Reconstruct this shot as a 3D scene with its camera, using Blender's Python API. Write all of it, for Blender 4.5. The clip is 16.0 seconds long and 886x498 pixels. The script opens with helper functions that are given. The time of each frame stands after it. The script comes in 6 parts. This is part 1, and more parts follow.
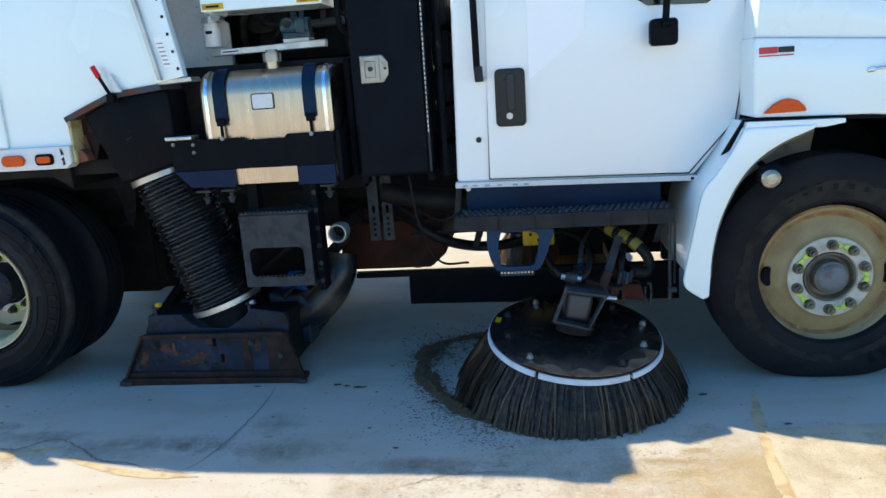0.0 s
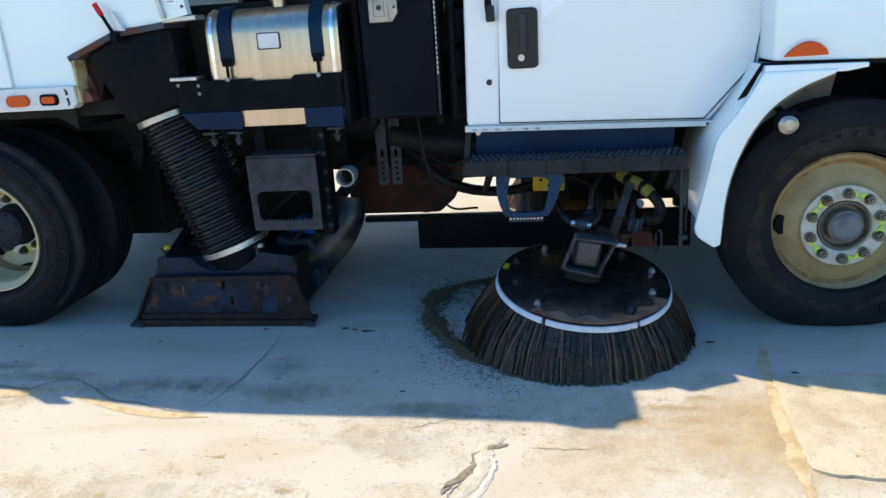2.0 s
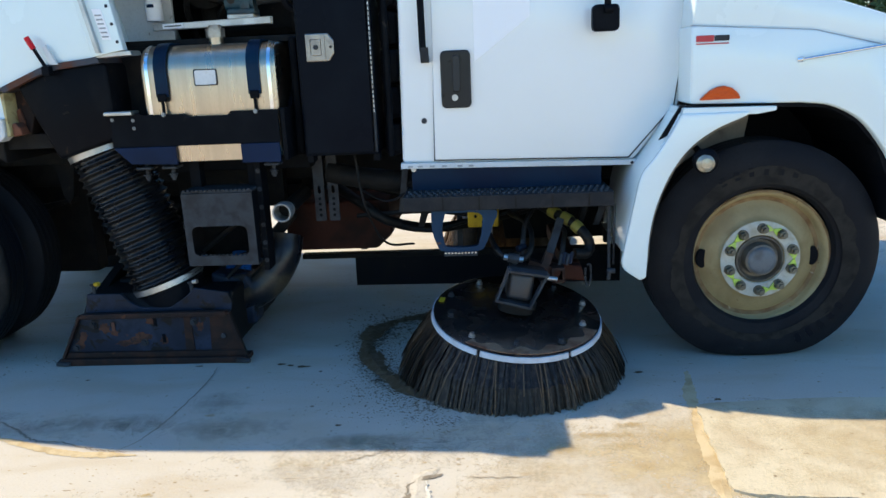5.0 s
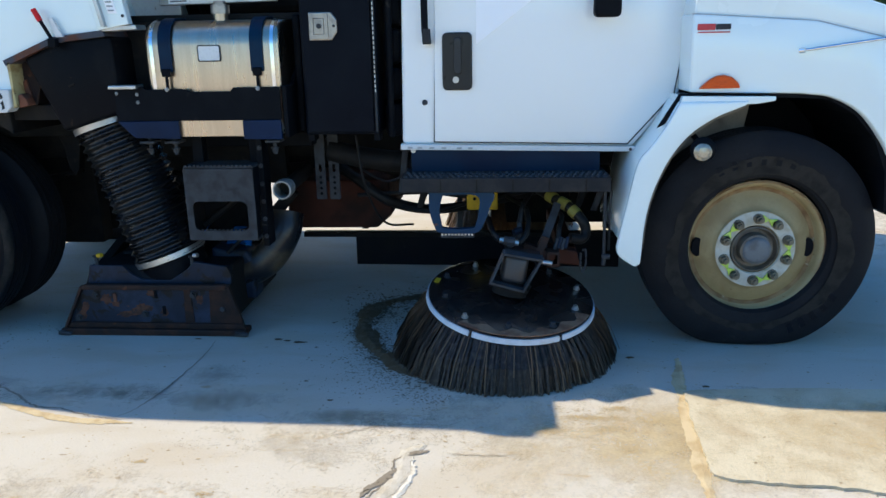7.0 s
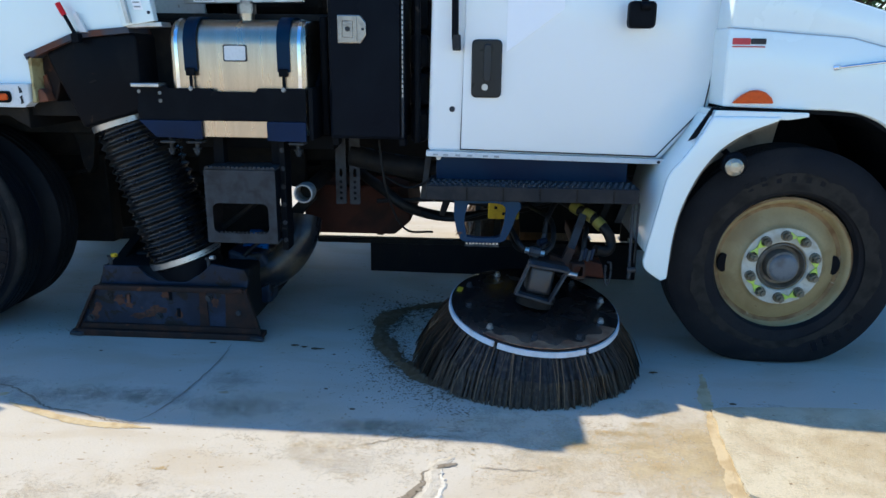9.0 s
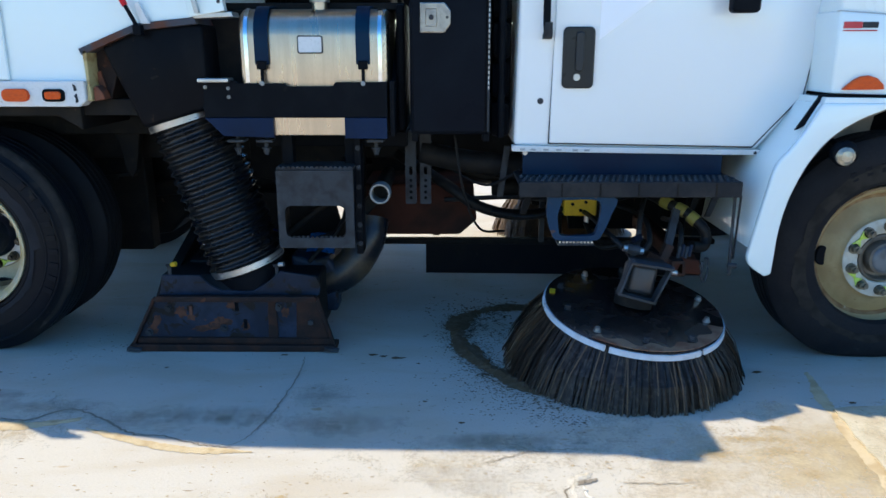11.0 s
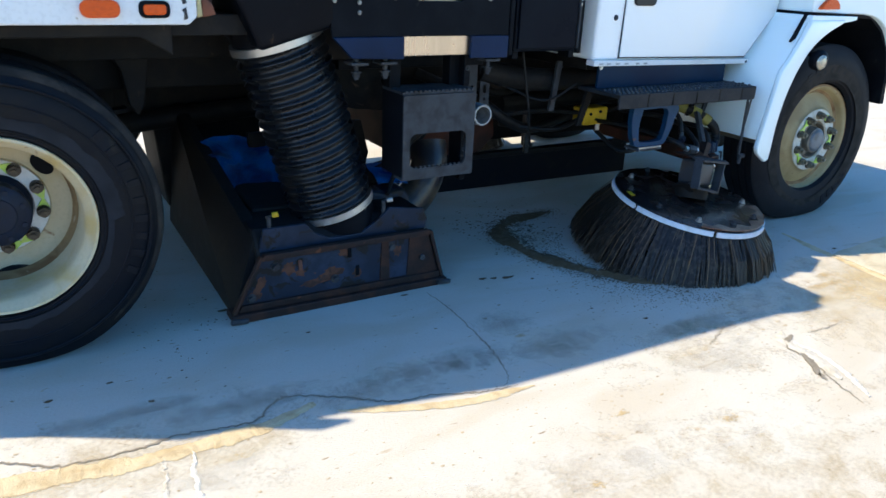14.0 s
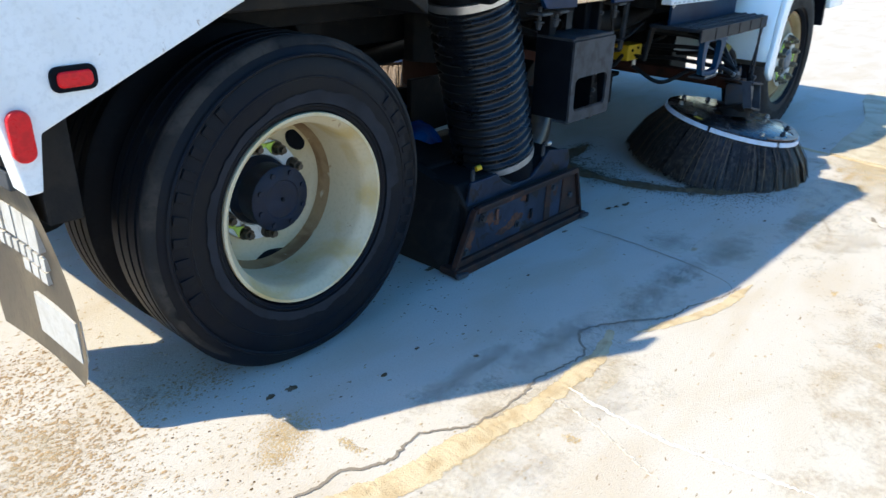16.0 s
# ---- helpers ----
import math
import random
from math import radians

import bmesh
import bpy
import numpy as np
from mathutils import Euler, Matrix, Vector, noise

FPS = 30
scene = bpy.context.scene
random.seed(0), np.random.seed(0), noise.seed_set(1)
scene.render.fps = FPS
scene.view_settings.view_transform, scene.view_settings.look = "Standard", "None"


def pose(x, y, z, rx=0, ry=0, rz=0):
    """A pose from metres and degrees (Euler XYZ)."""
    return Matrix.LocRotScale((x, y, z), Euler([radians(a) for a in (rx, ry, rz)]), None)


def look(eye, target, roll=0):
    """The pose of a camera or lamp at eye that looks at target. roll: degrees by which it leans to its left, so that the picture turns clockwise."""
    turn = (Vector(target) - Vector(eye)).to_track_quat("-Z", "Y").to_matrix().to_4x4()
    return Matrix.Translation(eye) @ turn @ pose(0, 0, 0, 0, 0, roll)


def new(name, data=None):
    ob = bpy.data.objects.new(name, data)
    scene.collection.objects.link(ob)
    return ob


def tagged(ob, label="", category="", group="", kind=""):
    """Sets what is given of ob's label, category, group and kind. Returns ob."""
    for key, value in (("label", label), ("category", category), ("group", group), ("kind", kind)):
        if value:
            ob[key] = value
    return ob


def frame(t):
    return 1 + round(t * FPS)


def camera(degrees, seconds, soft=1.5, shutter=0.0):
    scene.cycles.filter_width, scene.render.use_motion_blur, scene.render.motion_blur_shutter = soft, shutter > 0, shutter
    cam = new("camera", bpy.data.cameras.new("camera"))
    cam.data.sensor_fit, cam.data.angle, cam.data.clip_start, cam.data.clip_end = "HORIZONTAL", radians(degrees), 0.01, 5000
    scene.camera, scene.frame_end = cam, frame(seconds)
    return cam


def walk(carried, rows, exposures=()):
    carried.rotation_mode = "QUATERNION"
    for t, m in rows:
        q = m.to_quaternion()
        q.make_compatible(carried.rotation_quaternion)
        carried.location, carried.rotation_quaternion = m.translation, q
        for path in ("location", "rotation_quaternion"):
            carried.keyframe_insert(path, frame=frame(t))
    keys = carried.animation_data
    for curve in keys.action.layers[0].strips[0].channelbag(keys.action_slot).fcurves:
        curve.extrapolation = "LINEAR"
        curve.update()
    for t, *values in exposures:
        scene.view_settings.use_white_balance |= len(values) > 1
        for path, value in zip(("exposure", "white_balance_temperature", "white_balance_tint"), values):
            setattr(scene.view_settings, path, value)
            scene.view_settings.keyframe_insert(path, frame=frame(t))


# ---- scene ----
cam = camera(62.26, 16.0, soft=1.5, shutter=0.2)
# seconds, eye (x, y, z), yaw, pitch, roll
ROWS = [
    (0.0, 0.075, -0.036, 1.397, 6.08, -13.03, 3.73),
    (0.5, 0.075, -0.027, 1.390, 6.67, -14.01, 3.50),
    (1.0, 0.079, -0.012, 1.391, 8.05, -16.57, 3.70),
    (1.5, 0.077, -0.004, 1.393, 8.05, -17.37, 3.62),
    (2.0, 0.083, -0.008, 1.398, 7.03, -17.39, 3.45),
    (2.5, 0.078, -0.010, 1.393, 6.20, -16.86, 3.01),
    (3.0, 0.076, -0.019, 1.397, 5.08, -14.85, 3.44),
    (3.5, 0.074, -0.030, 1.399, 3.66, -13.42, 3.15),
    (4.0, 0.072, -0.038, 1.390, 1.63, -13.29, 3.19),
    (6.5, 0.184, -0.097, 1.370, 4.37, -16.12, 0.96),
    (7.0, 0.175, -0.095, 1.376, 3.76, -15.62, 1.00),
    (7.5, 0.183, -0.082, 1.374, 3.82, -14.91, 0.16),
    (8.0, 0.134, -0.069, 1.372, 4.17, -14.79, -0.36),
    (10.5, -0.300, -0.037, 1.343, 1.37, -15.39, -0.34),
    (11.0, -0.525, 0.102, 1.333, 0.49, -15.21, 0.06),
    (11.5, -0.826, 0.207, 1.352, -1.69, -15.09, -0.09),
    (12.0, -1.180, 0.335, 1.359, -4.19, -15.52, 0.26),
    (12.5, -1.546, 0.505, 1.351, -7.15, -16.49, -1.63),
    (13.0, -1.929, 0.585, 1.348, -15.52, -18.41, 2.98),
    (13.5, -2.212, 0.562, 1.338, -24.00, -19.90, -0.02),
    (14.0, -2.595, 0.667, 1.324, -30.17, -21.35, -2.29),
    (14.5, -2.915, 0.902, 1.285, -32.10, -21.58, -5.48),
    (15.0, -3.242, 1.199, 1.279, -33.26, -24.01, -3.11),
    (15.5, -3.612, 1.439, 1.310, -40.16, -25.75, -1.39),
    (16.0, -3.957, 1.577, 1.307, -48.55, -24.63, -1.38),
]
walk(cam, [(t, pose(x, y, z, 90 + pitch, roll, yaw)) for t, x, y, z, yaw, pitch, roll in ROWS],
     exposures=[(0.0, 1.0, 6450, 8), (2.5, 1.0, 6450, 8), (4.0, .97, 6600, 8), (6.5, .83, 6250, 8), (8.0, .79, 6000, 8), (11.0, .94, 5950, 8), (12.5, 1.42, 5980, 8), (13.5, 1.28, 5950, 8), (14.5, 1.10, 6050, 8), (15.2, 1.05, 6080, 8), (16.0, 1.14, 5960, 8)])

# ---------------------------------------------------------------- light
SUN_TO = Vector((-0.62, 0.35, 1.0)).normalized()
world = bpy.data.worlds.new("sky")
scene.world = world
world.use_nodes = True
wn = world.node_tree
sky = wn.nodes.new("ShaderNodeTexSky")
sky.sky_type = "NISHITA"
sky.sun_disc = False
sky.sun_elevation = math.asin(SUN_TO.z)
sky.sun_rotation = math.atan2(SUN_TO.x, SUN_TO.y)
sky.altitude = 300
sky.air_density, sky.dust_density, sky.ozone_density = 1.0, 0.6, 1.5
clear = wn.nodes.new("ShaderNodeHueSaturation")
clear.inputs["Saturation"].default_value = 1.36
wn.links.new(sky.outputs["Color"], clear.inputs["Color"])
wn.links.new(clear.outputs["Color"], wn.nodes["Background"].inputs["Color"])
wn.nodes["Background"].inputs["Strength"].default_value = 0.15
sun_data = bpy.data.lights.new("sun", "SUN")
sun_data.energy, sun_data.angle, sun_data.color = 3.55, radians(0.53), (1.0, 0.87, 0.65)
sun = new("sun", sun_data)
sun.matrix_world = look(SUN_TO * 30, (0, 0, 0))


# ---------------------------------------------------------------- materials
def mat(name, base, rough=0.5, metal=0.0, second=None, amount=0.35, scale=6.0, third=None, spots=0.0, spot_scale=18.0,
        bump=0.1, grain=90.0, stretch=(1, 1, 1), coat=0.0, spec=0.5, rough_var=0.12, fine_mix=0.35, specks=None, speck_scale=60.0, speck_cut=0.68):
    """Procedural surface: a base, a broad second tone, small spots of a third, fine grain in colour, gloss and relief."""
    m = bpy.data.materials.new(name)
    m.use_nodes = True
    n, l = m.node_tree.nodes, m.node_tree.links
    b = n["Principled BSDF"]
    geo = n.new("ShaderNodeNewGeometry")
    mp = n.new("ShaderNodeMapping")
    mp.inputs["Scale"].default_value = stretch
    l.new(geo.outputs["Position"], mp.inputs["Vector"])

    def noise_tex(s, detail=5.0, dist=0.0):
        t = n.new("ShaderNodeTexNoise")
        t.inputs["Scale"].default_value, t.inputs["Detail"].default_value = s, detail
        t.inputs["Distortion"].default_value = dist
        l.new(mp.outputs["Vector"], t.inputs["Vector"])
        return t.outputs["Fac"]

    def ramp(fac, lo, hi):
        r = n.new("ShaderNodeMapRange")
        r.inputs["From Min"].default_value, r.inputs["From Max"].default_value = lo, hi
        r.interpolation_type = "SMOOTHSTEP"
        l.new(fac, r.inputs["Value"])
        return r.outputs["Result"]

    def mix(a, c, fac):
        x = n.new("ShaderNodeMix")
        x.data_type = "RGBA"
        if isinstance(a, tuple):
            x.inputs[6].default_value = (*a, 1)
        else:
            l.new(a, x.inputs[6])
        x.inputs[7].default_value = (*c, 1)
        l.new(fac, x.inputs[0])
        return x.outputs[2]

    def times(a, k):
        x = n.new("ShaderNodeMath")
        x.operation = "MULTIPLY"
        l.new(a, x.inputs[0])
        x.inputs[1].default_value = k
        return x.outputs[0]

    second = second or tuple(c * 0.7 for c in base)
    broad = noise_tex(scale, 6.0, 0.4)
    col = mix(base, second, times(ramp(broad, 0.42, 0.68), amount * 2))
    if third:
        sp = noise_tex(spot_scale, 7.0, 0.8)
        col = mix(col, third, ramp(sp, 0.68 - 0.3 * spots, 0.76 - 0.3 * spots))
    fine = noise_tex(grain, 3.0)
    col = mix(col, tuple(c * 0.72 for c in base), times(ramp(fine, 0.45, 0.75), fine_mix))
    if specks:
        col = mix(col, specks, ramp(noise_tex(speck_scale, 4.0, 0.5), speck_cut, speck_cut + 0.05))
    l.new(col, b.inputs["Base Color"])
    rr = n.new("ShaderNodeMapRange")
    rr.inputs["To Min"].default_value, rr.inputs["To Max"].default_value = max(0.03, rough - rough_var), min(1, rough + rough_var)
    l.new(broad, rr.inputs["Value"])
    l.new(rr.outputs["Result"], b.inputs["Roughness"])
    b.inputs["Metallic"].default_value = metal
    b.inputs["Coat Weight"].default_value = coat
    b.inputs["Coat Roughness"].default_value = 0.08
    b.inputs["Specular IOR Level"].default_value = spec
    if bump:
        bp = n.new("ShaderNodeBump")
        bp.inputs["Strength"].default_value, bp.inputs["Distance"].default_value = bump, 0.004
        l.new(fine, bp.inputs["Height"])
        l.new(bp.outputs["Normal"], b.inputs["Normal"])
    return m


WHITE = mat("white_truck_paint", (0.79, 0.89, 0.885), 0.24, second=(0.755, 0.855, 0.85), amount=0.15, scale=2.5, bump=0.0, grain=40, coat=0.9, fine_mix=0.0)
# Copy of the truck's white, lightened to carry the brighter light on the cab.
WHITE_LIT = mat("white_paint_lit", (0.87, 0.905, 0.895), 0.24, second=(0.84, 0.875, 0.865), amount=0.15, scale=2.5, bump=0.0, grain=40, coat=0.9, fine_mix=0.0)
HANDLE = mat("black_handle_plastic", (0.008, 0.010, 0.013), 0.32, second=(0.012, 0.014, 0.017), scale=9, bump=0.02, spec=0.35)
# Handle plastic again, lighter: the highlight on the grip is in the colour.
GRIP = mat("highlit_grip_plastic", (0.015, 0.0175, 0.021), 0.4, second=(0.018, 0.020, 0.024), scale=9, bump=0.02, spec=0.4)
LATCH = mat("stainless_latch", (0.36, 0.335, 0.305), 0.33, 0.85, second=(0.24, 0.225, 0.21), scale=18, amount=0.5, bump=0.03)
BOARDMAT = mat("worn_black_step", (0.016, 0.018, 0.022), 0.55, second=(0.030, 0.030, 0.031), scale=12, amount=0.5, third=(0.06, 0.048, 0.036), spots=0.03, spot_scale=24, bump=0.1, spec=0.15)
WORNRIM = mat("worn_rusty_rim", (0.26, 0.165, 0.105), 0.4, 0.2, second=(0.14, 0.055, 0.03), scale=11, amount=0.6, third=(0.40, 0.36, 0.31), spots=0.12, spot_scale=14, bump=0.15)
SOIL = mat("dry_soil", (0.43, 0.34, 0.22), 0.95, second=(0.33, 0.25, 0.15), scale=9, amount=0.5, bump=0.5, spec=0.15)
MOTOR = mat("scuffed_grey_motor", (0.034, 0.038, 0.044), 0.4, second=(0.05, 0.038, 0.03), scale=14, amount=0.6, third=(0.03, 0.016, 0.011), spots=0.22, spot_scale=12, bump=0.1)
YELLOWED = mat("yellowed_chipped_paint", (0.50, 0.42, 0.20), 0.55, second=(0.30, 0.20, 0.07), scale=18, amount=0.5, third=(0.12, 0.045, 0.02), spots=0.16, spot_scale=22, bump=0.15)
FADED = mat("faded_print_grey", (0.42, 0.43, 0.43), 0.6, bump=0.0)
DISHDIRT = mat("brown_road_film", (0.30, 0.20, 0.10), 0.7, second=(0.18, 0.10, 0.045), scale=12, amount=0.5, third=(0.5, 0.43, 0.3), spots=0.15, spot_scale=16, bump=0.1, spec=0.2)
WHITE_D = mat("dirty_white_paint", (0.72, 0.73, 0.72), 0.4, second=(0.5, 0.47, 0.4), amount=0.12, scale=7, third=(0.22, 0.15, 0.08), spots=0.05, spot_scale=26, bump=0.03)
DECAL = mat("white_vinyl", (0.97, 0.97, 0.97), 0.45, second=(0.95, 0.95, 0.95), amount=0.1, bump=0.0, fine_mix=0.0)
BLACK = mat("black_painted_steel", (0.0050, 0.0062, 0.0088), 0.5, second=(0.0095, 0.011, 0.0135), scale=9, third=(0.0435, 0.0391, 0.0333), spots=-0.03, bump=0.06, spec=0.05)
BLACKGLOSS = mat("glossy_black_paint", (0.004, 0.006, 0.011), 0.3, second=(0.007, 0.010, 0.015), scale=5, bump=0.02, spec=0.05)
# On straps and riser the blue tint stands in for reflected sky.
BLUEBLACK = mat("sky_tinted_black", (0.002, 0.019, 0.046), 0.42, second=(0.005, 0.010, 0.03), scale=6, bump=0.03, spec=0.14)
# Black lip; the blue sky it reflects is put into the base colour.
RACKSKY = mat("sky_blue_tinted_black", (0.0015, 0.015, 0.052), 0.4, second=(0.0015, 0.009, 0.028), scale=6, bump=0.03, spec=0.15)
BLUE = mat("worn_blue_paint", (0.006, 0.034, 0.078), 0.5, second=(0.010, 0.038, 0.080), scale=14, third=(0.12, 0.055, 0.03), spots=0.16, spot_scale=26, bump=0.08, spec=0.2)
HEADMAT = mat("scuffed_blue_black_steel", (0.009, 0.016, 0.031), 0.5, second=(0.020, 0.033, 0.060), scale=7, amount=0.5, third=(0.10, 0.045, 0.025), spots=0.12, spot_scale=9, bump=0.15, spec=0.25, specks=(0.010, 0.009, 0.009), speck_scale=15, speck_cut=0.57)
RUST = mat("rusty_steel", (0.17, 0.055, 0.025), 0.75, second=(0.07, 0.035, 0.025), scale=8, amount=0.5, third=(0.03, 0.025, 0.02), spots=0.08, bump=0.25)
RUSTBROWN = mat("rust_brown_oxide_paint", (0.060, 0.019, 0.011), 0.7, second=(0.022, 0.012, 0.009), scale=5, amount=0.5, bump=0.12, spec=0.15)
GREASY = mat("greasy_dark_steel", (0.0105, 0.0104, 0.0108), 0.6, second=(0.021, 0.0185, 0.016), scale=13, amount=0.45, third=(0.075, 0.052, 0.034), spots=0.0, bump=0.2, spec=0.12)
STEEL = mat("galvanised_steel", (0.55, 0.55, 0.54), 0.38, 0.9, second=(0.4, 0.38, 0.34), scale=12, bump=0.06)
DULL = mat("dull_grey_steel", (0.0435, 0.0479, 0.0536), 0.55, 0.0, second=(0.0261, 0.0261, 0.0275), scale=15, amount=0.5, third=(0.1015, 0.0798, 0.0580), spots=0.0, bump=0.1, spec=0.2)
# Aluminium tinted tan: the ground it reflects is put into its colour.
ALU = mat("brushed_aluminium", (0.58, 0.46, 0.345), 0.30, 1.0, second=(0.50, 0.385, 0.28), amount=0.3, scale=3, bump=0.03, grain=60, stretch=(9, 1, 1))
CHROME = mat("chrome", (0.85, 0.85, 0.86), 0.12, 1.0, second=(0.7, 0.7, 0.7), amount=0.1, bump=0.0, rough_var=0.05)
RUBBER = mat("tyre_rubber", (0.011, 0.0115, 0.014), 0.6, second=(0.0188, 0.0188, 0.0203), scale=5, amount=0.4, third=(0.0290, 0.0275, 0.0261), spots=0.0, spot_scale=12, bump=0.15, spec=0.10)
RUBBER_WET = mat("clean_black_rubber", (0.0062, 0.0078, 0.0115), 0.45, second=(0.0110, 0.0112, 0.0120), scale=7, amount=0.5, third=(0.0190, 0.0178, 0.0160), spots=0.04, spot_scale=12, bump=0.1, spec=0.09)
DUSTY = mat("dust_grey_rubber", (0.030, 0.0265, 0.0225), 0.8, second=(0.016, 0.0145, 0.013), scale=14, amount=0.5, bump=0.15, spec=0.12)
HOSE = mat("black_rubber_hose", (0.008, 0.0088, 0.011), 0.28, second=(0.018, 0.017, 0.016), scale=9, amount=0.4, third=(0.04, 0.034, 0.027), spots=0.0, bump=0.12, spec=0.32)
DUCT = mat("black_rubber_duct", (0.0045, 0.0052, 0.0075), 0.36, second=(0.009, 0.0095, 0.011), scale=7, amount=0.5, third=(0.06, 0.036, 0.02), spots=0.02, spot_scale=16, bump=0.2, grain=30, spec=0.06, rough_var=0.18)
TANRIM = mat("tan_painted_rim", (0.36, 0.28, 0.14), 0.5, second=(0.26, 0.185, 0.085), scale=8, amount=0.4, third=(0.16, 0.09, 0.04), spots=0.02, spot_scale=24, bump=0.06, spec=0.3)
CREAMRIM = mat("cream_painted_rim", (0.54, 0.46, 0.30), 0.45, second=(0.46, 0.33, 0.12), scale=6, amount=0.45, third=(0.22, 0.11, 0.045), spots=0.04, spot_scale=20, bump=0.06, spec=0.3)
HUBGREY = mat("bare_hub_metal", (0.17, 0.15, 0.12), 0.55, 0.1, second=(0.10, 0.085, 0.065), scale=16, amount=0.5, bump=0.15, spec=0.3)
HUBBLUE = mat("greasy_blue_hub", (0.008, 0.014, 0.030), 0.5, second=(0.013, 0.014, 0.018), scale=22, third=(0.05, 0.035, 0.025), spots=0.06, bump=0.2, spec=0.2)
NUT = mat("brown_lug_nut", (0.055, 0.04, 0.026), 0.5, 0.3, second=(0.12, 0.10, 0.07), scale=40, bump=0.1)
LIME = mat("lime_indicator_plastic", (0.55, 0.75, 0.10), 0.5, second=(0.45, 0.5, 0.2), scale=30, bump=0.05)
YELLOW = mat("yellow_paint", (0.62, 0.40, 0.012), 0.5, second=(0.42, 0.25, 0.015), scale=14, third=(0.12, 0.08, 0.03), spots=0.02, bump=0.05, spec=0.3)
ORANGE = mat("orange_lens", (0.66, 0.085, 0.003), 0.3, second=(0.52, 0.055, 0.002), scale=60, stretch=(1, 1, 3), bump=0.15, spec=0.3)
RED = mat("red_lens", (0.62, 0.006, 0.012), 0.3, second=(0.42, 0.004, 0.008), scale=60, bump=0.15, spec=0.3)
DISC = mat("brown_black_broom_plate", (0.0116, 0.0095, 0.0090), 0.25, second=(0.024, 0.015, 0.012), scale=9, third=(0.1015, 0.0435, 0.0261), spots=0.06, spot_scale=11, bump=0.12, spec=0.5, rough_var=0.2)
RIMWHITE = mat("white_broom_ring", (0.62, 0.66, 0.72), 0.45, second=(0.5, 0.5, 0.5), scale=20, bump=0.05)
BRISTLE = mat("brown_steel_bristle", (0.019, 0.014, 0.011), 0.45, 0.0, second=(0.065, 0.046, 0.032), scale=40, amount=0.5, bump=0.0, spec=0.3)
# Lighter copy of the bristle colour for strands shown as sunlit.
BRISTLE_LIT = mat("sunlit_tan_bristle", (0.13, 0.075, 0.032), 0.6, second=(0.07, 0.04, 0.02), scale=40, amount=0.5, bump=0.0)
CONCRETE = mat("weathered_concrete", (0.49, 0.445, 0.375), 0.85, second=(0.445, 0.38, 0.29), scale=2.4, amount=0.4, third=(0.37, 0.275, 0.165), spots=0.0, spot_scale=8, bump=0.5, grain=150, stretch=(0.7, 1.6, 1), spec=0.25, specks=(0.24, 0.18, 0.11), speck_scale=38, speck_cut=0.68)
SLAB = mat("older_concrete_slab", (0.52, 0.455, 0.33), 0.88, second=(0.40, 0.32, 0.21), scale=4, amount=0.45, third=(0.30, 0.21, 0.12), spots=0.02, spot_scale=14, bump=0.8, grain=150, spec=0.2, specks=(0.20, 0.14, 0.08), speck_scale=50, speck_cut=0.68)
CRACK = mat("dirt_in_crack", (0.21, 0.175, 0.13), 0.95, second=(0.21, 0.17, 0.12), scale=25, amount=0.5, bump=0.5)
SAND = mat("tan_sand", (0.54, 0.43, 0.265), 0.95, second=(0.42, 0.31, 0.17), scale=14, amount=0.5, third=(0.22, 0.145, 0.075), spots=0.05, spot_scale=60, bump=0.9, grain=220, spec=0.15)
DEBRIS = mat("damp_dirt", (0.105, 0.066, 0.032), 0.92, second=(0.14, 0.10, 0.062), scale=25, amount=0.5, bump=0.8, grain=200, spec=0.2)
# Muddy tan rubber, lightened in colour for light shining through the flap.
FLAP = mat("muddy_backlit_rubber", (0.21, 0.175, 0.13), 0.7, second=(0.32, 0.26, 0.18), scale=6, amount=0.5, stretch=(1, 1, 0.5), bump=0.15, spec=0.2)
MARK = mat("faded_white_lettering", (0.46, 0.44, 0.40), 0.7, second=(0.4, 0.37, 0.32), scale=25, amount=0.4, bump=0.1)
GLASS = mat("dark_cab_glass", (0.01, 0.012, 0.015), 0.06, bump=0.0, spec=0.7)
TEAL = mat("blue_pump_paint", (0.02, 0.085, 0.13), 0.4, second=(0.02, 0.05, 0.08), scale=22, amount=0.5, bump=0.1)
HYD = mat("hydraulic_hose_rubber", (0.0087, 0.0087, 0.0094), 0.5, second=(0.0232, 0.0203, 0.0174), scale=20, amount=0.4, bump=0.1, spec=0.2)
REDMARK = mat("red_vinyl", (0.55, 0.04, 0.05), 0.4, bump=0.0)


# ---------------------------------------------------------------- builders
ORIGIN = {}
PLACE = [Matrix.Identity(4)]


def sized(k, centre=(0.1, -0.04, 1.385)):
    """Scales a group of parts about a point."""
    c = Vector(centre)
    return Matrix.Translation(c) @ Matrix.Scale(k, 4) @ Matrix.Translation(-c)


def thing(name, at, label, category, group="", kind=""):
    ob = new(name)
    ob.location = at
    ORIGIN[ob] = Vector(at)
    return tagged(ob, label, category, group, kind)


def part(name, bm, material, parent=None, label="", smooth=None):
    """One mesh, built in world places, under a thing or a part; its origin is its middle."""
    bm.transform(PLACE[-1])
    vs = [v.co for v in bm.verts]
    lo = Vector([min(c[i] for c in vs) for i in range(3)])
    hi = Vector([max(c[i] for c in vs) for i in range(3)])
    mid = (lo + hi) / 2
    bmesh.ops.translate(bm, verts=bm.verts, vec=-mid)
    me = bpy.data.meshes.new(name)
    bm.to_mesh(me)
    bm.free()
    me.materials.append(material)
    if smooth:
        me.shade_smooth()
        me.set_sharp_from_angle(angle=radians(smooth))
    ob = new(name, me)
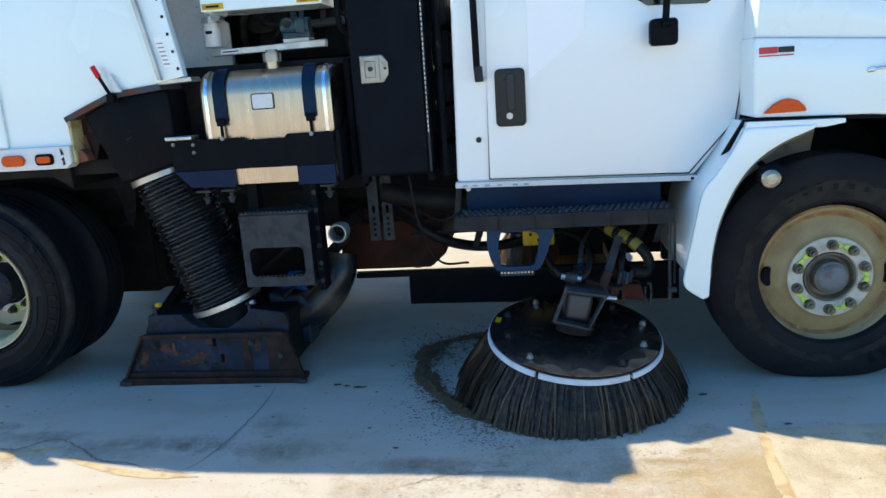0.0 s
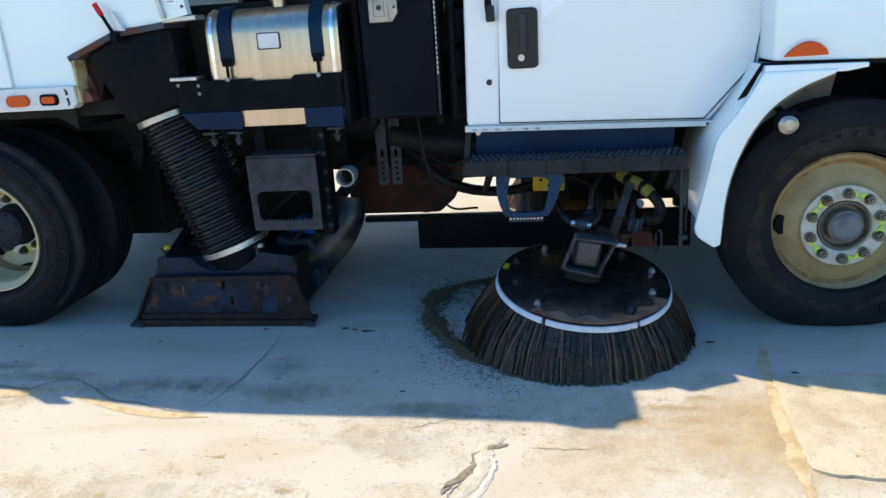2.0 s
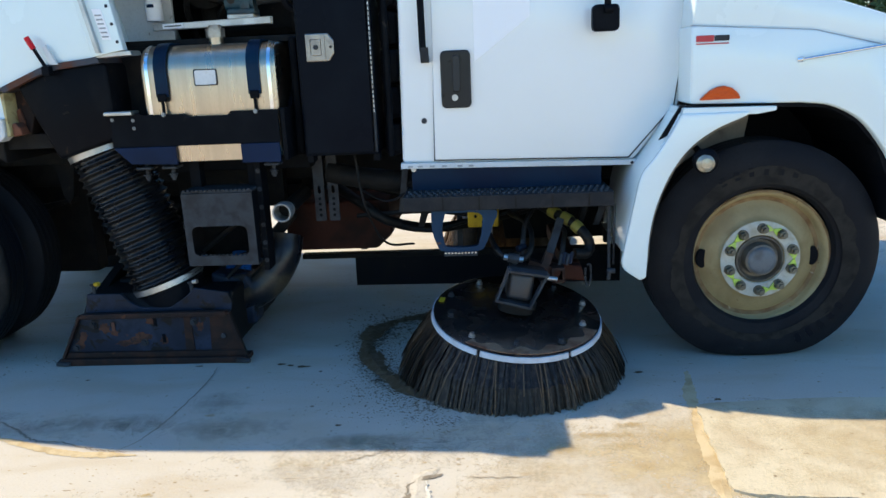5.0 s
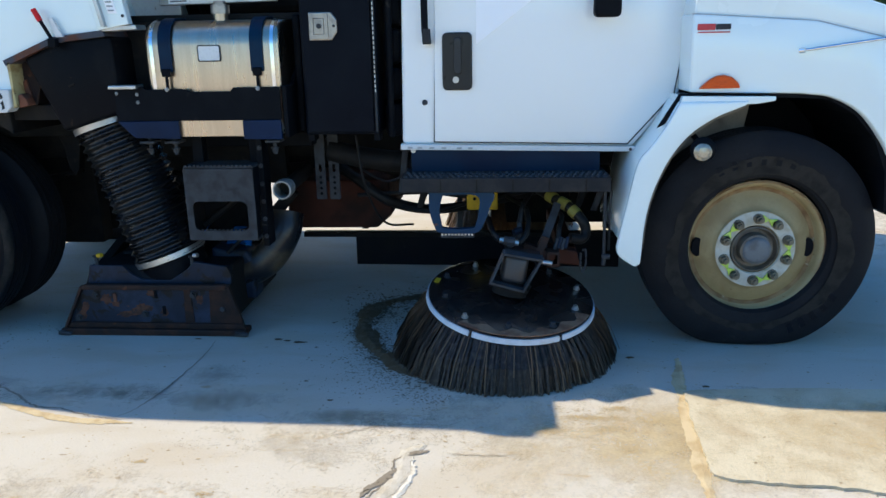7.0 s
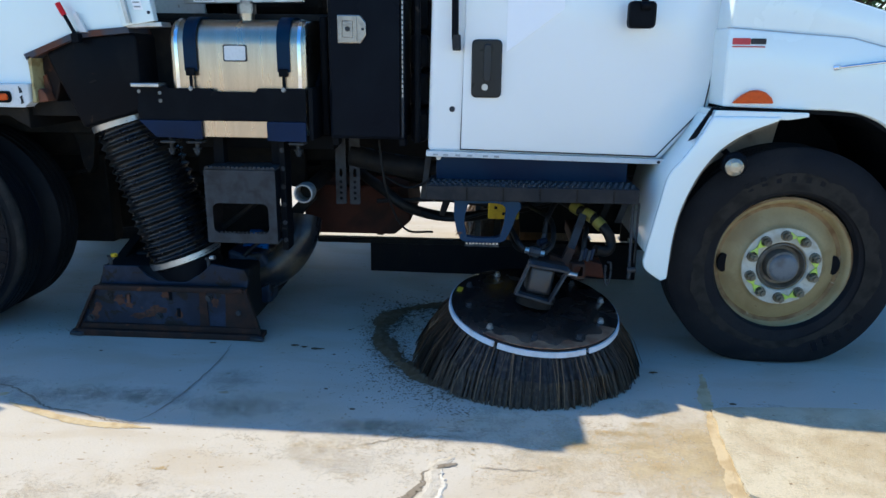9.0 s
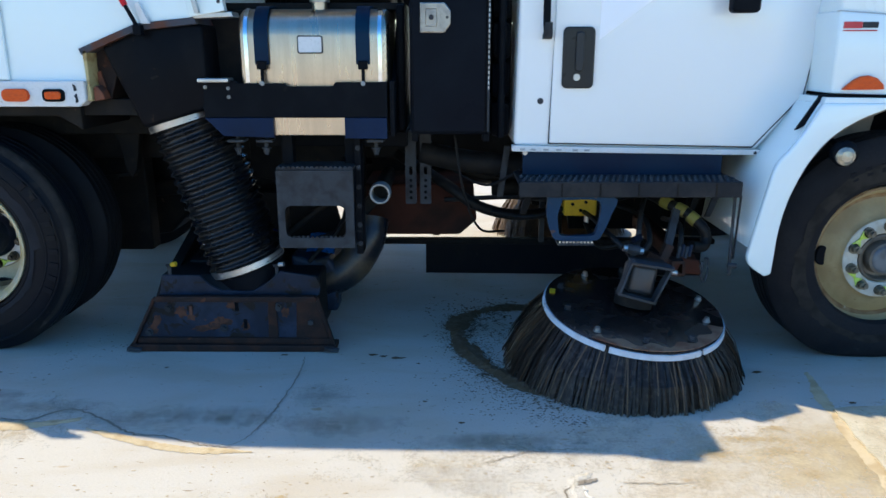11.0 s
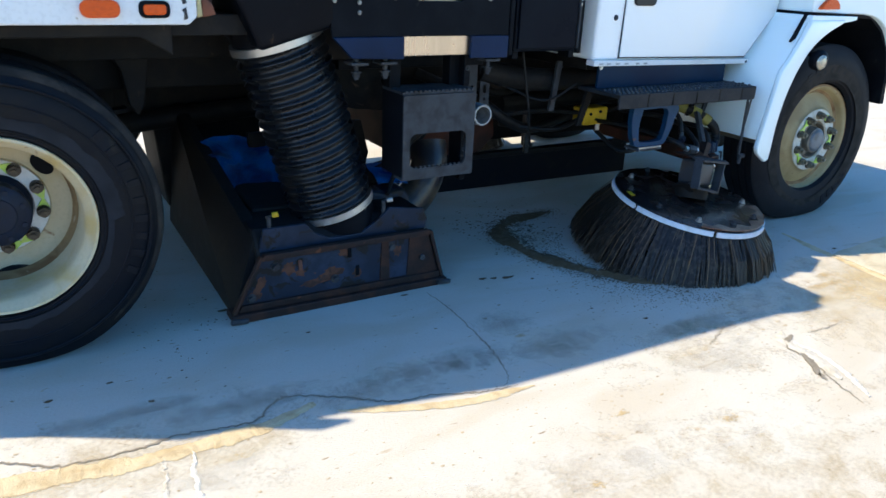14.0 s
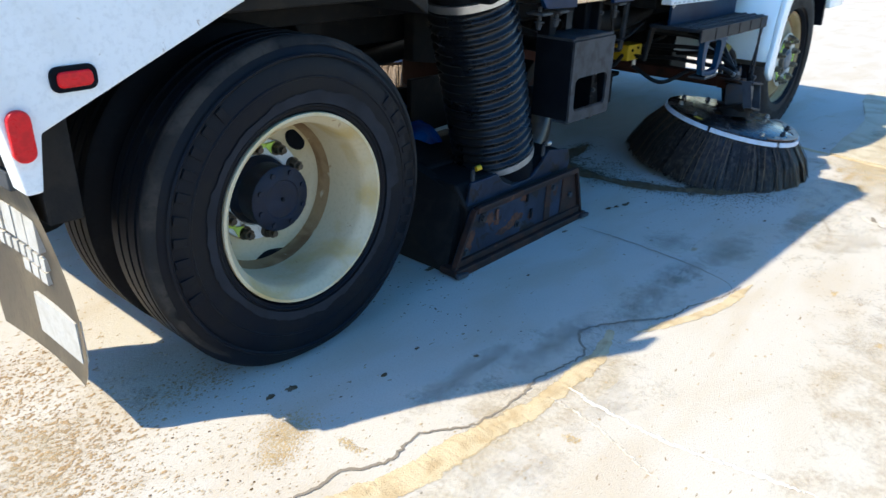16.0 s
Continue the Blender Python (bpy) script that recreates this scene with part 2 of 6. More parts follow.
    ORIGIN[ob] = mid
    if parent:
        ob.parent = parent
        ob.location = mid - ORIGIN[parent]
    else:
        ob.location = mid
    if label:
        ob["label"] = label
    return ob


def repeat(ob, offset, parent, turn=None):
    """Another of the same part, sharing its mesh, moved by offset."""
    c = ob.copy()
    scene.collection.objects.link(c)
    ORIGIN[c] = ORIGIN[ob] + Vector(offset)
    c.parent = parent
    c.location = ORIGIN[c] - ORIGIN[parent]
    if turn:
        c.rotation_euler = turn
    return c


def join(*bms):
    out = bmesh.new()
    for b in bms:
        me = bpy.data.meshes.new("tmp")
        b.to_mesh(me)
        b.free()
        out.from_mesh(me)
        bpy.data.meshes.remove(me)
    return out


def bevelled(bm, r, seg=2):
    if r:
        edges = [e for e in bm.edges if len(e.link_faces) == 2 and e.calc_face_angle(0) > 0.5]
        bmesh.ops.bevel(bm, geom=edges, offset=r, segments=seg, affect="EDGES", profile=0.5, clamp_overlap=True)
    return bm


def box(x0, x1, y0, y1, z0, z1, r=0.004, seg=2):
    bm = bmesh.new()
    bmesh.ops.create_cube(bm, size=1)
    for v in bm.verts:
        v.co = ((x0 + x1) / 2 + v.co.x * (x1 - x0), (y0 + y1) / 2 + v.co.y * (y1 - y0), (z0 + z1) / 2 + v.co.z * (z1 - z0))
    return bevelled(bm, min(r, 0.45 * min(x1 - x0, y1 - y0, z1 - z0)), seg)


def slab(points, y0, y1, r=0.003, seg=2, axis="y"):
    """A plate with that outline in x, z (axis y), or y, z (axis x), or x, y (axis z), from y0 to y1 along the axis."""
    put = {"y": lambda a, b, d: (a, d, b), "x": lambda a, b, d: (d, a, b), "z": lambda a, b, d: (a, b, d)}[axis]
    bm = bmesh.new()
    f = [bm.verts.new(put(a, b, y0)) for a, b in points]
    g = [bm.verts.new(put(a, b, y1)) for a, b in points]
    bm.faces.new(f)
    bm.faces.new(g[::-1])
    n = len(points)
    for i in range(n):
        bm.faces.new((f[i], g[i], g[(i + 1) % n], f[(i + 1) % n]))
    bmesh.ops.recalc_face_normals(bm, faces=bm.faces)
    return bevelled(bm, r, seg)


def rounded(x0, x1, z0, z1, r, n=5):
    """The outline of a rectangle with round corners."""
    out = []
    for cx, cz, a0 in ((x1 - r, z1 - r, 0), (x0 + r, z1 - r, 90), (x0 + r, z0 + r, 180), (x1 - r, z0 + r, 270)):
        for i in range(n + 1):
            a = radians(a0 + 90 * i / n)
            out.append((cx + r * math.cos(a), cz + r * math.sin(a)))
    return out


def framed(outer, inner, y0, y1, axis="y"):
    """A plate with a hole: two outlines with the same number of points."""
    put = {"y": lambda a, b, d: (a, d, b), "x": lambda a, b, d: (d, a, b), "z": lambda a, b, d: (a, b, d)}[axis]
    bm = bmesh.new()
    loops = [[bm.verts.new(put(a, b, d)) for a, b in o] for o in (outer, inner) for d in (y0, y1)]
    of, ob_, inf, inb = loops
    n = len(outer)
    for i in range(n):
        j = (i + 1) % n
        bm.faces.new((of[i], of[j], inf[j], inf[i]))
        bm.faces.new((ob_[j], ob_[i], inb[i], inb[j]))
        bm.faces.new((of[j], of[i], ob_[i], ob_[j]))
        bm.faces.new((inf[i], inf[j], inb[j], inb[i]))
    bmesh.ops.recalc_face_normals(bm, faces=bm.faces)
    return bm


def lathe(profile, centre, axis="y", n=48):
    """Turns a profile of (radius, place along the axis) round an axis through centre."""
    bm = bmesh.new()
    rings = []
    for r, d in profile:
        ring = []
        for i in range(n):
            a = 2 * math.pi * i / n
            u, w = r * math.cos(a), r * math.sin(a)
            co = {"y": (u, d, w), "x": (d, u, w), "z": (u, w, d)}[axis]
            ring.append(bm.verts.new(Vector(centre) + Vector(co)))
        rings.append(ring)
    for a, b in zip(rings, rings[1:]):
        for i in range(n):
            bm.faces.new((a[i], a[(i + 1) % n], b[(i + 1) % n], b[i]))
    bmesh.ops.remove_doubles(bm, verts=bm.verts, dist=1e-5)
    bmesh.ops.recalc_face_normals(bm, faces=bm.faces)
    return bm


def rod(a, b, r, n=12, r2=None, cap=True):
    """A round bar from a to b."""
    a, b = Vector(a), Vector(b)
    bm = bmesh.new()
    q = (b - a).to_track_quat("Z", "Y").to_matrix().to_4x4()
    bmesh.ops.create_cone(bm, cap_ends=cap, segments=n, radius1=r, radius2=r if r2 is None else r2, depth=(b - a).length,
                          matrix=Matrix.Translation((a + b) / 2) @ q)
    return bm


def smooth_path(points, n=6):
    """Catmull-Rom through the points."""
    p = [Vector(q) for q in points]
    p = [2 * p[0] - p[1]] + p + [2 * p[-1] - p[-2]]
    out = []
    for i in range(1, len(p) - 2):
        for k in range(n):
            t = k / n
            a, b, c, d = p[i - 1], p[i], p[i + 1], p[i + 2]
            out.append(0.5 * ((2 * b) + (c - a) * t + (2 * a - 5 * b + 4 * c - d) * t * t + (3 * b - a - 3 * c + d) * t ** 3))
    out.append(p[-2])
    return out


def tube(points, r, n=8, curved=True, k=6):
    """A hose or bent bar along the points."""
    pts = smooth_path(points, k) if curved and len(points) > 2 else [Vector(q) for q in points]
    bm = bmesh.new()
    rings = []
    for i, c in enumerate(pts):
        d = (pts[min(i + 1, len(pts) - 1)] - pts[max(i - 1, 0)]).normalized()
        q = d.to_track_quat("Z", "Y")
        rr = r(i / (len(pts) - 1)) if callable(r) else r
        rings.append([bm.verts.new(c + q @ Vector((rr * math.cos(2 * math.pi * j / n), rr * math.sin(2 * math.pi * j / n), 0))) for j in range(n)])
    for a, b in zip(rings, rings[1:]):
        for j in range(n):
            bm.faces.new((a[j], a[(j + 1) % n], b[(j + 1) % n], b[j]))
    bm.faces.new(rings[0][::-1])
    bm.faces.new(rings[-1])
    bmesh.ops.recalc_face_normals(bm, faces=bm.faces)
    return bm


def bolt(x, y, z, r=0.012, h=0.012, axis=(0, -1, 0)):
    """A hexagon head on a washer."""
    a, d = Vector((x, y, z)), Vector(axis)
    return join(rod(a, a + d * h * 0.25, r * 1.45, 14), rod(a + d * h * 0.25, a + d * h, r, 6))


def moved(bm, m):
    bmesh.ops.transform(bm, matrix=m, verts=bm.verts)
    return bm
RUBBLE = mat("pale_crumbled_concrete", (0.54, 0.49, 0.41), 0.95, second=(0.46, 0.40, 0.31), scale=22, amount=0.5, third=(0.30, 0.24, 0.17), spots=0.08, spot_scale=45, bump=1.0, grain=200, spec=0.15)
CHALK = mat("white_crumbled_concrete", (0.60, 0.565, 0.50), 0.95, second=(0.55, 0.50, 0.42), scale=25, amount=0.4, bump=0.9, grain=200, spec=0.15)
BROWNSOIL = mat("brown_soil", (0.36, 0.25, 0.135), 0.95, second=(0.28, 0.185, 0.095), scale=15, amount=0.5, bump=0.6, spec=0.12)
# Blue of reflected sky, put into a base colour.
SKYGLINT = mat("sky_glint_blue", (0.015, 0.17, 0.55), 0.28, second=(0.004, 0.04, 0.16), scale=9, amount=0.5, bump=0.1)
HEADEDGE = mat("rust_dark_edge_steel", (0.020, 0.013, 0.012), 0.6, second=(0.05, 0.022, 0.014), scale=14, amount=0.5, third=(0.11, 0.042, 0.02), spots=0.08, spot_scale=20, bump=0.2, spec=0.2)


def film(name, base, second, scale, lo, hi, fine_scale=70.0, top=0.6):
    """A thin deposit that thins out in patches towards its rim."""
    m = mat(name, base, 0.95, second=second, scale=9, amount=0.5, bump=0.6, grain=180, spec=0.1)
    n, l = m.node_tree.nodes, m.node_tree.links
    tc = n.new("ShaderNodeTexCoord")
    dist = n.new("ShaderNodeVectorMath")
    dist.operation = "DISTANCE"
    dist.inputs[1].default_value = (0.5, 0.5, 0.0)
    flat = n.new("ShaderNodeVectorMath")
    flat.operation = "MULTIPLY"
    flat.inputs[1].default_value = (1, 1, 0)
    l.new(tc.outputs["Generated"], flat.inputs[0])
    l.new(flat.outputs[0], dist.inputs[0])
    total = None
    for s, k in ((scale, 1.0), (scale * 4.5, 0.7), (fine_scale, 0.55)):
        t = n.new("ShaderNodeTexNoise")
        t.inputs["Scale"].default_value, t.inputs["Detail"].default_value = s, 5.0
        g = n.new("ShaderNodeNewGeometry")
        l.new(g.outputs["Position"], t.inputs["Vector"])
        a = n.new("ShaderNodeMath")
        a.operation = "MULTIPLY_ADD"
        l.new(t.outputs["Fac"], a.inputs[0])
        a.inputs[1].default_value = k
        if total is None:
            a.inputs[2].default_value = 0.0
        else:
            l.new(total, a.inputs[2])
        total = a.outputs[0]
    rim = n.new("ShaderNodeMapRange")
    rim.inputs["From Min"].default_value, rim.inputs["From Max"].default_value = 0.12, 0.5
    rim.inputs["To Min"].default_value, rim.inputs["To Max"].default_value = 0.0, -0.55
    l.new(dist.outputs["Value"], rim.inputs["Value"])
    add = n.new("ShaderNodeMath")
    add.operation = "ADD"
    l.new(total, add.inputs[0])
    l.new(rim.outputs["Result"], add.inputs[1])
    cut = n.new("ShaderNodeMapRange")
    cut.inputs["From Min"].default_value, cut.inputs["From Max"].default_value = lo, hi
    cut.inputs["To Max"].default_value = top
    l.new(add.outputs[0], cut.inputs["Value"])
    l.new(cut.outputs["Result"], n["Principled BSDF"].inputs["Alpha"])
    return m


SOILFILM = film("tan_soil_film", (0.50, 0.405, 0.25), (0.43, 0.33, 0.19), 2.6, 1.0, 1.45)
DIRTFILM = film("dark_dirt_film", (0.09, 0.065, 0.04), (0.14, 0.10, 0.065), 5.0, 0.98, 1.22, 110.0, 0.85)
BROWNFILM = film("brown_dirt_film", (0.31, 0.25, 0.17), (0.25, 0.195, 0.125), 4.0, 0.70, 1.30, 60.0, 0.36)
TANSTAIN = mat("tan_earth", (0.47, 0.35, 0.185), 0.95, second=(0.40, 0.285, 0.14), scale=20, amount=0.5, bump=0.5, spec=0.1)
WARMFILM = film("warm_sandy_film", (0.55, 0.44, 0.265), (0.50, 0.38, 0.21), 3.0, 0.60, 1.35, 90.0, 0.75)
GREYBAND = mat("faded_bead_rubber", (0.019, 0.021, 0.026), 0.65, second=(0.013, 0.0145, 0.018), scale=9, amount=0.5, bump=0.1, spec=0.12)
SHOULDER = mat("scuffed_shoulder_rubber", (0.020, 0.0195, 0.019), 0.8, second=(0.045, 0.040, 0.034), scale=7, amount=0.6, third=(0.010, 0.010, 0.011), spots=0.2, spot_scale=10, bump=0.3, spec=0.08)
LUGRING = mat("chalky_tan_lug_ring", (0.56, 0.55, 0.48), 0.6, second=(0.42, 0.38, 0.28), scale=24, amount=0.4, third=(0.66, 0.66, 0.62), spots=0.1, spot_scale=30, bump=0.1, spec=0.3)
PALENUT = mat("dusty_lug_nut", (0.17, 0.145, 0.095), 0.55, second=(0.09, 0.07, 0.045), scale=40, amount=0.5, bump=0.1)
OLIVE = mat("faded_yellow_sleeve", (0.24, 0.21, 0.035), 0.6, second=(0.22, 0.19, 0.05), scale=20, amount=0.5, bump=0.1)
LAMPLENS = mat("ribbed_lamp_glass", (0.45, 0.42, 0.34), 0.22, 0.6, second=(0.25, 0.22, 0.17), scale=30, amount=0.4, bump=0.1)
FLANGE = mat("rusty_blue_flange", (0.05, 0.055, 0.07), 0.55, second=(0.10, 0.035, 0.018), scale=11, amount=0.6, third=(0.20, 0.08, 0.03), spots=0.12, spot_scale=20, bump=0.2, spec=0.3)
COUPLING = mat("worn_coupling_metal", (0.36, 0.37, 0.37), 0.45, 0.3, second=(0.22, 0.21, 0.19), scale=20, amount=0.5, bump=0.08)
HUBCAP = mat("blue_grey_hub_cap", (0.13, 0.15, 0.17), 0.5, 0.2, second=(0.09, 0.095, 0.10), scale=18, amount=0.5, bump=0.1)
LINER = mat("dusty_grey_liner", (0.17, 0.15, 0.12), 0.75, second=(0.09, 0.08, 0.065), scale=6, amount=0.5, bump=0.15, spec=0.2)
LEAF = mat("dark_green_leaf", (0.045, 0.085, 0.022), 0.55, second=(0.09, 0.13, 0.035), scale=1.5, amount=0.5, bump=0.0)
BARK = mat("grey_brown_bark", (0.12, 0.09, 0.065), 0.9, second=(0.06, 0.045, 0.032), scale=6, amount=0.5, stretch=(1, 1, 0.3), bump=0.8)
HEADRUST = mat("dull_orange_rust", (0.105, 0.045, 0.026), 0.7, second=(0.045, 0.024, 0.018), scale=22, amount=0.6, third=(0.02, 0.02, 0.026), spots=0.16, spot_scale=30, bump=0.25, spec=0.2)


# ---------------------------------------------------------------- ground
def ground_sheet():
    bm = bmesh.new()
    bmesh.ops.create_grid(bm, x_segments=40, y_segments=40, size=400)
    for v in bm.verts:
        if v.co.length > 60:
            v.co.z = 0.25 * (noise.noise(v.co * 0.01)) - 0.1
    return bm


ground = tagged(part("ground", ground_sheet(), CONCRETE), "sunlit weathered concrete yard with cracks and sandy stains", "ground", kind="structure")


def jag(points, step=0.03, amp=0.012, seed=1):
    """The points joined by an uneven line."""
    rnd = random.Random(seed)
    pts = smooth_path([(x, y, 0) for x, y in points], 4)
    out = [pts[0]]
    for a, b in zip(pts, pts[1:]):
        k = max(1, int((b - a).length / step))
        for i in range(1, k + 1):
            p = a.lerp(b, i / k)
            out.append(Vector((p.x + rnd.uniform(-amp, amp), p.y + rnd.uniform(-amp, amp), 0)))
    return out


def ribbon(points, width, z=0.002, seed=1, step=0.03, amp=0.012, rise=0.0, taper=True):
    """An uneven strip on the ground, thickest along its middle."""
    rnd = random.Random(seed + 50)
    pts = jag(points, step, amp, seed)
    bm = bmesh.new()
    k1 = k2 = 0.9
    rows = []
    for i, p in enumerate(pts):
        d = (pts[min(i + 1, len(pts) - 1)] - pts[max(i - 1, 0)]).normalized()
        s = Vector((-d.y, d.x, 0))
        e = min(1.0, 0.25 + 4 * min(i, len(pts) - 1 - i) / len(pts)) if taper else 1
        k1 = min(1.25, max(0.5, k1 + rnd.uniform(-0.16, 0.16)))
        k2 = min(1.25, max(0.5, k2 + rnd.uniform(-0.16, 0.16)))
        w, w2 = width * e * k1, width * e * k2
        rows.append([bm.verts.new(p + s * w / 2 + Vector((0, 0, z))), bm.verts.new(p + Vector((0, 0, z + rise * rnd.uniform(0.5, 1)))),
                     bm.verts.new(p - s * w2 / 2 + Vector((0, 0, z)))])
    for a, b in zip(rows, rows[1:]):
        bm.faces.new((a[0], a[1], b[1], b[0]))
        bm.faces.new((a[1], a[2], b[2], b[1]))
    bmesh.ops.recalc_face_normals(bm, faces=bm.faces)
    for f in bm.faces:
        if f.normal.z < 0:
            f.normal_flip()
    return bm


def blob(x, y, rx, ry, z=0.003, seed=1, n=14, rise=0.003):
    rnd = random.Random(seed)
    bm = bmesh.new()
    c = bm.verts.new((x, y, z + rise))
    ring = []
    for i in range(n):
        a = 2 * math.pi * i / n
        k = rnd.uniform(0.6, 1.2)
        ring.append(bm.verts.new((x + rx * k * math.cos(a), y + ry * k * math.sin(a), z)))
    for i in range(n):
        bm.faces.new((c, ring[i], ring[(i + 1) % n]))
    return bm


CRACKS = (
    (((-1.17, 3.15), (-1.165, 3.0), (-1.17, 2.88), (-1.19, 2.66), (-1.24, 2.45), (-1.30, 2.38)), 0.014),
    (((-1.25, 2.37), (-1.40, 2.39), (-1.55, 2.45), (-1.66, 2.46), (-1.80, 2.56), (-1.98, 2.645), (-2.08, 2.57), (-2.14, 2.56), (-2.32, 2.59), (-2.43, 2.575),
      (-2.58, 2.585), (-2.65, 2.60), (-2.74, 2.665), (-2.79, 2.68), (-2.90, 2.66), (-3.01, 2.72), (-3.14, 2.73), (-3.5, 2.84)), 0.017),
    (((-0.42, 2.27), (-0.28, 2.335), (-0.15, 2.365), (0.0, 2.36)), 0.008),
    (((-0.055, 2.175), (-0.10, 2.15), (-0.16, 2.12), (-0.165, 2.02), (-0.22, 1.90), (-0.27, 1.75)), 0.015),
    (((0.02, 2.17), (0.15, 2.16), (0.27, 2.17)), 0.006),
)
for i, (pts, w) in enumerate(CRACKS):
    part("crack", ribbon(pts, w * 0.55, 0.003, seed=i + 3, step=0.009, amp=0.0055), CRACK, ground, "dark jagged crack filled with dirt")
part("sand_strip", ribbon(((-1.9, 2.57), (-2.1, 2.51), (-2.32, 2.515), (-2.5, 2.515), (-2.7, 2.575), (-2.85, 2.585), (-3.1, 2.645), (-3.4, 2.75)), 0.105, 0.0015, 21, 0.010, 0.004, 0.004), SAND, ground, "tan sand washed along a crack")
part("sand_strip", ribbon(((-1.2, 2.34), (-1.45, 2.36), (-1.65, 2.42), (-1.85, 2.50)), 0.035, 0.0015, 24, 0.009, 0.004, 0.002), SAND, ground, "tan sand washed along a crack")
part("sand_strip", ribbon(((1.0, 3.0), (0.965, 2.8), (0.935, 2.62), (0.912, 2.40), (0.885, 2.2), (0.865, 2.08), (0.85, 1.9)), 0.060, 0.0015, 22, 0.008, 0.005, 0.003), SAND, ground, "tan sand in the joint beside a slab")
part("sand_strip", ribbon(((-0.06, 2.22), (-0.13, 2.16), (-0.13, 2.04), (-0.19, 1.88)), 0.055, 0.0015, 25, 0.009, 0.005, 0.004), RUBBLE, ground, "pale rubble beside a crack")
part("rubble_strip", ribbon(((-2.285, 2.53), (-2.295, 2.48), (-2.315, 2.33), (-2.32, 2.125), (-2.28, 1.93), (-2.26, 1.78)), 0.019, 0.0015, 26, 0.007, 0.005, 0.003), CHALK, ground, "white line of crumbled concrete")
part("rubble_strip", ribbon(((-2.375, 2.51), (-2.385, 2.40), (-2.41, 2.30), (-2.48, 2.11)), 0.012, 0.0015, 27, 0.007, 0.006, 0.002), RUBBLE, ground, "thin line of crumbled concrete")
part("crack_hole", ribbon(((-0.048, 2.186), (-0.075, 2.172), (-0.105, 2.166), (-0.135, 2.155)), 0.021, 0.0035, 61, 0.006, 0.005), CRACK, ground, "dark broken hole in the crack")
part("crack_hole", ribbon(((-0.152, 2.07), (-0.165, 2.03), (-0.19, 1.985), (-0.225, 1.945), (-0.245, 1.90)), 0.030, 0.0035, 62, 0.006, 0.006), CRACK, ground, "dark broken hole in the crack")
part("rubble_strip", ribbon(((-0.10, 2.14), (-0.085, 2.06), (-0.10, 1.98), (-0.15, 1.86), (-0.21, 1.76)), 0.020, 0.0015, 63, 0.007, 0.006, 0.005), CHALK, ground, "white crumbled edge of the crack")
SPOTS = ((-0.87, 3.175, 0.022, 0.012), (-0.82, 3.158, 0.02, 0.011), (-0.755, 3.14, 0.033, 0.014), (-0.66, 3.08, 0.01, 0.006), (0.60, 2.95, 0.018, 0.011),
         (0.79, 3.0, 0.022, 0.011), (0.70, 3.02, 0.015, 0.008), (-1.27, 3.17, 0.022, 0.009), (-1.98, 3.35, 0.03, 0.014), (-2.87, 3.10, 0.022, 0.015),
         (-2.35, 2.81, 0.012, 0.008), (-2.45, 2.98, 0.012, 0.007), (-2.63, 2.95, 0.014, 0.01), (-2.94, 3.11, 0.02, 0.012), (-1.75, 3.03, 0.012, 0.005),
         (1.05, 2.72, 0.015, 0.01), (-0.62, 2.72, 0.012, 0.006), (-0.48, 2.55, 0.015, 0.007))
for i, (x, y, rx, ry) in enumerate(SPOTS):
    part("dirt_spot", blob(x, y, rx, ry, 0.002, i), DEBRIS, ground, "small dark clod of dirt")
# an older slab, a finger's width proud of the yard
slab_pts = [(0.945, 2.66), (0.925, 2.5), (0.91, 2.36), (0.90, 2.2), (0.89, 2.09), (0.925, 2.045), (1.0, 2.03), (1.12, 2.015), (1.28, 2.0), (1.40, 1.98), (1.7, 1.94), (2.2, 1.86), (3.2, 1.7), (3.2, 2.9), (2.0, 2.72), (1.3, 2.69)]
rs = random.Random(4)
slab_edge = [(x + rs.uniform(-0.006, 0.006), y + rs.uniform(-0.006, 0.006)) for x, y in [(p.x, p.y) for p in smooth_path([(a, b, 0) for a, b in slab_pts + slab_pts[:1]], 5)][:-1]]
part("raised_slab", slab(slab_edge, -0.05, 0.011, 0.004, 2, "z"), SLAB, ground, "older rough slab standing a little proud")


def ring_dirt():
    """A low crescent of swept dirt."""
    rnd = random.Random(8)
    bm = bmesh.new()
    rows = []
    pts = jag(((0.02, 3.83), (-0.10, 3.82), (-0.25, 3.80), (-0.38, 3.74), (-0.465, 3.62), (-0.485, 3.45), (-0.465, 3.30), (-0.42, 3.16), (-0.34, 3.02), (-0.25, 2.91), (-0.12, 2.79), (0.0, 2.70)), 0.012, 0.012, 4)
    for i, p in enumerate(pts):
        d = (pts[min(i + 1, len(pts) - 1)] - pts[max(i - 1, 0)]).normalized()
        s = Vector((-d.y, d.x, 0))
        w = (0.034 + 0.040 * math.sin(i * 0.11) ** 2) * rnd.uniform(0.8, 1.2) * min(1, 0.3 + 6 * min(i, len(pts) - 1 - i) / len(pts))
        rows.append([bm.verts.new(p + s * w * k + Vector((0, 0, h * rnd.uniform(0.7, 1.3) + 0.0015))) for k, h in ((-0.8, 0), (-0.35, 0.005), (0, 0.009), (0.35, 0.005), (0.8, 0))])
    for a, b in zip(rows, rows[1:]):
        for j in range(4):
            bm.faces.new((a[j], a[j + 1], b[j + 1], b[j]))
    bmesh.ops.recalc_face_normals(bm, faces=bm.faces)
    return bm


tagged(part("swept_dirt", ring_dirt(), DEBRIS), "dark crescent of damp swept dirt on the concrete", "dirt", kind="stuff")


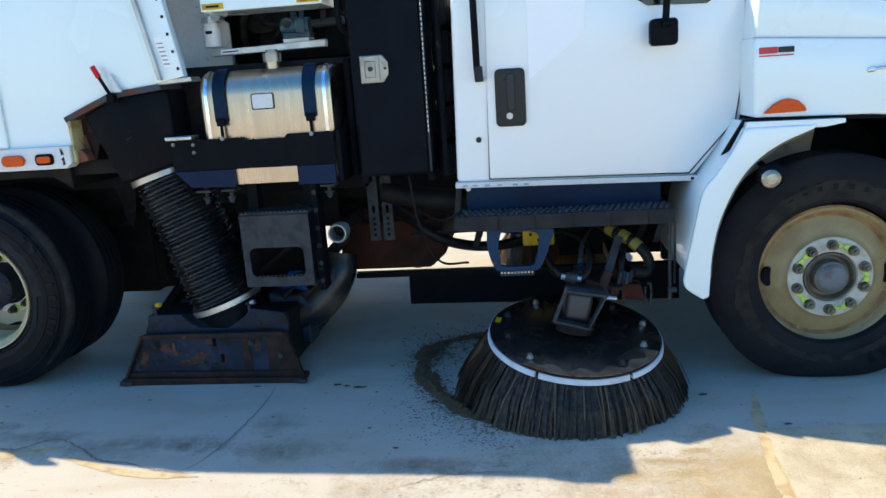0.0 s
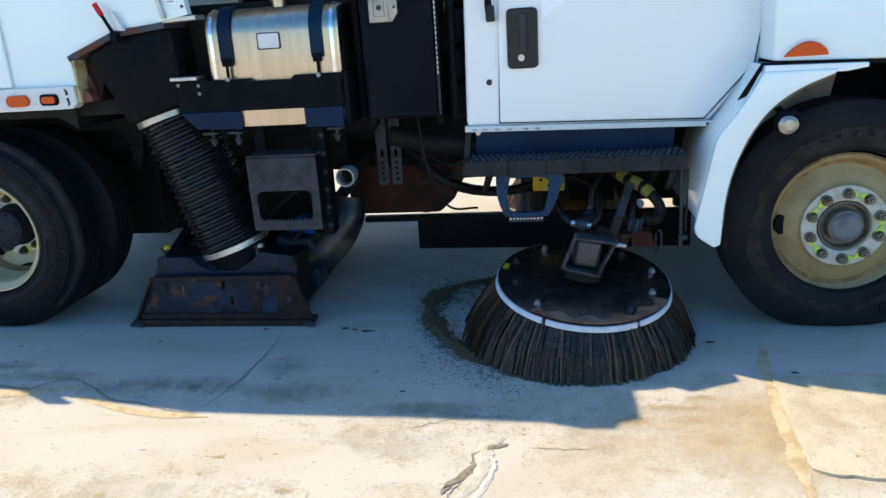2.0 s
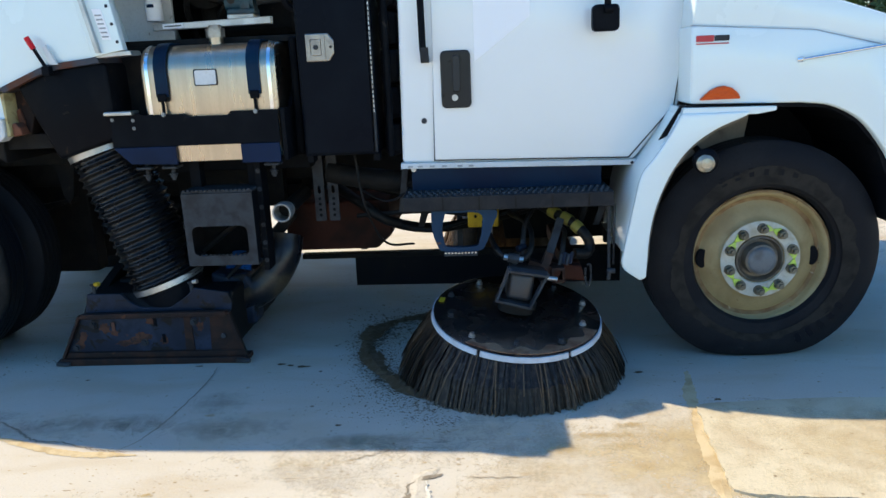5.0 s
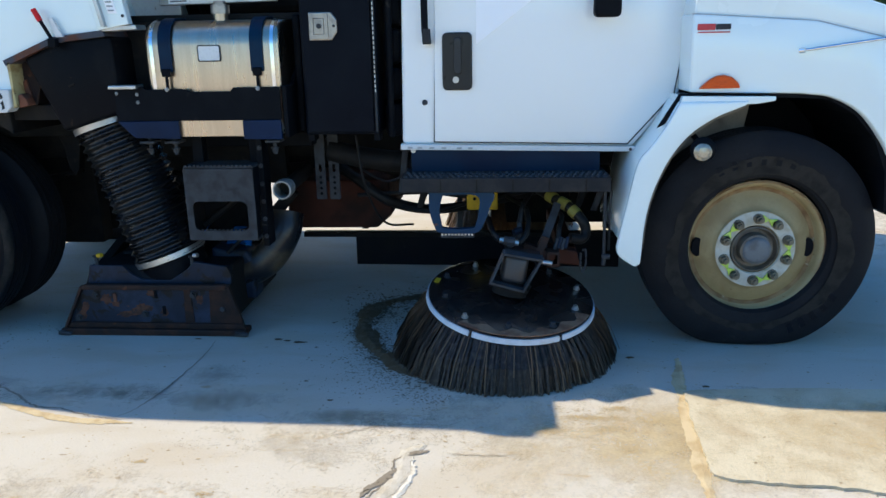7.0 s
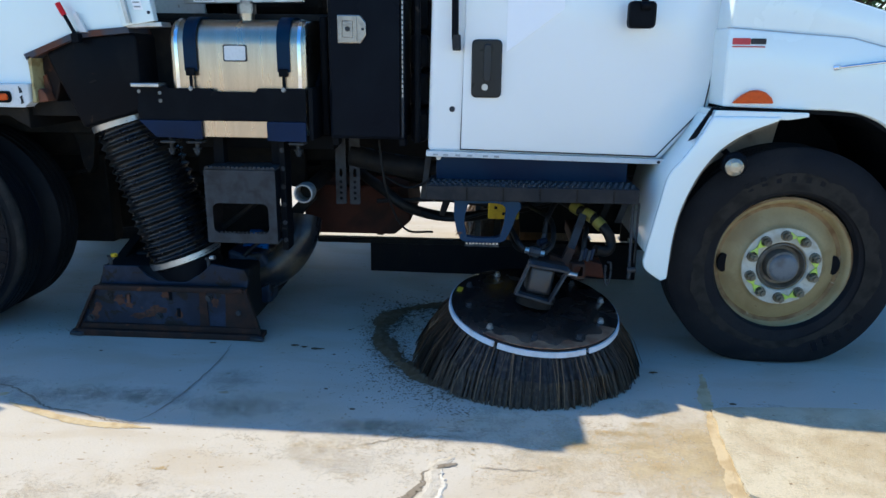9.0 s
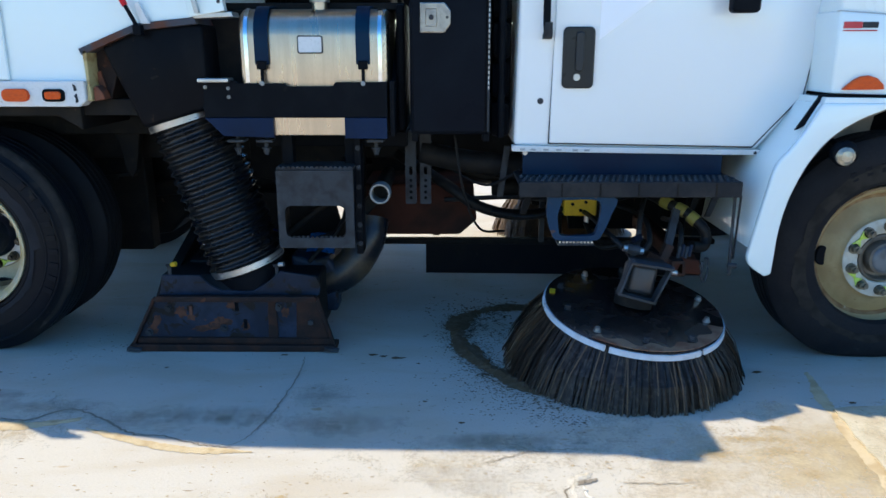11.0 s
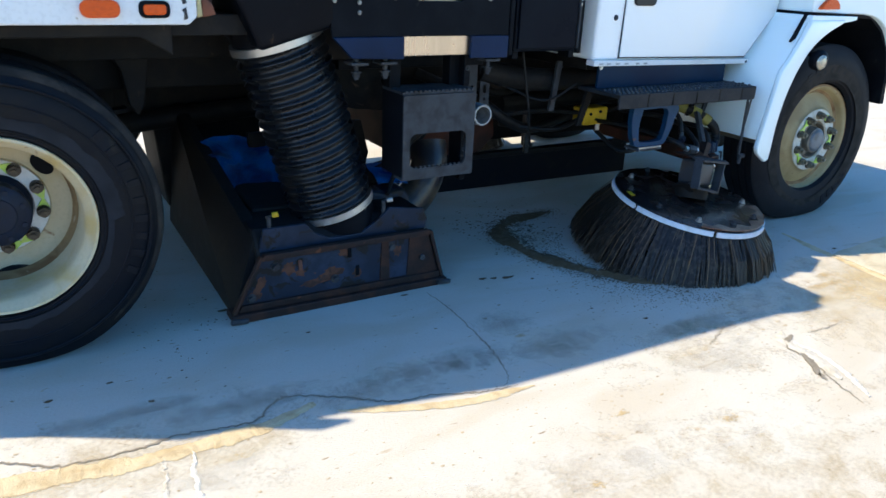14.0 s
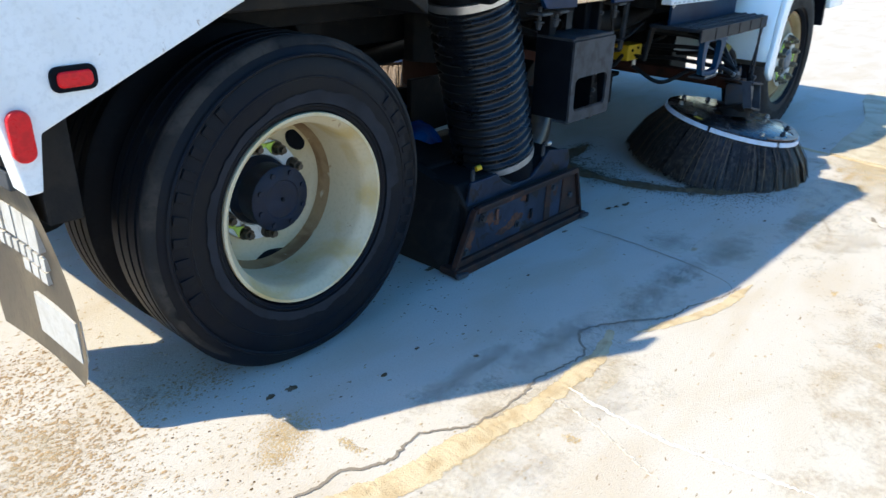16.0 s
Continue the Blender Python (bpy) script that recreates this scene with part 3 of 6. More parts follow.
def crumbs():
    rnd = random.Random(11)
    verts, faces = [], []

    def crumb(x, y, r):
        k = len(verts)
        h = r * rnd.uniform(0.4, 0.9)
        a0 = rnd.uniform(0, 6)
        for i in range(5):
            a = a0 + i * 1.2566
            q = r * rnd.uniform(0.6, 1.3)
            verts.append((x + q * 1.4 * math.cos(a), y + q * math.sin(a), 0.0012))
        verts.append((x, y, h))
        for i in range(5):
            faces.append((k + i, k + (i + 1) % 5, k + 5))

    ring = jag(((0.02, 3.83), (-0.25, 3.80), (-0.465, 3.62), (-0.465, 3.30), (-0.34, 3.02), (-0.12, 2.79), (0.02, 2.69)), 0.004, 0.002, 4)
    for p in ring * 9:
        crumb(p.x + rnd.gauss(-0.005, 0.045), p.y + rnd.gauss(0, 0.038), rnd.uniform(0.0012, 0.0048))
    for _ in range(900):
        a = rnd.uniform(2.3, 4.35)
        rr = 0.53 + abs(rnd.gauss(0, 0.075))
        x, y = 0.2 + rr * math.cos(a), 3.1 + rr * math.sin(a)
        crumb(x, y, rnd.uniform(0.0012, 0.0038))
    for _ in range(500):
        crumb(rnd.gauss(-0.35, 0.13), rnd.gauss(2.95, 0.2), rnd.uniform(0.0012, 0.004))
    for _ in range(400):
        crumb(rnd.gauss(-0.38, 0.12), rnd.gauss(3.68, 0.16), rnd.uniform(0.002, 0.007))
    for _ in range(550):
        crumb(rnd.uniform(-3.6, 2.4), rnd.uniform(1.4, 4.2), rnd.uniform(0.0008, 0.0024))
    for _ in range(70):
        crumb(rnd.gauss(-3.3, 0.35), rnd.gauss(2.95, 0.3), rnd.uniform(0.0012, 0.004))
    for _ in range(70):
        crumb(rnd.uniform(-2.35, -1.98), rnd.gauss(3.25, 0.16), rnd.uniform(0.001, 0.004))
    me = bpy.data.meshes.new("crumbs")
    me.from_pydata(verts, [], faces)
    bm = bmesh.new()
    bm.from_mesh(me)
    bpy.data.meshes.remove(me)
    return bm


def flakes(count, box_, r0, r1, seed):
    """Thin flakes and clods of dry soil."""
    rnd = random.Random(seed)
    verts, faces = [], []
    for _ in range(count):
        x, y = rnd.gauss(box_[0], box_[2]), rnd.gauss(box_[1], box_[3])
        r, a0, k = rnd.uniform(r0, r1) * rnd.random() ** 0.5, rnd.uniform(0, 6), len(verts)
        for i in range(6):
            a = a0 + i * 1.0472
            q = r * rnd.uniform(0.5, 1.4)
            verts.append((x + q * 1.6 * math.cos(a), y + q * math.sin(a), 0.001))
        verts.append((x, y, 0.001 + min(0.004, r * 0.35)))
        faces += [(k + i, k + (i + 1) % 6, k + 6) for i in range(6)]
    me = bpy.data.meshes.new("flakes")
    me.from_pydata(verts, [], faces)
    bm = bmesh.new()
    bm.from_mesh(me)
    bpy.data.meshes.remove(me)
    return bm


tagged(part("dry_soil", join(flakes(1900, (-3.45, 3.05, 0.30, 0.30), 0.001, 0.005, 31), flakes(1500, (-3.7, 3.9, 0.45, 0.5), 0.001, 0.006, 32),
                             flakes(350, (0.55, 2.45, 0.45, 0.16), 0.001, 0.006, 33), flakes(220, (1.6, 2.35, 0.5, 0.2), 0.001, 0.006, 34),
                             flakes(260, (-0.6, 2.2, 0.7, 0.12), 0.001, 0.005, 35), flakes(200, (-2.9, 2.5, 0.5, 0.25), 0.001, 0.005, 36)), SOIL), "flakes of dry tan soil on the concrete", "soil", kind="stuff")
tagged(part("dirt_crumbs", crumbs(), DEBRIS), "loose dark grit scattered on the concrete", "grit", kind="stuff")


def film_sheet(x, y, rx, ry, z=0.0018):
    """A thin sheet on the ground that carries a deposit."""
    bm = bmesh.new()
    bmesh.ops.create_grid(bm, x_segments=12, y_segments=12, size=1.0)
    for v in bm.verts:
        v.co = Vector((x + rx * v.co.x, y + ry * v.co.y, z))
    return bm


for x, y, rx, ry in ((-3.75, 3.35, 1.15, 1.15), (-1.2, 1.7, 2.6, 0.7), (-2.6, 2.45, 1.3, 0.45), (-0.35, 2.25, 1.1, 0.45), (-4.6, 5.2, 2.0, 2.0), (3.5, 5.5, 2.0, 2.0)):
    part("soil_film", film_sheet(x, y, rx, ry), SOILFILM, ground, "thin tan film of dry soil")
part("soil_film", film_sheet(0.80, 2.28, 0.80, 0.45, 0.0016), WARMFILM, ground, "warm sandy film of dry soil")
part("soil_film", film_sheet(1.75, 2.28, 0.85, 0.34, 0.0132), WARMFILM, ground, "warm sandy film of dry soil")
for x, y, rx, ry in ((-0.40, 3.62, 0.24, 0.30), (-0.44, 3.30, 0.17, 0.32), (-0.33, 2.98, 0.20, 0.26)):
    part("dirt_film", film_sheet(x, y, rx, ry, 0.0014), DIRTFILM, ground, "grainy smear of swept dirt")

for x, y, rx, ry in ((-2.05, 2.675, 0.42, 0.075), (-1.62, 2.575, 0.34, 0.12), (-1.35, 2.60, 0.45, 0.10), (-0.98, 2.54, 0.36, 0.13), (-1.05, 2.76, 0.17, 0.16), (-0.35, 2.42, 0.4, 0.07), (-2.4, 2.76, 0.4, 0.07)):
    part("brown_film", film_sheet(x, y, rx, ry, 0.0011), BROWNFILM, ground, "thin brown film of dirt along a crack")
STAINS = ((0.382, 2.345, 0.075, 0.035), (0.658, 2.515, 0.06, 0.028), (0.60, 2.355, 0.085, 0.04), (0.649, 2.213, 0.05, 0.03), (0.765, 2.21, 0.06, 0.03), (0.80, 2.42, 0.12, 0.05), (1.35, 2.21, 0.05, 0.03),
                     (1.15, 2.34, 0.16, 0.045), (0.55, 2.44, 0.16, 0.03), (0.87, 2.25, 0.10, 0.16), (-1.35, 1.85, 0.035, 0.02), (-0.75, 1.9, 0.04, 0.022), (-1.05, 2.08, 0.03, 0.014), (-2.49, 2.36, 0.022, 0.03), (-3.08, 2.89, 0.07, 0.06), (-3.0, 2.95, 0.10, 0.08), (-2.925, 2.78, 0.018, 0.06))
tagged(part("earth_stain", join(*[flakes(int(20 + rx * ry * 190000), (x, y, rx * 0.45, ry * 0.42), 0.0007, 0.0028, 300 + i) for i, (x, y, rx, ry) in enumerate(STAINS) if x < 0.92]), TANSTAIN), "tan earth stains on the concrete", "soil", kind="stuff")
tagged(part("tracked_soil", join(flakes(1300, (-3.47, 3.36, 0.10, 0.13), 0.0012, 0.006, 41), flakes(700, (-3.40, 3.72, 0.10, 0.12), 0.0012, 0.006, 42), flakes(600, (-3.54, 3.16, 0.10, 0.10), 0.0012, 0.0055, 43), flakes(700, (-3.05, 3.34, 0.14, 0.05), 0.001, 0.005, 44),
                                 flakes(800, (0.70, 2.38, 0.22, 0.13), 0.0008, 0.0035, 45)), BROWNSOIL), "crumbs of brown soil tracked over the concrete", "soil", kind="stuff")

# ---------------------------------------------------------------- the truck
truck = thing("street_sweeper_truck", (-0.6, 4.42, 0), "white street sweeper truck with black suction hose and gutter broom", "truck")

# chassis and what hangs under it
for y in (3.98, 4.78):
    part("frame_rail", slab([(-3.35, 0.78), (2.1, 0.78), (2.1, 1.03), (-3.35, 1.03)], y, y + 0.08, 0.006), GREASY, truck, "greasy black frame rail")
for x in (-3.2, -2.2, -1.2, -0.2, 0.6, 1.9):
    part("crossmember", box(x - 0.06, x + 0.06, 4.06, 4.78, 0.80, 1.0), GREASY, truck)
part("rear_axle", join(rod((-2.69, 3.45, 0.497), (-2.69, 5.4, 0.497), 0.075, 20), lathe([(0.0, 4.15), (0.14, 4.2), (0.2, 4.32), (0.21, 4.42), (0.2, 4.52), (0.14, 4.64), (0.0, 4.7)], (-2.69, 0, 0.497), "y", 28)), GREASY, truck, "greasy rear axle with round differential housing", 40)
part("front_axle", slab([(1.29, 0.42), (1.43, 0.42), (1.43, 0.55), (1.29, 0.55)], 3.45, 5.35, 0.01), GREASY, truck)
part("drive_shaft", rod((-2.5, 4.42, 0.52), (0.2, 4.42, 0.72), 0.05, 18), GREASY, truck, "", 40)
part("transmission", join(box(0.25, 1.0, 4.16, 4.68, 0.52, 1.0, 0.05, 3), rod((0.0, 4.42, 0.72), (0.3, 4.42, 0.72), 0.12, 18)), GREASY, truck, "dark oily transmission housing")
# Made-up block hiding a lit gap behind the front wheel.
part("wheel_gap_blocker", box(1.3, 1.62, 3.95, 4.9, 0.22, 0.62, 0.03, 3), GREASY, truck, "added dark block behind the front wheel")
part("engine_block", box(1.0, 2.0, 4.05, 4.8, 0.62, 1.3, 0.05, 3), GREASY, truck, "dark engine block")
part("leaf_spring", join(*[slab([(-3.2 + 0.08 * i, 0.70 - 0.022 * i), (-2.69, 0.62 - 0.022 * i), (-2.18 - 0.08 * i, 0.70 - 0.022 * i), (-2.18 - 0.08 * i, 0.718 - 0.022 * i), (-2.69, 0.638 - 0.022 * i), (-3.2 + 0.08 * i, 0.718 - 0.022 * i)], 3.9, 3.97, 0.002) for i in range(4)]), GREASY, truck, "stacked leaf spring")
part("spring_hanger", slab([(-2.27, 1.0), (-2.08, 1.0), (-2.10, 0.88), (-2.125, 0.74), (-2.15, 0.70), (-2.18, 0.74), (-2.20, 0.88)], 3.82, 3.88, 0.006), GREASY, truck, "dark spring hanger")
part("fuel_tank_bracket", box(-1.42, -0.72, 3.5, 3.9, 0.90, 0.97), BLACK, truck)
part("rusty_water_box", slab([(-0.97, 0.42), (-0.90, 0.39), (-0.47, 0.39), (-0.38, 0.47), (-0.40, 0.66), (-0.97, 0.66)], 3.86, 4.5, 0.012), RUSTBROWN, truck, "rust brown steel box under the frame")
part("rubber_skirt", slab([(-0.66, 0.075), (0.93, 0.06), (0.93, 0.25), (-0.66, 0.255)], 4.2, 4.225, 0.003), RUBBER_WET, truck, "long black rubber skirt")
part("skirt_beam", box(-0.98, 1.0, 4.19, 4.25, 0.25, 0.28), GREASY, truck, "dark steel beam holding the skirt")
for x in (-0.6, 0.1, 0.85):
    part("skirt_strut", box(x - 0.02, x + 0.02, 4.2, 4.24, 0.30, 0.82), GREASY, truck)
# Made-up dark block keeping light out; its outline fits the camera's view.
part("hopper_blocker", slab([(-2.38, 0.22), (-2.24, 0.24), (-2.13, 0.36), (-2.0, 0.56), (-1.96, 0.08), (-1.47, 0.08), (-1.45, 0.56), (-1.02, 0.54), (-0.92, 0.58), (-0.90, 1.05), (-2.38, 1.05)], 4.5, 4.98, 0.02), GREASY, truck, "added dark block closing gaps under the hopper")
# Made-up dark plates and blocks that close lit gaps and keep the underbody shaded.
part("gap_blocker", slab([(0.02, 0.34), (0.25, 0.34), (0.27, 0.18), (1.9, 0.18), (1.9, 0.86), (-0.05, 0.86), (-0.05, 0.60)], 4.86, 4.90, 0.006), GREASY, truck, "added dark plate closing an underbody gap")
part("gap_blocker", slab([(-1.55, 0.70), (-1.36, 0.67), (-1.30, 0.69), (-1.18, 0.66), (-0.96, 0.64), (-0.96, 0.98), (-1.55, 0.98)], 3.86, 3.92, 0.006), GREASY, truck, "added dark plate closing an underbody gap")
part("gap_blocker", slab([(-0.97, 0.62), (0.0, 0.72), (0.9, 0.74), (0.9, 0.93), (-0.97, 0.97)], 4.30, 4.34, 0.006), GREASY, truck, "added dark plate closing an underbody gap")
part("axle_blocker", box(-2.62, -2.20, 4.10, 4.22, 0.24, 0.95, 0.01), GREASY, truck, "added dark block beside the axle")
part("tank_gap_filler", box(-1.56, -1.395, 3.42, 3.48, 0.95, 1.50, 0.006), GREASY, truck, "added dark filler between duct and tank")
part("inner_blocker", slab([(-1.52, 0.34), (-1.12, 0.36), (-1.10, 0.44), (-1.14, 0.60), (-1.52, 0.61)], 3.90, 3.93, 0.004), GREASY, truck, "added inner plate keeping the underbody dark")
part("lower_blocker", slab([(-1.66, 0.36), (-1.30, 0.32), (-1.27, 0.50), (-1.33, 0.54), (-1.66, 0.55)], 4.02, 4.05, 0.004), GREASY, truck, "added lower plate keeping the underbody dark")
part("thick_hose", tube(((-0.80, 3.98, 0.80), (-0.55, 3.78, 0.68), (-0.38, 3.74, 0.57), (-0.15, 3.85, 0.50), (0.15, 3.95, 0.52), (0.5, 4.0, 0.6)), 0.028, 12), HYD, truck, "thick dark hose", 40)
part("thick_hose", tube(((-0.5, 3.9, 0.74), (-0.3, 3.95, 0.68), (0.0, 4.0, 0.70), (0.4, 3.9, 0.72)), 0.022, 12), HYD, truck, "thick dark hose", 40)
# Made-up beam and plate that stop sun slivers inside the truck's shadow.
part("tail_sun_blocker", box(-3.452, -3.382, 3.263, 5.5, 0.79, 1.12), GREASY, truck, "added beam closing a sunlit sliver at the tail")
part("tail_shade_plate", box(-3.38, -3.30, 3.265, 5.5, 0.63, 1.06), GREASY, truck)
part("air_tank", join(rod((-0.55, 4.95, 0.62), (0.25, 4.95, 0.62), 0.15, 24)), GREASY, truck, "dark round air tank", 40)
part("muffler", rod((0.35, 3.85, 0.84), (0.9, 3.85, 0.84), 0.10, 20), GREASY, truck, "", 40)
part("exhaust_pipe", tube(((-0.66, 3.62, 0.86), (-0.45, 3.60, 0.82), (-0.2, 3.60, 0.80), (0.2, 3.66, 0.82)), 0.055, 16), GREASY, truck, "dark pipe under the side cabinet", 40)

# rear body
BODY_BOTTOM = [(-2.846, 1.105), (-2.06, 1.105), (-2.032, 1.13), (-2.032, 1.21), (-3.42, 1.21), (-3.47, 0.95), (-3.44, 0.74), (-3.405, 0.74), (-3.385, 0.866)]
part("body_skirt", slab(BODY_BOTTOM[:3] + BODY_BOTTOM[3:], 3.185, 3.26, 0.006), WHITE_D, truck, "white body skirt with chipped rusty corner")
part("body_side", slab([(-3.47, 1.205), (-2.032, 1.205), (-2.032, 1.335), (-1.80, 1.435), (-1.575, 1.455), (-1.74, 2.2), (-2.9, 2.3), (-3.47, 1.86)], 3.215, 3.26, 0.006), WHITE, truck, "white painted hopper side")
part("body_box", join(slab([(-3.46, 1.13), (-2.06, 1.13), (-2.06, 1.345), (-1.60, 1.47), (-1.75, 2.1), (-1.19, 2.1), (-1.19, 2.60), (-1.32, 2.68), (-1.40, 2.79), (-1.52, 2.79), (-1.58, 2.68), (-2.02, 2.61), (-2.55, 2.58), (-2.87, 2.54), (-3.19, 2.19), (-3.46, 1.88)], 3.262, 5.60, 0.01)), WHITE, truck, "white hopper body")
part("body_rib", box(-2.455, -2.345, 3.195, 3.214, 1.213, 2.3, 0.006), WHITE, truck, "vertical white rib")
part("body_rib", box(-3.30, -3.19, 3.195, 3.214, 1.213, 2.2, 0.006), WHITE, truck, "vertical white rib")
post = part("corner_post", slab([(-1.575, 1.46), (-1.43, 1.485), (-1.55, 2.2), (-1.74, 2.3)], 3.19, 3.235, 0.004), WHITE, truck, "slanted white corner post of the hopper")
part("post_flange", slab([(-1.545, 1.475), (-1.527, 1.475), (-1.68, 2.25), (-1.70, 2.25)], 3.165, 3.189, 0.002), STEEL, post, "bare metal flange")
for i in range(9):
    part("flange_bolt", bolt(-1.452 - 0.0135 * i, 3.19, 1.52 + 0.075 * i, 0.005, 0.006), DULL, post)
part("warning_label", slab([(-1.515, 1.53), (-1.475, 1.53), (-1.505, 1.66), (-1.545, 1.66)], 3.187, 3.1895, 0), DECAL, post, "faded white label with unreadable lines")
for i in range(6):
    part("label_bar", slab([(-1.512 - 0.004 * i, 1.54 + 0.018 * i), (-1.484 - 0.004 * i, 1.54 + 0.018 * i), (-1.486 - 0.004 * i, 1.546 + 0.018 * i), (-1.514 - 0.004 * i, 1.546 + 0.018 * i)], 3.1845, 3.1865, 0), FADED, post)
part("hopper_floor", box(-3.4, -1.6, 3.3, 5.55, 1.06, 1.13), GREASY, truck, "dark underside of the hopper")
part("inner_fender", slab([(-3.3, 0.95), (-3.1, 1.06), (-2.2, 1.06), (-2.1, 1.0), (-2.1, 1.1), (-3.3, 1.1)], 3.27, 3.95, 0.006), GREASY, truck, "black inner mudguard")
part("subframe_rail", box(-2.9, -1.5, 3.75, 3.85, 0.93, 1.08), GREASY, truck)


def light(x, z, w, h, colour, name, label, parent, y=3.185, bezel=True, round_=0.49):
    base = part(name, slab(rounded(x - w / 2 - (0.012 if bezel else 0), x + w / 2 + (0.012 if bezel else 0), z - h / 2 - (0.01 if bezel else 0), z + h / 2 + (0.01 if bezel else 0), (h + 0.02) * round_ if bezel else h * round_), y - 0.008, y + 0.002, 0.002), BLACK if bezel else colour, parent, label)
    part("lens", slab(rounded(x - w / 2, x + w / 2, z - h / 2, z + h / 2, h * 0.35 if bezel else h * 0.45), y - 0.016, y - 0.007, 0.004), colour, base)


light(-2.318, 1.153, 0.112, 0.052, ORANGE, "side_reflector", "orange oval side reflector", truck, bezel=False)
light(-2.162, 1.152, 0.068, 0.032, ORANGE, "side_marker_lamp", "amber marker lamp in a black bezel", truck, round_=0.35)
light(-3.302, 0.972, 0.075, 0.034, RED, "side_marker_lamp", "red marker lamp in a black bezel", truck, round_=0.35)
red_oval = part("side_reflector", slab(rounded(-3.452, -3.405, 0.815, 0.925, 0.022), 3.170, 3.187, 0.004), RED, truck, "tall red oval reflector")
part("chipped_paint", join(slab([(-2.075, 1.12), (-2.062, 1.125), (-2.066, 1.16), (-2.08, 1.15), (-2.073, 1.14)], 3.1825, 3.1848, 0), slab([(-2.076, 1.168), (-2.063, 1.172), (-2.068, 1.19), (-2.08, 1.2)], 3.1825, 3.1848, 0)), DULL, truck, "bare chips in the white paint")
part("corner_strip", slab([(-2.031, 1.125), (-2.012, 1.13), (-2.016, 1.20), (-2.012, 1.335), (-2.031, 1.33), (-2.026, 1.2)], 3.20, 3.29, 0.003), YELLOWED, truck, "yellowed chipped corner of the body")
part("rusty_bracket", slab([(-2.011, 1.125), (-1.965, 1.135), (-1.975, 1.165), (-1.995, 1.19), (-2.01, 1.18)], 3.215, 3.275, 0.004), RUST, truck, "rusty torn corner bracket")
part("release_lever", join(rod((-1.775, 3.185, 1.40), (-1.83, 3.175, 1.52), 0.008), box(-1.80, -1.765, 3.165, 3.20, 1.39, 1.43)), BLACK, truck, "small lever on the duct")
part("lever_grip", rod((-1.823, 3.176, 1.505), (-1.845, 3.172, 1.555), 0.012, 12), RED, truck, "red plastic lever grip")
part("duct_stop", slab([(-1.77, 1.435), (-1.735, 1.435), (-1.775, 1.52), (-1.79, 1.51)], 3.185, 3.20, 0.002), WHITE_D, truck)

# black duct and corrugated hose
duct = part("suction_duct", slab([(-1.965, 1.345), (-1.80, 1.42), (-1.575, 1.445), (-1.54, 1.43), (-1.535, 1.11), (-1.565, 1.085), (-1.82, 1.01), (-1.845, 1.07), (-1.89, 1.17), (-1.942, 1.29)], 3.225, 3.72, 0.03, 3), DUCT, truck, "black rubber suction duct with a rusty flange", 40)
part("duct_flange", slab([(-2.045, 1.338), (-1.80, 1.436), (-1.56, 1.461), (-1.55, 1.435), (-1.80, 1.408), (-2.035, 1.312)], 3.20, 3.6, 0.002), FLANGE, duct, "rusty flange along the duct")
part("duct_side", slab([(-2.02, 1.33), (-1.94, 1.345), (-1.93, 1.25), (-1.97, 1.13), (-2.015, 1.12)], 3.29, 3.66, 0.006), HEADEDGE, duct, "rust stained duct side")
part("rust_streak", slab([(-2.012, 1.13), (-1.99, 1.13), (-1.985, 1.19), (-2.0, 1.25), (-2.016, 1.24)], 3.278, 3.289, 0.002), RUST, duct, "orange rust streak")
part("rubber_tear", slab([(-1.765, 1.215), (-1.735, 1.225), (-1.74, 1.232), (-1.768, 1.222)], 3.221, 3.2265, 0), DUSTY, duct, "pale scuff in the rubber")
part("silver_bracket", slab([(-1.565, 1.455), (-1.40, 1.462), (-1.405, 1.482), (-1.56, 1.475)], 3.2, 3.3, 0.003), STEEL, truck, "small bent steel bracket")

HA, HB = Vector((-1.70, 3.43, 1.045)), Vector((-1.475, 3.44, 0.335))


def corrugated(a, b, r, turns, depth, n=40, per=12):
    """A hose with a spiral rib; it sags a little between its ends."""
    bm = bmesh.new()
    d = b - a
    q = d.to_track_quat("Z", "Y")
    rings = []
    m = int(turns * per)
    for i in range(m + 1):
        t = i / m
        c = a + d * t + Vector((0.006 * math.sin(math.pi * t), 0, 0))
        ring = []
        for j in range(n):
            ang = 2 * math.pi * j / n
            w = 0.5 + 0.5 * math.cos(2 * math.pi * (t * turns - j / n))
            rr = r + depth * (w ** 1.6)
            ring.append(bm.verts.new(c + q @ Vector((rr * math.cos(ang), rr * math.sin(ang), 0))))
        rings.append(ring)
    for u, w in zip(rings, rings[1:]):
        for j in range(n):
            bm.faces.new((u[j], u[(j + 1) % n], w[(j + 1) % n], w[j]))
    bmesh.ops.recalc_face_normals(bm, faces=bm.faces)
    return bm


hose = part("suction_hose", corrugated(HA, HB, 0.163, 19, 0.015), HOSE, truck, "thick black corrugated rubber suction hose", 80)
hd = (HB - HA).normalized()
for c in (HA + hd * 0.01, HB - hd * 0.03):
    part("hose_clamp", rod(c - hd * 0.014, c + hd * 0.014, 0.178, 48), STEEL, hose, "bright steel hose clamp", 40)
part("hose_collar", rod(HB - hd * 0.02, HB + hd * 0.12, 0.164, 40), BLACK, truck, "", 40)
part("hose_neck", rod(HA - hd * 0.12, HA + hd * 0.02, 0.164, 40), DUCT, truck, "", 40)

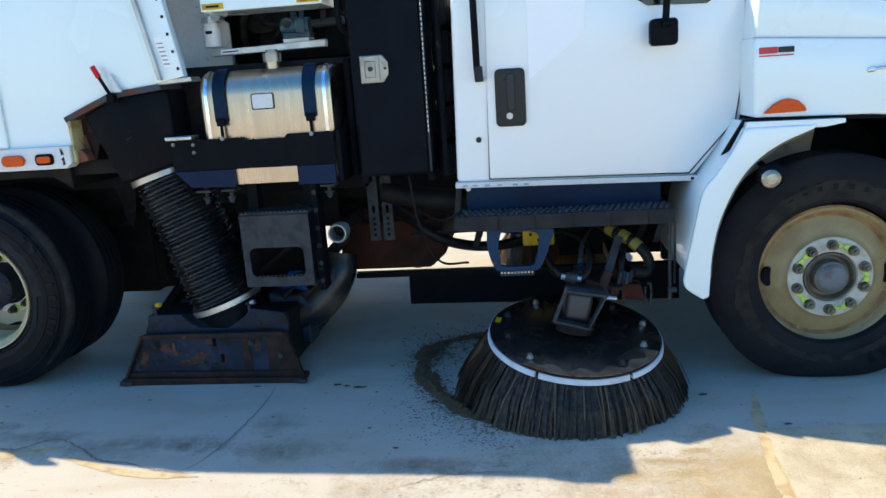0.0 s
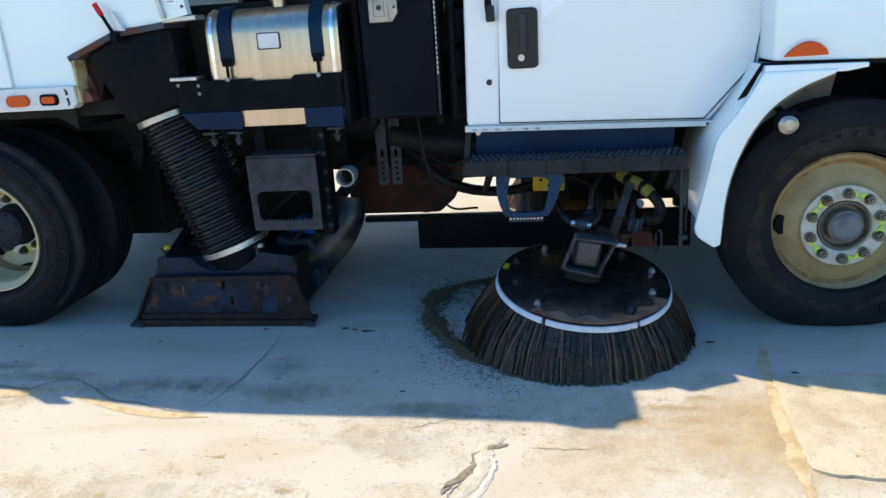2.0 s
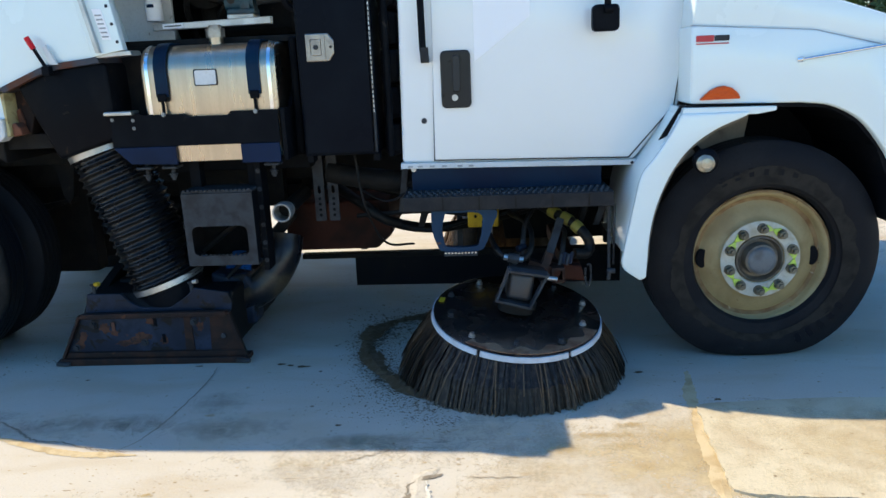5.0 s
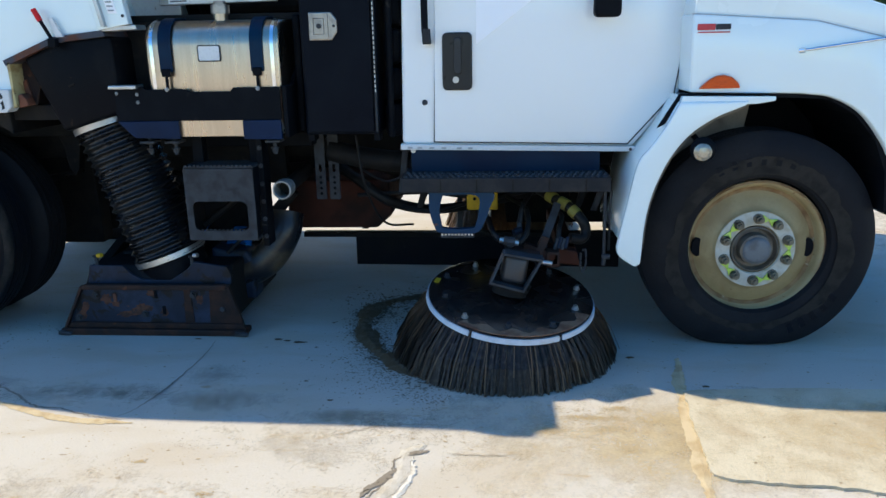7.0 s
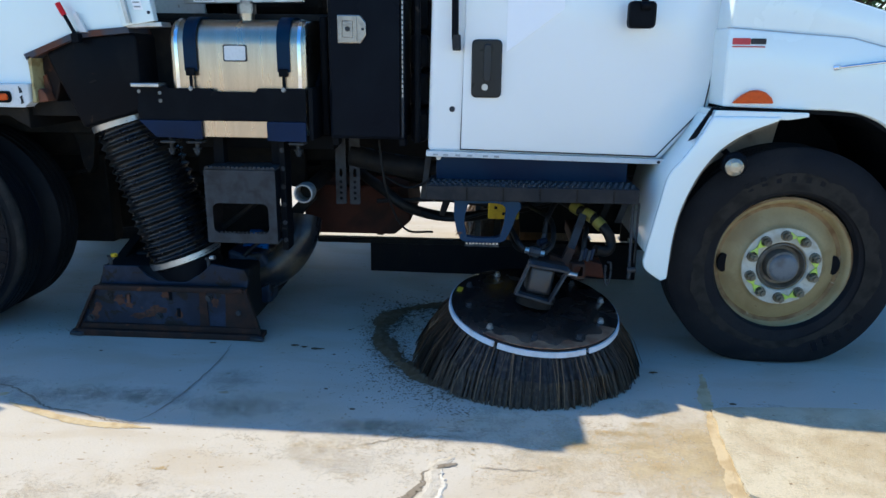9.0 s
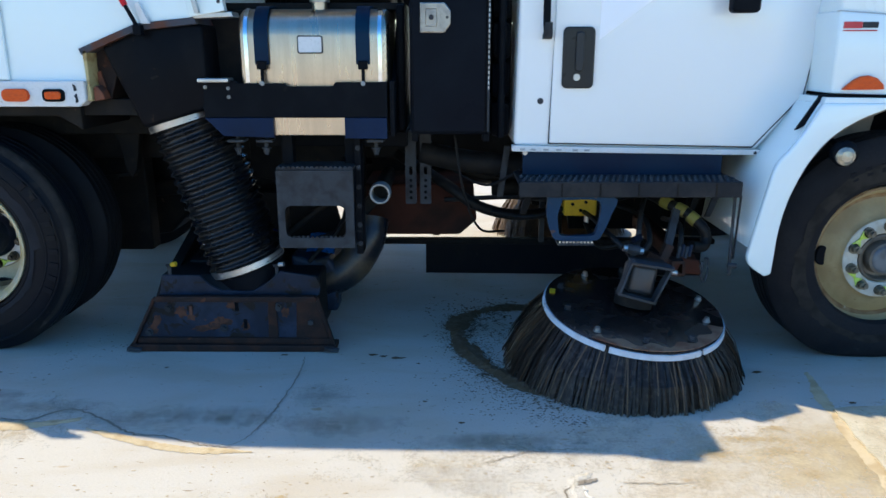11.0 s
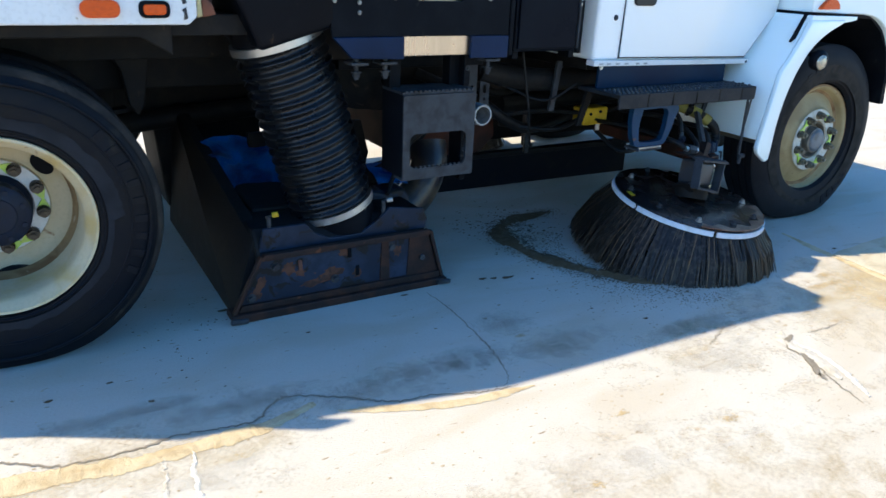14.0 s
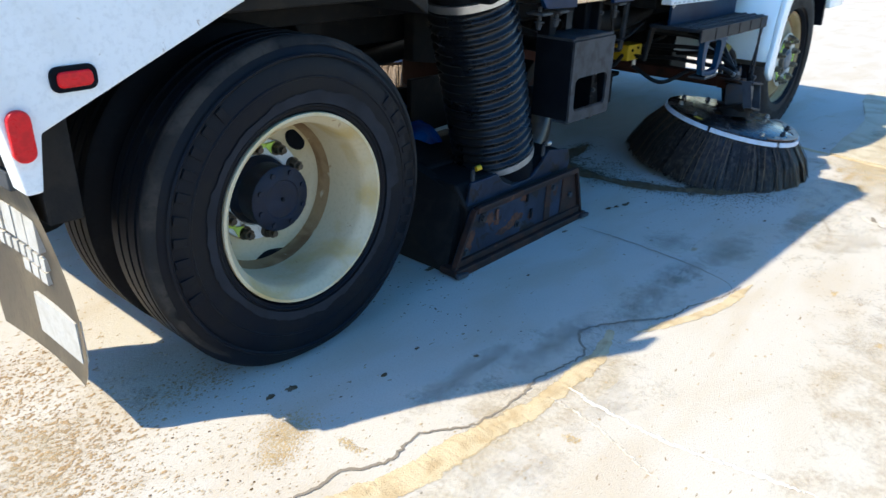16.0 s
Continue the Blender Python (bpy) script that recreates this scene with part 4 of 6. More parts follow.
# pickup head on the ground
PLACE.append(Matrix.Translation((0, 0.035, 0)))
head = part("pickup_head", join(
    slab([(3.30, 0.33), (3.235, 0.245), (3.225, 0.05), (4.0, 0.05), (4.0, 0.28), (3.8, 0.33)], -1.86, -1.12, 0.012, 2, "x")), GREASY, truck, "low scuffed steel pickup head with rust patches")
part("front_plate", slab([(-1.965, 0.035), (-1.06, 0.025), (-1.115, 0.235), (-1.13, 0.25), (-1.845, 0.25), (-1.865, 0.235)], 3.205, 3.222, 0.004), HEADMAT, head, "trapezoid front plate, blue-black with orange rust")
part("plate_rim", join(slab([(-1.865, 0.24), (-1.845, 0.258), (-1.13, 0.258), (-1.11, 0.24), (-1.13, 0.243), (-1.845, 0.243)], 3.185, 3.21, 0.002),
                       slab([(-1.98, 0.03), (-1.965, 0.03), (-1.85, 0.25), (-1.862, 0.255)], 3.185, 3.21, 0.002),
                       slab([(-1.06, 0.022), (-1.045, 0.022), (-1.113, 0.255), (-1.127, 0.25)], 3.185, 3.21, 0.002)), HEADEDGE, head, "rusty raised rim of the plate")
part("skid", slab([(-1.985, 0.006), (-1.95, 0.0), (-1.07, 0.0), (-1.04, 0.006), (-1.04, 0.03), (-1.985, 0.035)], 3.17, 3.26, 0.004), HEADEDGE, head, "worn rusty skid along the foot")
for x in (-1.975, -1.075):
    part("skid_tip", slab([(x - 0.02, 0.008), (x + 0.045, 0.004), (x + 0.05, 0.02), (x - 0.015, 0.028)], 3.155, 3.175, 0.003), DULL, head, "worn skid tip")
for x, z in ((-1.80, 0.20), (-1.555, 0.105), (-1.30, 0.205), (-1.155, 0.135), (-1.90, 0.085)):
    part("plate_bolt", bolt(x, 3.204, z, 0.013, 0.016), DULL, head)
for x, z in ((-1.70, 0.19), (-1.49, 0.21), (-1.455, 0.125)):
    part("adjusting_slot", box(x - 0.008, x + 0.008, 3.198, 3.206, z - 0.022, z + 0.022, 0.003), RUST if x < -1.5 else BLACK, head)
for i, (x, z, rx, rz, turn) in enumerate(((-1.625, 0.108, 0.075, 0.020, -12), (-1.56, 0.135, 0.045, 0.026, 0), (-1.745, 0.185, 0.034, 0.030, 10), (-1.70, 0.155, 0.022, 0.018, 0), (-1.51, 0.212, 0.030, 0.020, 5),
                                      (-1.455, 0.115, 0.020, 0.026, 0), (-1.865, 0.13, 0.020, 0.045, 25), (-1.885, 0.09, 0.03, 0.02, 0), (-1.15, 0.10, 0.022, 0.04, -15), (-1.27, 0.18, 0.02, 0.025, 0))):
    part("rust_patch", moved(blob(0, 0, rx, rz, 0.0006, i + 5, 22, 0.0008), Matrix.Translation((x, 3.2045, z)) @ Matrix.Rotation(radians(turn), 4, "Y") @ Matrix.Rotation(radians(90), 4, "X")), HEADRUST, head, "orange rust patch")
part("weld_band", slab([(-1.352, 0.055), (-1.306, 0.055), (-1.312, 0.238), (-1.345, 0.238)], 3.200, 3.2065, 0.001), HEADEDGE, head, "dark welded band")
part("end_flange", slab([(-1.225, 0.052), (-1.075, 0.05), (-1.125, 0.238), (-1.215, 0.238)], 3.199, 3.2065, 0.001), HEADEDGE, head, "dark rusty end of the plate")
part("foot_lip", slab([(-1.955, 0.036), (-1.065, 0.03), (-1.07, 0.058), (-1.94, 0.062)], 3.190, 3.2065, 0.002), HEADEDGE, head, "rusty lip along the foot")
part("head_bead", slab([(-1.855, 0.236), (-1.125, 0.236), (-1.13, 0.262), (-1.845, 0.262)], 3.180, 3.206, 0.004), HEADEDGE, head, "rusty bead along the upper edge")
part("head_lid", slab([(-1.84, 0.30), (-1.83, 0.345), (-1.66, 0.345), (-1.62, 0.30), (-1.56, 0.27), (-1.42, 0.27), (-1.34, 0.32), (-1.29, 0.365), (-1.13, 0.34), (-1.11, 0.29), (-1.12, 0.25), (-1.85, 0.25)], 3.24, 3.256, 0.004), HEADMAT, head, "bent upper lip of the head")
part("head_cover", slab([(3.46, 0.06), (4.1, 0.06), (4.1, 0.33), (3.9, 0.37), (3.50, 0.345)], -1.80, -1.56, 0.02, 2, "x"), GREASY, head, "dark cover over the head")
def leaning_wall(front, back, thick):
    """A wall between two upright edges, each given as (foot, head)."""
    bm = bmesh.new()
    q = [Vector(p) for p in (front[0], back[0], back[1], front[1])]
    f = [bm.verts.new(p) for p in q]
    g = [bm.verts.new(p + Vector((thick, 0, 0))) for p in q]
    bm.faces.new(f)
    bm.faces.new(g[::-1])
    for i in range(4):
        bm.faces.new((f[i], g[i], g[(i + 1) % 4], f[(i + 1) % 4]))
    bmesh.ops.recalc_face_normals(bm, faces=bm.faces)
    return bm


part("rubber_curtain", leaning_wall(((-1.965, 3.24, 0.0), (-1.86, 3.28, 0.29)), ((-1.955, 4.5, 0.0), (-1.90, 4.45, 0.62)), 0.05), GREASY, head, "black rubber side curtain")
part("hinge_block", join(slab([(-1.29, 0.10), (-1.07, 0.09), (-1.065, 0.30), (-1.11, 0.37), (-1.20, 0.355), (-1.29, 0.38)], 3.46, 3.60, 0.02, 3)), HEADMAT, head, "scuffed blue-black hinge block")
part("lifting_arm", slab([(-1.30, 0.34), (-1.08, 0.37), (-0.86, 0.62), (-0.90, 0.66), (-1.10, 0.45), (-1.30, 0.41)], 3.62, 3.68, 0.006), GREASY, truck, "dark lifting arm")
for x in (-1.80, -1.31):
    part("spring_clip", join(rod((x, 3.26, 0.335), (x, 3.26, 0.385), 0.009), rod((x - 0.012, 3.25, 0.388), (x + 0.03, 3.28, 0.388), 0.006)), DULL, head)
    part("yellow_cap", rod((x + 0.012, 3.255, 0.392), (x + 0.035, 3.25, 0.396), 0.011, 10), YELLOW if x < -1.5 else STEEL, head, "small yellow cap" if x < -1.5 else "")
for i, (a, b) in enumerate((((-1.12, 3.5, 0.38), (-0.98, 3.9, 0.75)), ((-1.2, 3.45, 0.35), (-1.06, 3.8, 0.8)))):
    mid = (Vector(a) + Vector(b)) / 2 + Vector((0.08, 0, -0.05))
    part("hydraulic_line", tube((a, mid, b), 0.011), HYD, truck)

def crumpled(x0, x1, a, b, seed, n=14):
    """A creased sheet between two edges, each (y, z)."""
    bm = bmesh.new()
    grid = []
    for i in range(n + 1):
        row = []
        for j in range(n + 1):
            t, u = i / n, j / n
            p = Vector((x0 + (x1 - x0) * u, a[0] + (b[0] - a[0]) * t, a[1] + (b[1] - a[1]) * t))
            p.z += 0.05 * noise.noise(p * 9 + Vector((seed, 0, 0)))
            p.y += 0.04 * noise.noise(p * 7 + Vector((0, seed, 0)))
            row.append(bm.verts.new(p))
        grid.append(row)
    for i in range(n):
        for j in range(n):
            bm.faces.new((grid[i][j], grid[i][j + 1], grid[i + 1][j + 1], grid[i + 1][j]))
    bmesh.ops.solidify(bm, geom=bm.faces, thickness=0.006)
    bmesh.ops.recalc_face_normals(bm, faces=bm.faces)
    return bm


# Added sheets; their blue stands in for sky glints on dark rubber.
part("sky_glint_sheet", crumpled(-1.87, -1.44, (3.74, 0.33), (4.05, 0.52), 3), SKYGLINT, head, "added creased sheet coloured like blue sky glints", 40)
part("sky_glint_sheet", crumpled(-1.22, -1.08, (3.50, 0.37), (3.62, 0.45), 7, 8), SKYGLINT, head, "added creased sheet coloured like blue sky glints", 40)
# fuel tank on its rack
PLACE.append(sized(1.0125))
TANK = rounded(3.215, 3.78, 0.985, 1.498, 0.11, 6)
tank = part("fuel_tank", slab(TANK, -1.383, -0.772, 0.018, 3, "x"), ALU, truck, "brushed aluminium fuel tank", 40)
for x in (-1.352, -0.803):
    part("tank_seam", framed(rounded(3.210, 3.785, 0.98, 1.503, 0.113, 6), rounded(3.216, 3.779, 0.986, 1.497, 0.109, 6), x - 0.008, x + 0.008, "x"), CHROME, tank, "raised rolled seam", 40)
for x in (-1.288, -0.872):
    st = part("tank_strap", slab([(3.203, 1.275), (3.203, 1.392)] + [(3.321 - 0.118 * math.cos(radians(k)), 1.392 + 0.118 * math.sin(radians(k))) for k in range(15, 91, 15)] + [(3.674 + 0.118 * math.sin(radians(k)), 1.392 + 0.118 * math.cos(radians(k))) for k in range(0, 91, 15)] + [(3.792, 1.0), (3.784, 1.0)]
                                      + [(3.674 + 0.110 * math.cos(radians(k)), 1.392 + 0.110 * math.sin(radians(k))) for k in range(0, 91, 15)] + [(3.321 - 0.110 * math.sin(radians(k)), 1.392 + 0.110 * math.cos(radians(k))) for k in range(0, 91, 15)] + [(3.2105, 1.275)], x - 0.029, x + 0.029, 0.001, 1, "x"), BLUEBLACK, tank, "black strap tinted blue like reflected sky", 40)
    part("strap_bolt", join(rod((x, 3.196, 1.19), (x, 3.196, 1.27), 0.007), box(x - 0.020, x + 0.020, 3.188, 3.2025, 1.255, 1.29, 0.004)), BLACK, st)
    part("strap_nut", bolt(x, 3.185, 1.20, 0.007, 0.009), COUPLING, st)
part("filler_neck", join(rod((-1.062, 3.33, 1.48), (-1.062, 3.33, 1.525), 0.032, 24)), ALU, tank, "", 40)
part("filler_cap", join(rod((-1.062, 3.33, 1.525), (-1.062, 3.33, 1.565), 0.042, 24), rod((-1.062, 3.33, 1.565), (-1.062, 3.33, 1.58), 0.028, 20)), LATCH, tank, "polished filler cap", 40)
plate = part("tank_plate", slab(rounded(-1.137, -1.040, 1.322, 1.386, 0.006, 2), 3.2095, 3.2148, 0.001), WHITE_D, tank, "small pale plate with unreadable print")
part("plate_border", framed(rounded(-1.141, -1.036, 1.318, 1.390, 0.008, 2), rounded(-1.136, -1.041, 1.323, 1.385, 0.006, 2), 3.2085, 3.2146), DULL, plate)
rack = part("tank_rack", slab([(-1.545, 1.165), (-1.545, 1.212), (-1.40, 1.212), (-1.39, 1.20), (-1.20, 1.20), (-1.185, 1.188), (-1.0, 1.188), (-0.985, 1.205), (-0.775, 1.205), (-0.775, 1.06), (-1.535, 1.06)], 3.185, 3.198, 0.002), BLACK, truck, "black steel tank rack")
part("rack_skirt", slab([(-1.535, 1.06), (-1.46, 0.985), (-1.25, 0.978), (-1.25, 1.06)], 3.178, 3.196, 0.002), RACKSKY, rack, "black lower lip with reflected sky blue in its colour")
part("rack_skirt", slab([(-0.953, 0.975), (-0.777, 0.973), (-0.777, 1.06), (-0.953, 1.06)], 3.178, 3.196, 0.002), RACKSKY, rack, "black lower lip with reflected sky blue in its colour")
part("rack_lip", box(-1.27, -0.94, 3.20, 3.214, 0.986, 1.062, 0.003), ALU, rack, "bright tank belly behind the cut-out")
part("rack_end", slab([(3.19, 0.98), (3.85, 0.98), (3.85, 1.52), (3.75, 1.52), (3.32, 1.21), (3.19, 1.21)], -0.765, -0.745, 0.004, 2, "x"), BLACK, rack)
part("step_cap", box(-1.547, -1.42, 3.155, 3.24, 1.205, 1.222, 0.004), STEEL, rack, "bright steel cap")
for x, z in ((-1.525, 1.185), (-1.43, 1.18), (-1.43, 1.145)):
    part("rack_bolt", bolt(x, 3.185, z, 0.0055, 0.007), COUPLING, rack)
for x in (-1.30, -0.83, -1.42):
    part("hanger_bolt", join(rod((x, 3.24, 0.90), (x, 3.24, 0.985), 0.009), bolt(x, 3.24, 0.93, 0.014, 0.02, (0, 0, -1)), box(x - 0.035, x + 0.035, 3.20, 3.28, 0.955, 0.967)), DULL, rack)
part("tank_side_panel", box(-0.745, -0.71, 3.36, 3.9, 0.985, 1.52, 0.01), BLACK, truck, "black panel beside the tank")

# box step
step = part("box_step", framed(rounded(-1.252, -0.925, 0.505, 0.842, 0.006, 3), rounded(-1.222, -0.962, 0.548, 0.690, 0.028, 3), 3.168, 3.178), DULL, truck, "grey steel box step with a window")
part("step_cheek", box(-1.252, -1.243, 3.178, 3.36, 0.512, 0.842, 0.002), BLACK, step)
part("step_cheek", slab([(3.178, 0.512), (3.215, 0.512), (3.24, 0.70), (3.36, 0.72), (3.36, 0.842), (3.178, 0.842)], -0.934, -0.925, 0.002, 2, "x"), BLACK, step)
part("step_shelf", box(-1.252, -0.925, 3.178, 3.36, 0.842, 0.853, 0.002), DULL, step)
part("step_shelf", box(-1.252, -0.925, 3.178, 3.25, 0.500, 0.511, 0.002), DULL, step)
for i in range(16):
    part("grip_tooth", slab([(-1.245 + 0.02 * i, 0.851), (-1.231 + 0.02 * i, 0.851), (-1.234 + 0.02 * i, 0.859), (-1.242 + 0.02 * i, 0.859)], 3.172, 3.18, 0), DULL, step)
for i in range(12):
    part("grip_tooth", slab([(-1.215 + 0.02 * i, 0.547), (-1.203 + 0.02 * i, 0.547), (-1.205 + 0.02 * i, 0.556), (-1.213 + 0.02 * i, 0.556)], 3.172, 3.178, 0), DULL, step)
part("step_back", box(-1.24, -0.936, 3.20, 3.35, 0.70, 0.715), GREASY, step)
part("step_hanger", box(-1.25, -1.20, 3.30, 3.36, 0.85, 0.98), BLACK, step)
part("step_hanger", box(-0.975, -0.925, 3.30, 3.36, 0.85, 0.98), BLACK, step)
part("cross_tube", rod((-1.24, 3.33, 0.54), (-1.02, 3.34, 0.705), 0.016), GREASY, step)
part("side_channel", join(box(-0.93, -0.90, 3.26, 3.36, 0.45, 0.99, 0.004)), BLACK, truck)
for i in range(6):
    part("channel_bolt", bolt(-0.912, 3.26, 0.50 + 0.085 * i, 0.008, 0.010), DULL, truck)
part("hose_coupling", join(lathe([(0.037, 3.262), (0.044, 3.262), (0.047, 3.275), (0.043, 3.285), (0.047, 3.295), (0.043, 3.305), (0.047, 3.315), (0.044, 3.34), (0.040, 3.36), (0.037, 3.36), (0.037, 3.262)], (-0.822, 0, 0.723), "y", 28)), COUPLING, truck, "ribbed steel hose coupling with an open end", 50)
part("coupling_pipe", rod((-0.822, 3.355, 0.723), (-0.822, 3.75, 0.735), 0.036, 20), GREASY, truck, "", 40)
ELBOW = mat("dusty_glossy_rubber", (0.010, 0.012, 0.017), 0.3, second=(0.085, 0.062, 0.036), scale=5, amount=0.5, third=(0.05, 0.035, 0.02), spots=0.05, bump=0.1, spec=0.4)
part("drain_pipe", tube(((-0.90, 3.60, 0.54), (-0.915, 3.56, 0.44), (-0.99, 3.53, 0.32), (-1.10, 3.52, 0.25), (-1.24, 3.52, 0.22)), 0.085, 20), ELBOW, truck, "glossy bent black outlet pipe", 50)
for x in (-0.70, -0.63):
    br = part("punched_bracket", framed(rounded(x - 0.026, x + 0.026, 0.62, 0.97, 0.006, 3), rounded(x - 0.008, x + 0.008, 0.76, 0.80, 0.006, 3), 3.55, 3.562), DULL, truck, "punched steel bracket")
    for i in range(4):
        part("punched_hole", rod((x, 3.5495, 0.65 + 0.028 * i), (x, 3.552, 0.65 + 0.028 * i), 0.008, 10), BLACK, br)

# tall side cabinet
PLACE.append(Matrix.Identity(4))
cabinet = part("side_cabinet", slab([(-0.694, 0.978), (-0.352, 0.978), (-0.352, 1.90), (-0.694, 2.14)], 3.305, 3.80, 0.008), BLACKGLOSS, truck, "tall black tool cabinet")
part("cabinet_door", slab([(-0.682, 0.99), (-0.372, 0.99), (-0.372, 1.81), (-0.682, 2.0)], 3.292, 3.306, 0.004), BLACKGLOSS, cabinet, "flat black door")
hinge = part("piano_hinge", box(-0.364, -0.354, 3.288, 3.304, 0.99, 1.80, 0.002), DULL, cabinet, "long hinge")
for i in range(29):
    part("hinge_knuckle", rod((-0.359, 3.286, 1.17 + 0.021 * i), (-0.359, 3.286, 1.183 + 0.021 * i), 0.0032, 8), STEEL, hinge)
latch = part("paddle_latch", slab([(-0.648, 1.40), (-0.545, 1.40), (-0.52, 1.435), (-0.52, 1.49), (-0.545, 1.522), (-0.648, 1.522)], 3.283, 3.294, 0.005), LATCH, cabinet, "polished paddle latch")
part("latch_recess", framed(rounded(-0.642, -0.56, 1.406, 1.516, 0.008, 3), rounded(-0.626, -0.576, 1.424, 1.498, 0.006, 3), 3.277, 3.285), LATCH, latch)
part("latch_paddle", box(-0.624, -0.578, 3.279, 3.285, 1.426, 1.496, 0.003), LATCH, latch)
part("latch_keyhole", join(rod((-0.601, 3.274, 1.462), (-0.601, 3.28, 1.462), 0.011, 14)), DULL, latch)
part("latch_rivet", join(rod((-0.535, 3.278, 1.462), (-0.535, 3.285, 1.462), 0.006, 10)), DULL, latch)
for x in (-0.69, -0.38):
    part("cabinet_foot", box(x, x + 0.03, 3.32, 3.4, 0.945, 0.98), BLACK, cabinet)
for i in range(5):
    part("bellows_fold", box(-0.342, -0.255, 3.42 + 0.02 * (i % 2), 3.9, 0.95 + 0.17 * i, 1.11 + 0.17 * i, 0.03), RUBBER_WET, truck, "black rubber fold between cabinet and cab")
# Added dark back panel hiding bright slits beside the cab.
part("cab_gap_filler", box(-0.35, -0.243, 3.58, 3.62, 0.95, 1.85, 0.004), BLACK, truck)
part("gap_post", rod((-0.30, 3.36, 0.96), (-0.30, 3.36, 1.8), 0.016), BLACK, truck)

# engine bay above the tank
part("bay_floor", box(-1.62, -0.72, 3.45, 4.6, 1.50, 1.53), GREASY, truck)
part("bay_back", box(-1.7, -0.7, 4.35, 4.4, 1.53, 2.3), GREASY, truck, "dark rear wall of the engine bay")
part("bay_side", slab([(3.30, 1.48), (4.3, 1.48), (4.3, 2.3), (3.30, 2.3)], -1.72, -1.70, 0.003, 2, "x"), WHITE_D, truck, "grey-white stained inner panel")
part("bay_panel", slab([(-1.70, 1.50), (-1.38, 1.50), (-1.38, 1.74), (-1.50, 1.82), (-1.58, 2.1), (-1.70, 2.1)], 3.66, 3.68, 0.003), WHITE_D, truck, "stained pale panel beside the engine")
part("bay_cover", slab([(-1.36, 1.76), (-0.80, 1.76), (-0.72, 2.05), (-1.18, 2.2), (-1.36, 2.2)], 3.30, 3.54, 0.006), WHITE, truck, "white engine cover")
for x in (-1.30, -0.86):
    part("warning_sticker", box(x - 0.05, x + 0.05, 3.296, 3.2995, 1.77, 1.795, 0.0), YELLOW, truck, "yellow warning sticker with unreadable print")
for x in (-1.30, -0.86):
    part("sticker_bar", box(x - 0.03, x + 0.03, 3.2935, 3.2955, 1.778, 1.786, 0.0), BLACK, truck)
part("bay_rail", slab([(-1.42, 1.575), (-0.85, 1.585), (-0.85, 1.62), (-1.42, 1.605)], 3.50, 3.54, 0.004), STEEL, truck, "bright steel rail above the tank")
part("rail_label", slab([(-1.37, 1.582), (-1.27, 1.584), (-1.27, 1.606), (-1.37, 1.604)], 3.496, 3.4995, 0), DECAL, truck, "white label with unreadable print")
part("label_bar", slab([(-1.36, 1.590), (-1.28, 1.592), (-1.28, 1.597), (-1.36, 1.595)], 3.4935, 3.4955, 0), DULL, truck)
fil = part("oil_filter", join(rod((-1.435, 3.58, 1.625), (-1.435, 3.58, 1.715), 0.04, 24), rod((-1.435, 3.58, 1.715), (-1.435, 3.58, 1.735), 0.034, 24)), DECAL, truck, "white canister oil filter", 40)
part("filter_print", box(-1.452, -1.42, 3.5385, 3.545, 1.685, 1.70, 0), BLUEBLACK, fil)
part("filter_head", join(rod((-1.435, 3.58, 1.735), (-1.435, 3.58, 1.765), 0.045, 20), rod((-1.44, 3.58, 1.76), (-1.36, 3.6, 1.80), 0.022, 14), rod((-1.395, 3.54, 1.77), (-1.395, 3.60, 1.77), 0.028, 16)), STEEL, truck, "grey filter head", 40)
pump = part("pump", join(rod((-1.09, 3.62, 1.695), (-0.95, 3.62, 1.695), 0.042, 20), rod((-1.055, 3.585, 1.705), (-1.055, 3.66, 1.705), 0.032, 18), box(-1.015, -0.965, 3.575, 3.66, 1.66, 1.735, 0.008), rod((-1.03, 3.62, 1.72), (-1.03, 3.62, 1.765), 0.016, 10), rod((-0.985, 3.60, 1.73), (-0.975, 3.58, 1.77), 0.012, 8), box(-1.08, -0.95, 3.58, 3.68, 1.64, 1.665)), TEAL, truck, "blue-green hydraulic pump", 40)
part("pump_fitting", join(rod((-0.94, 3.62, 1.70), (-0.78, 3.62, 1.71), 0.02), rod((-0.88, 3.62, 1.70), (-0.88, 3.62, 1.76), 0.014)), DULL, pump)
part("pump_cap", rod((-1.055, 3.572, 1.705), (-1.055, 3.586, 1.705), 0.018), DULL, pump)
part("pump_base", box(-1.08, -0.95, 3.57, 3.68, 1.605, 1.64), STEEL, truck)
for i, pts in enumerate((((-1.32, 3.8, 1.55), (-1.30, 3.65, 1.7), (-1.25, 3.7, 1.9)), ((-1.2, 3.9, 1.56), (-1.15, 3.7, 1.66), (-1.0, 3.75, 1.9)), ((-0.92, 3.7, 1.7), (-0.8, 3.65, 1.74), (-0.76, 3.8, 1.55)), ((-1.35, 3.75, 1.9), (-1.2, 3.65, 1.74), (-1.1, 3.7, 1.70)))):
    part("engine_hose", tube(pts, 0.016), HYD, truck)
part("engine_pulley", lathe([(0.02, 3.70), (0.12, 3.70), (0.10, 3.72), (0.12, 3.74), (0.02, 3.74)], (-1.22, 0, 1.80), "y", 28), GREASY, truck, "", 40)
part("grab_loop", tube(((-0.735, 3.34, 2.0), (-0.735, 3.32, 1.75), (-0.73, 3.32, 1.66), (-0.70, 3.34, 1.63)), 0.014), BLACK, truck)
part("engine_lump", box(-1.3, -0.8, 3.8, 4.3, 1.53, 2.1, 0.05, 3), GREASY, truck, "dark auxiliary engine")

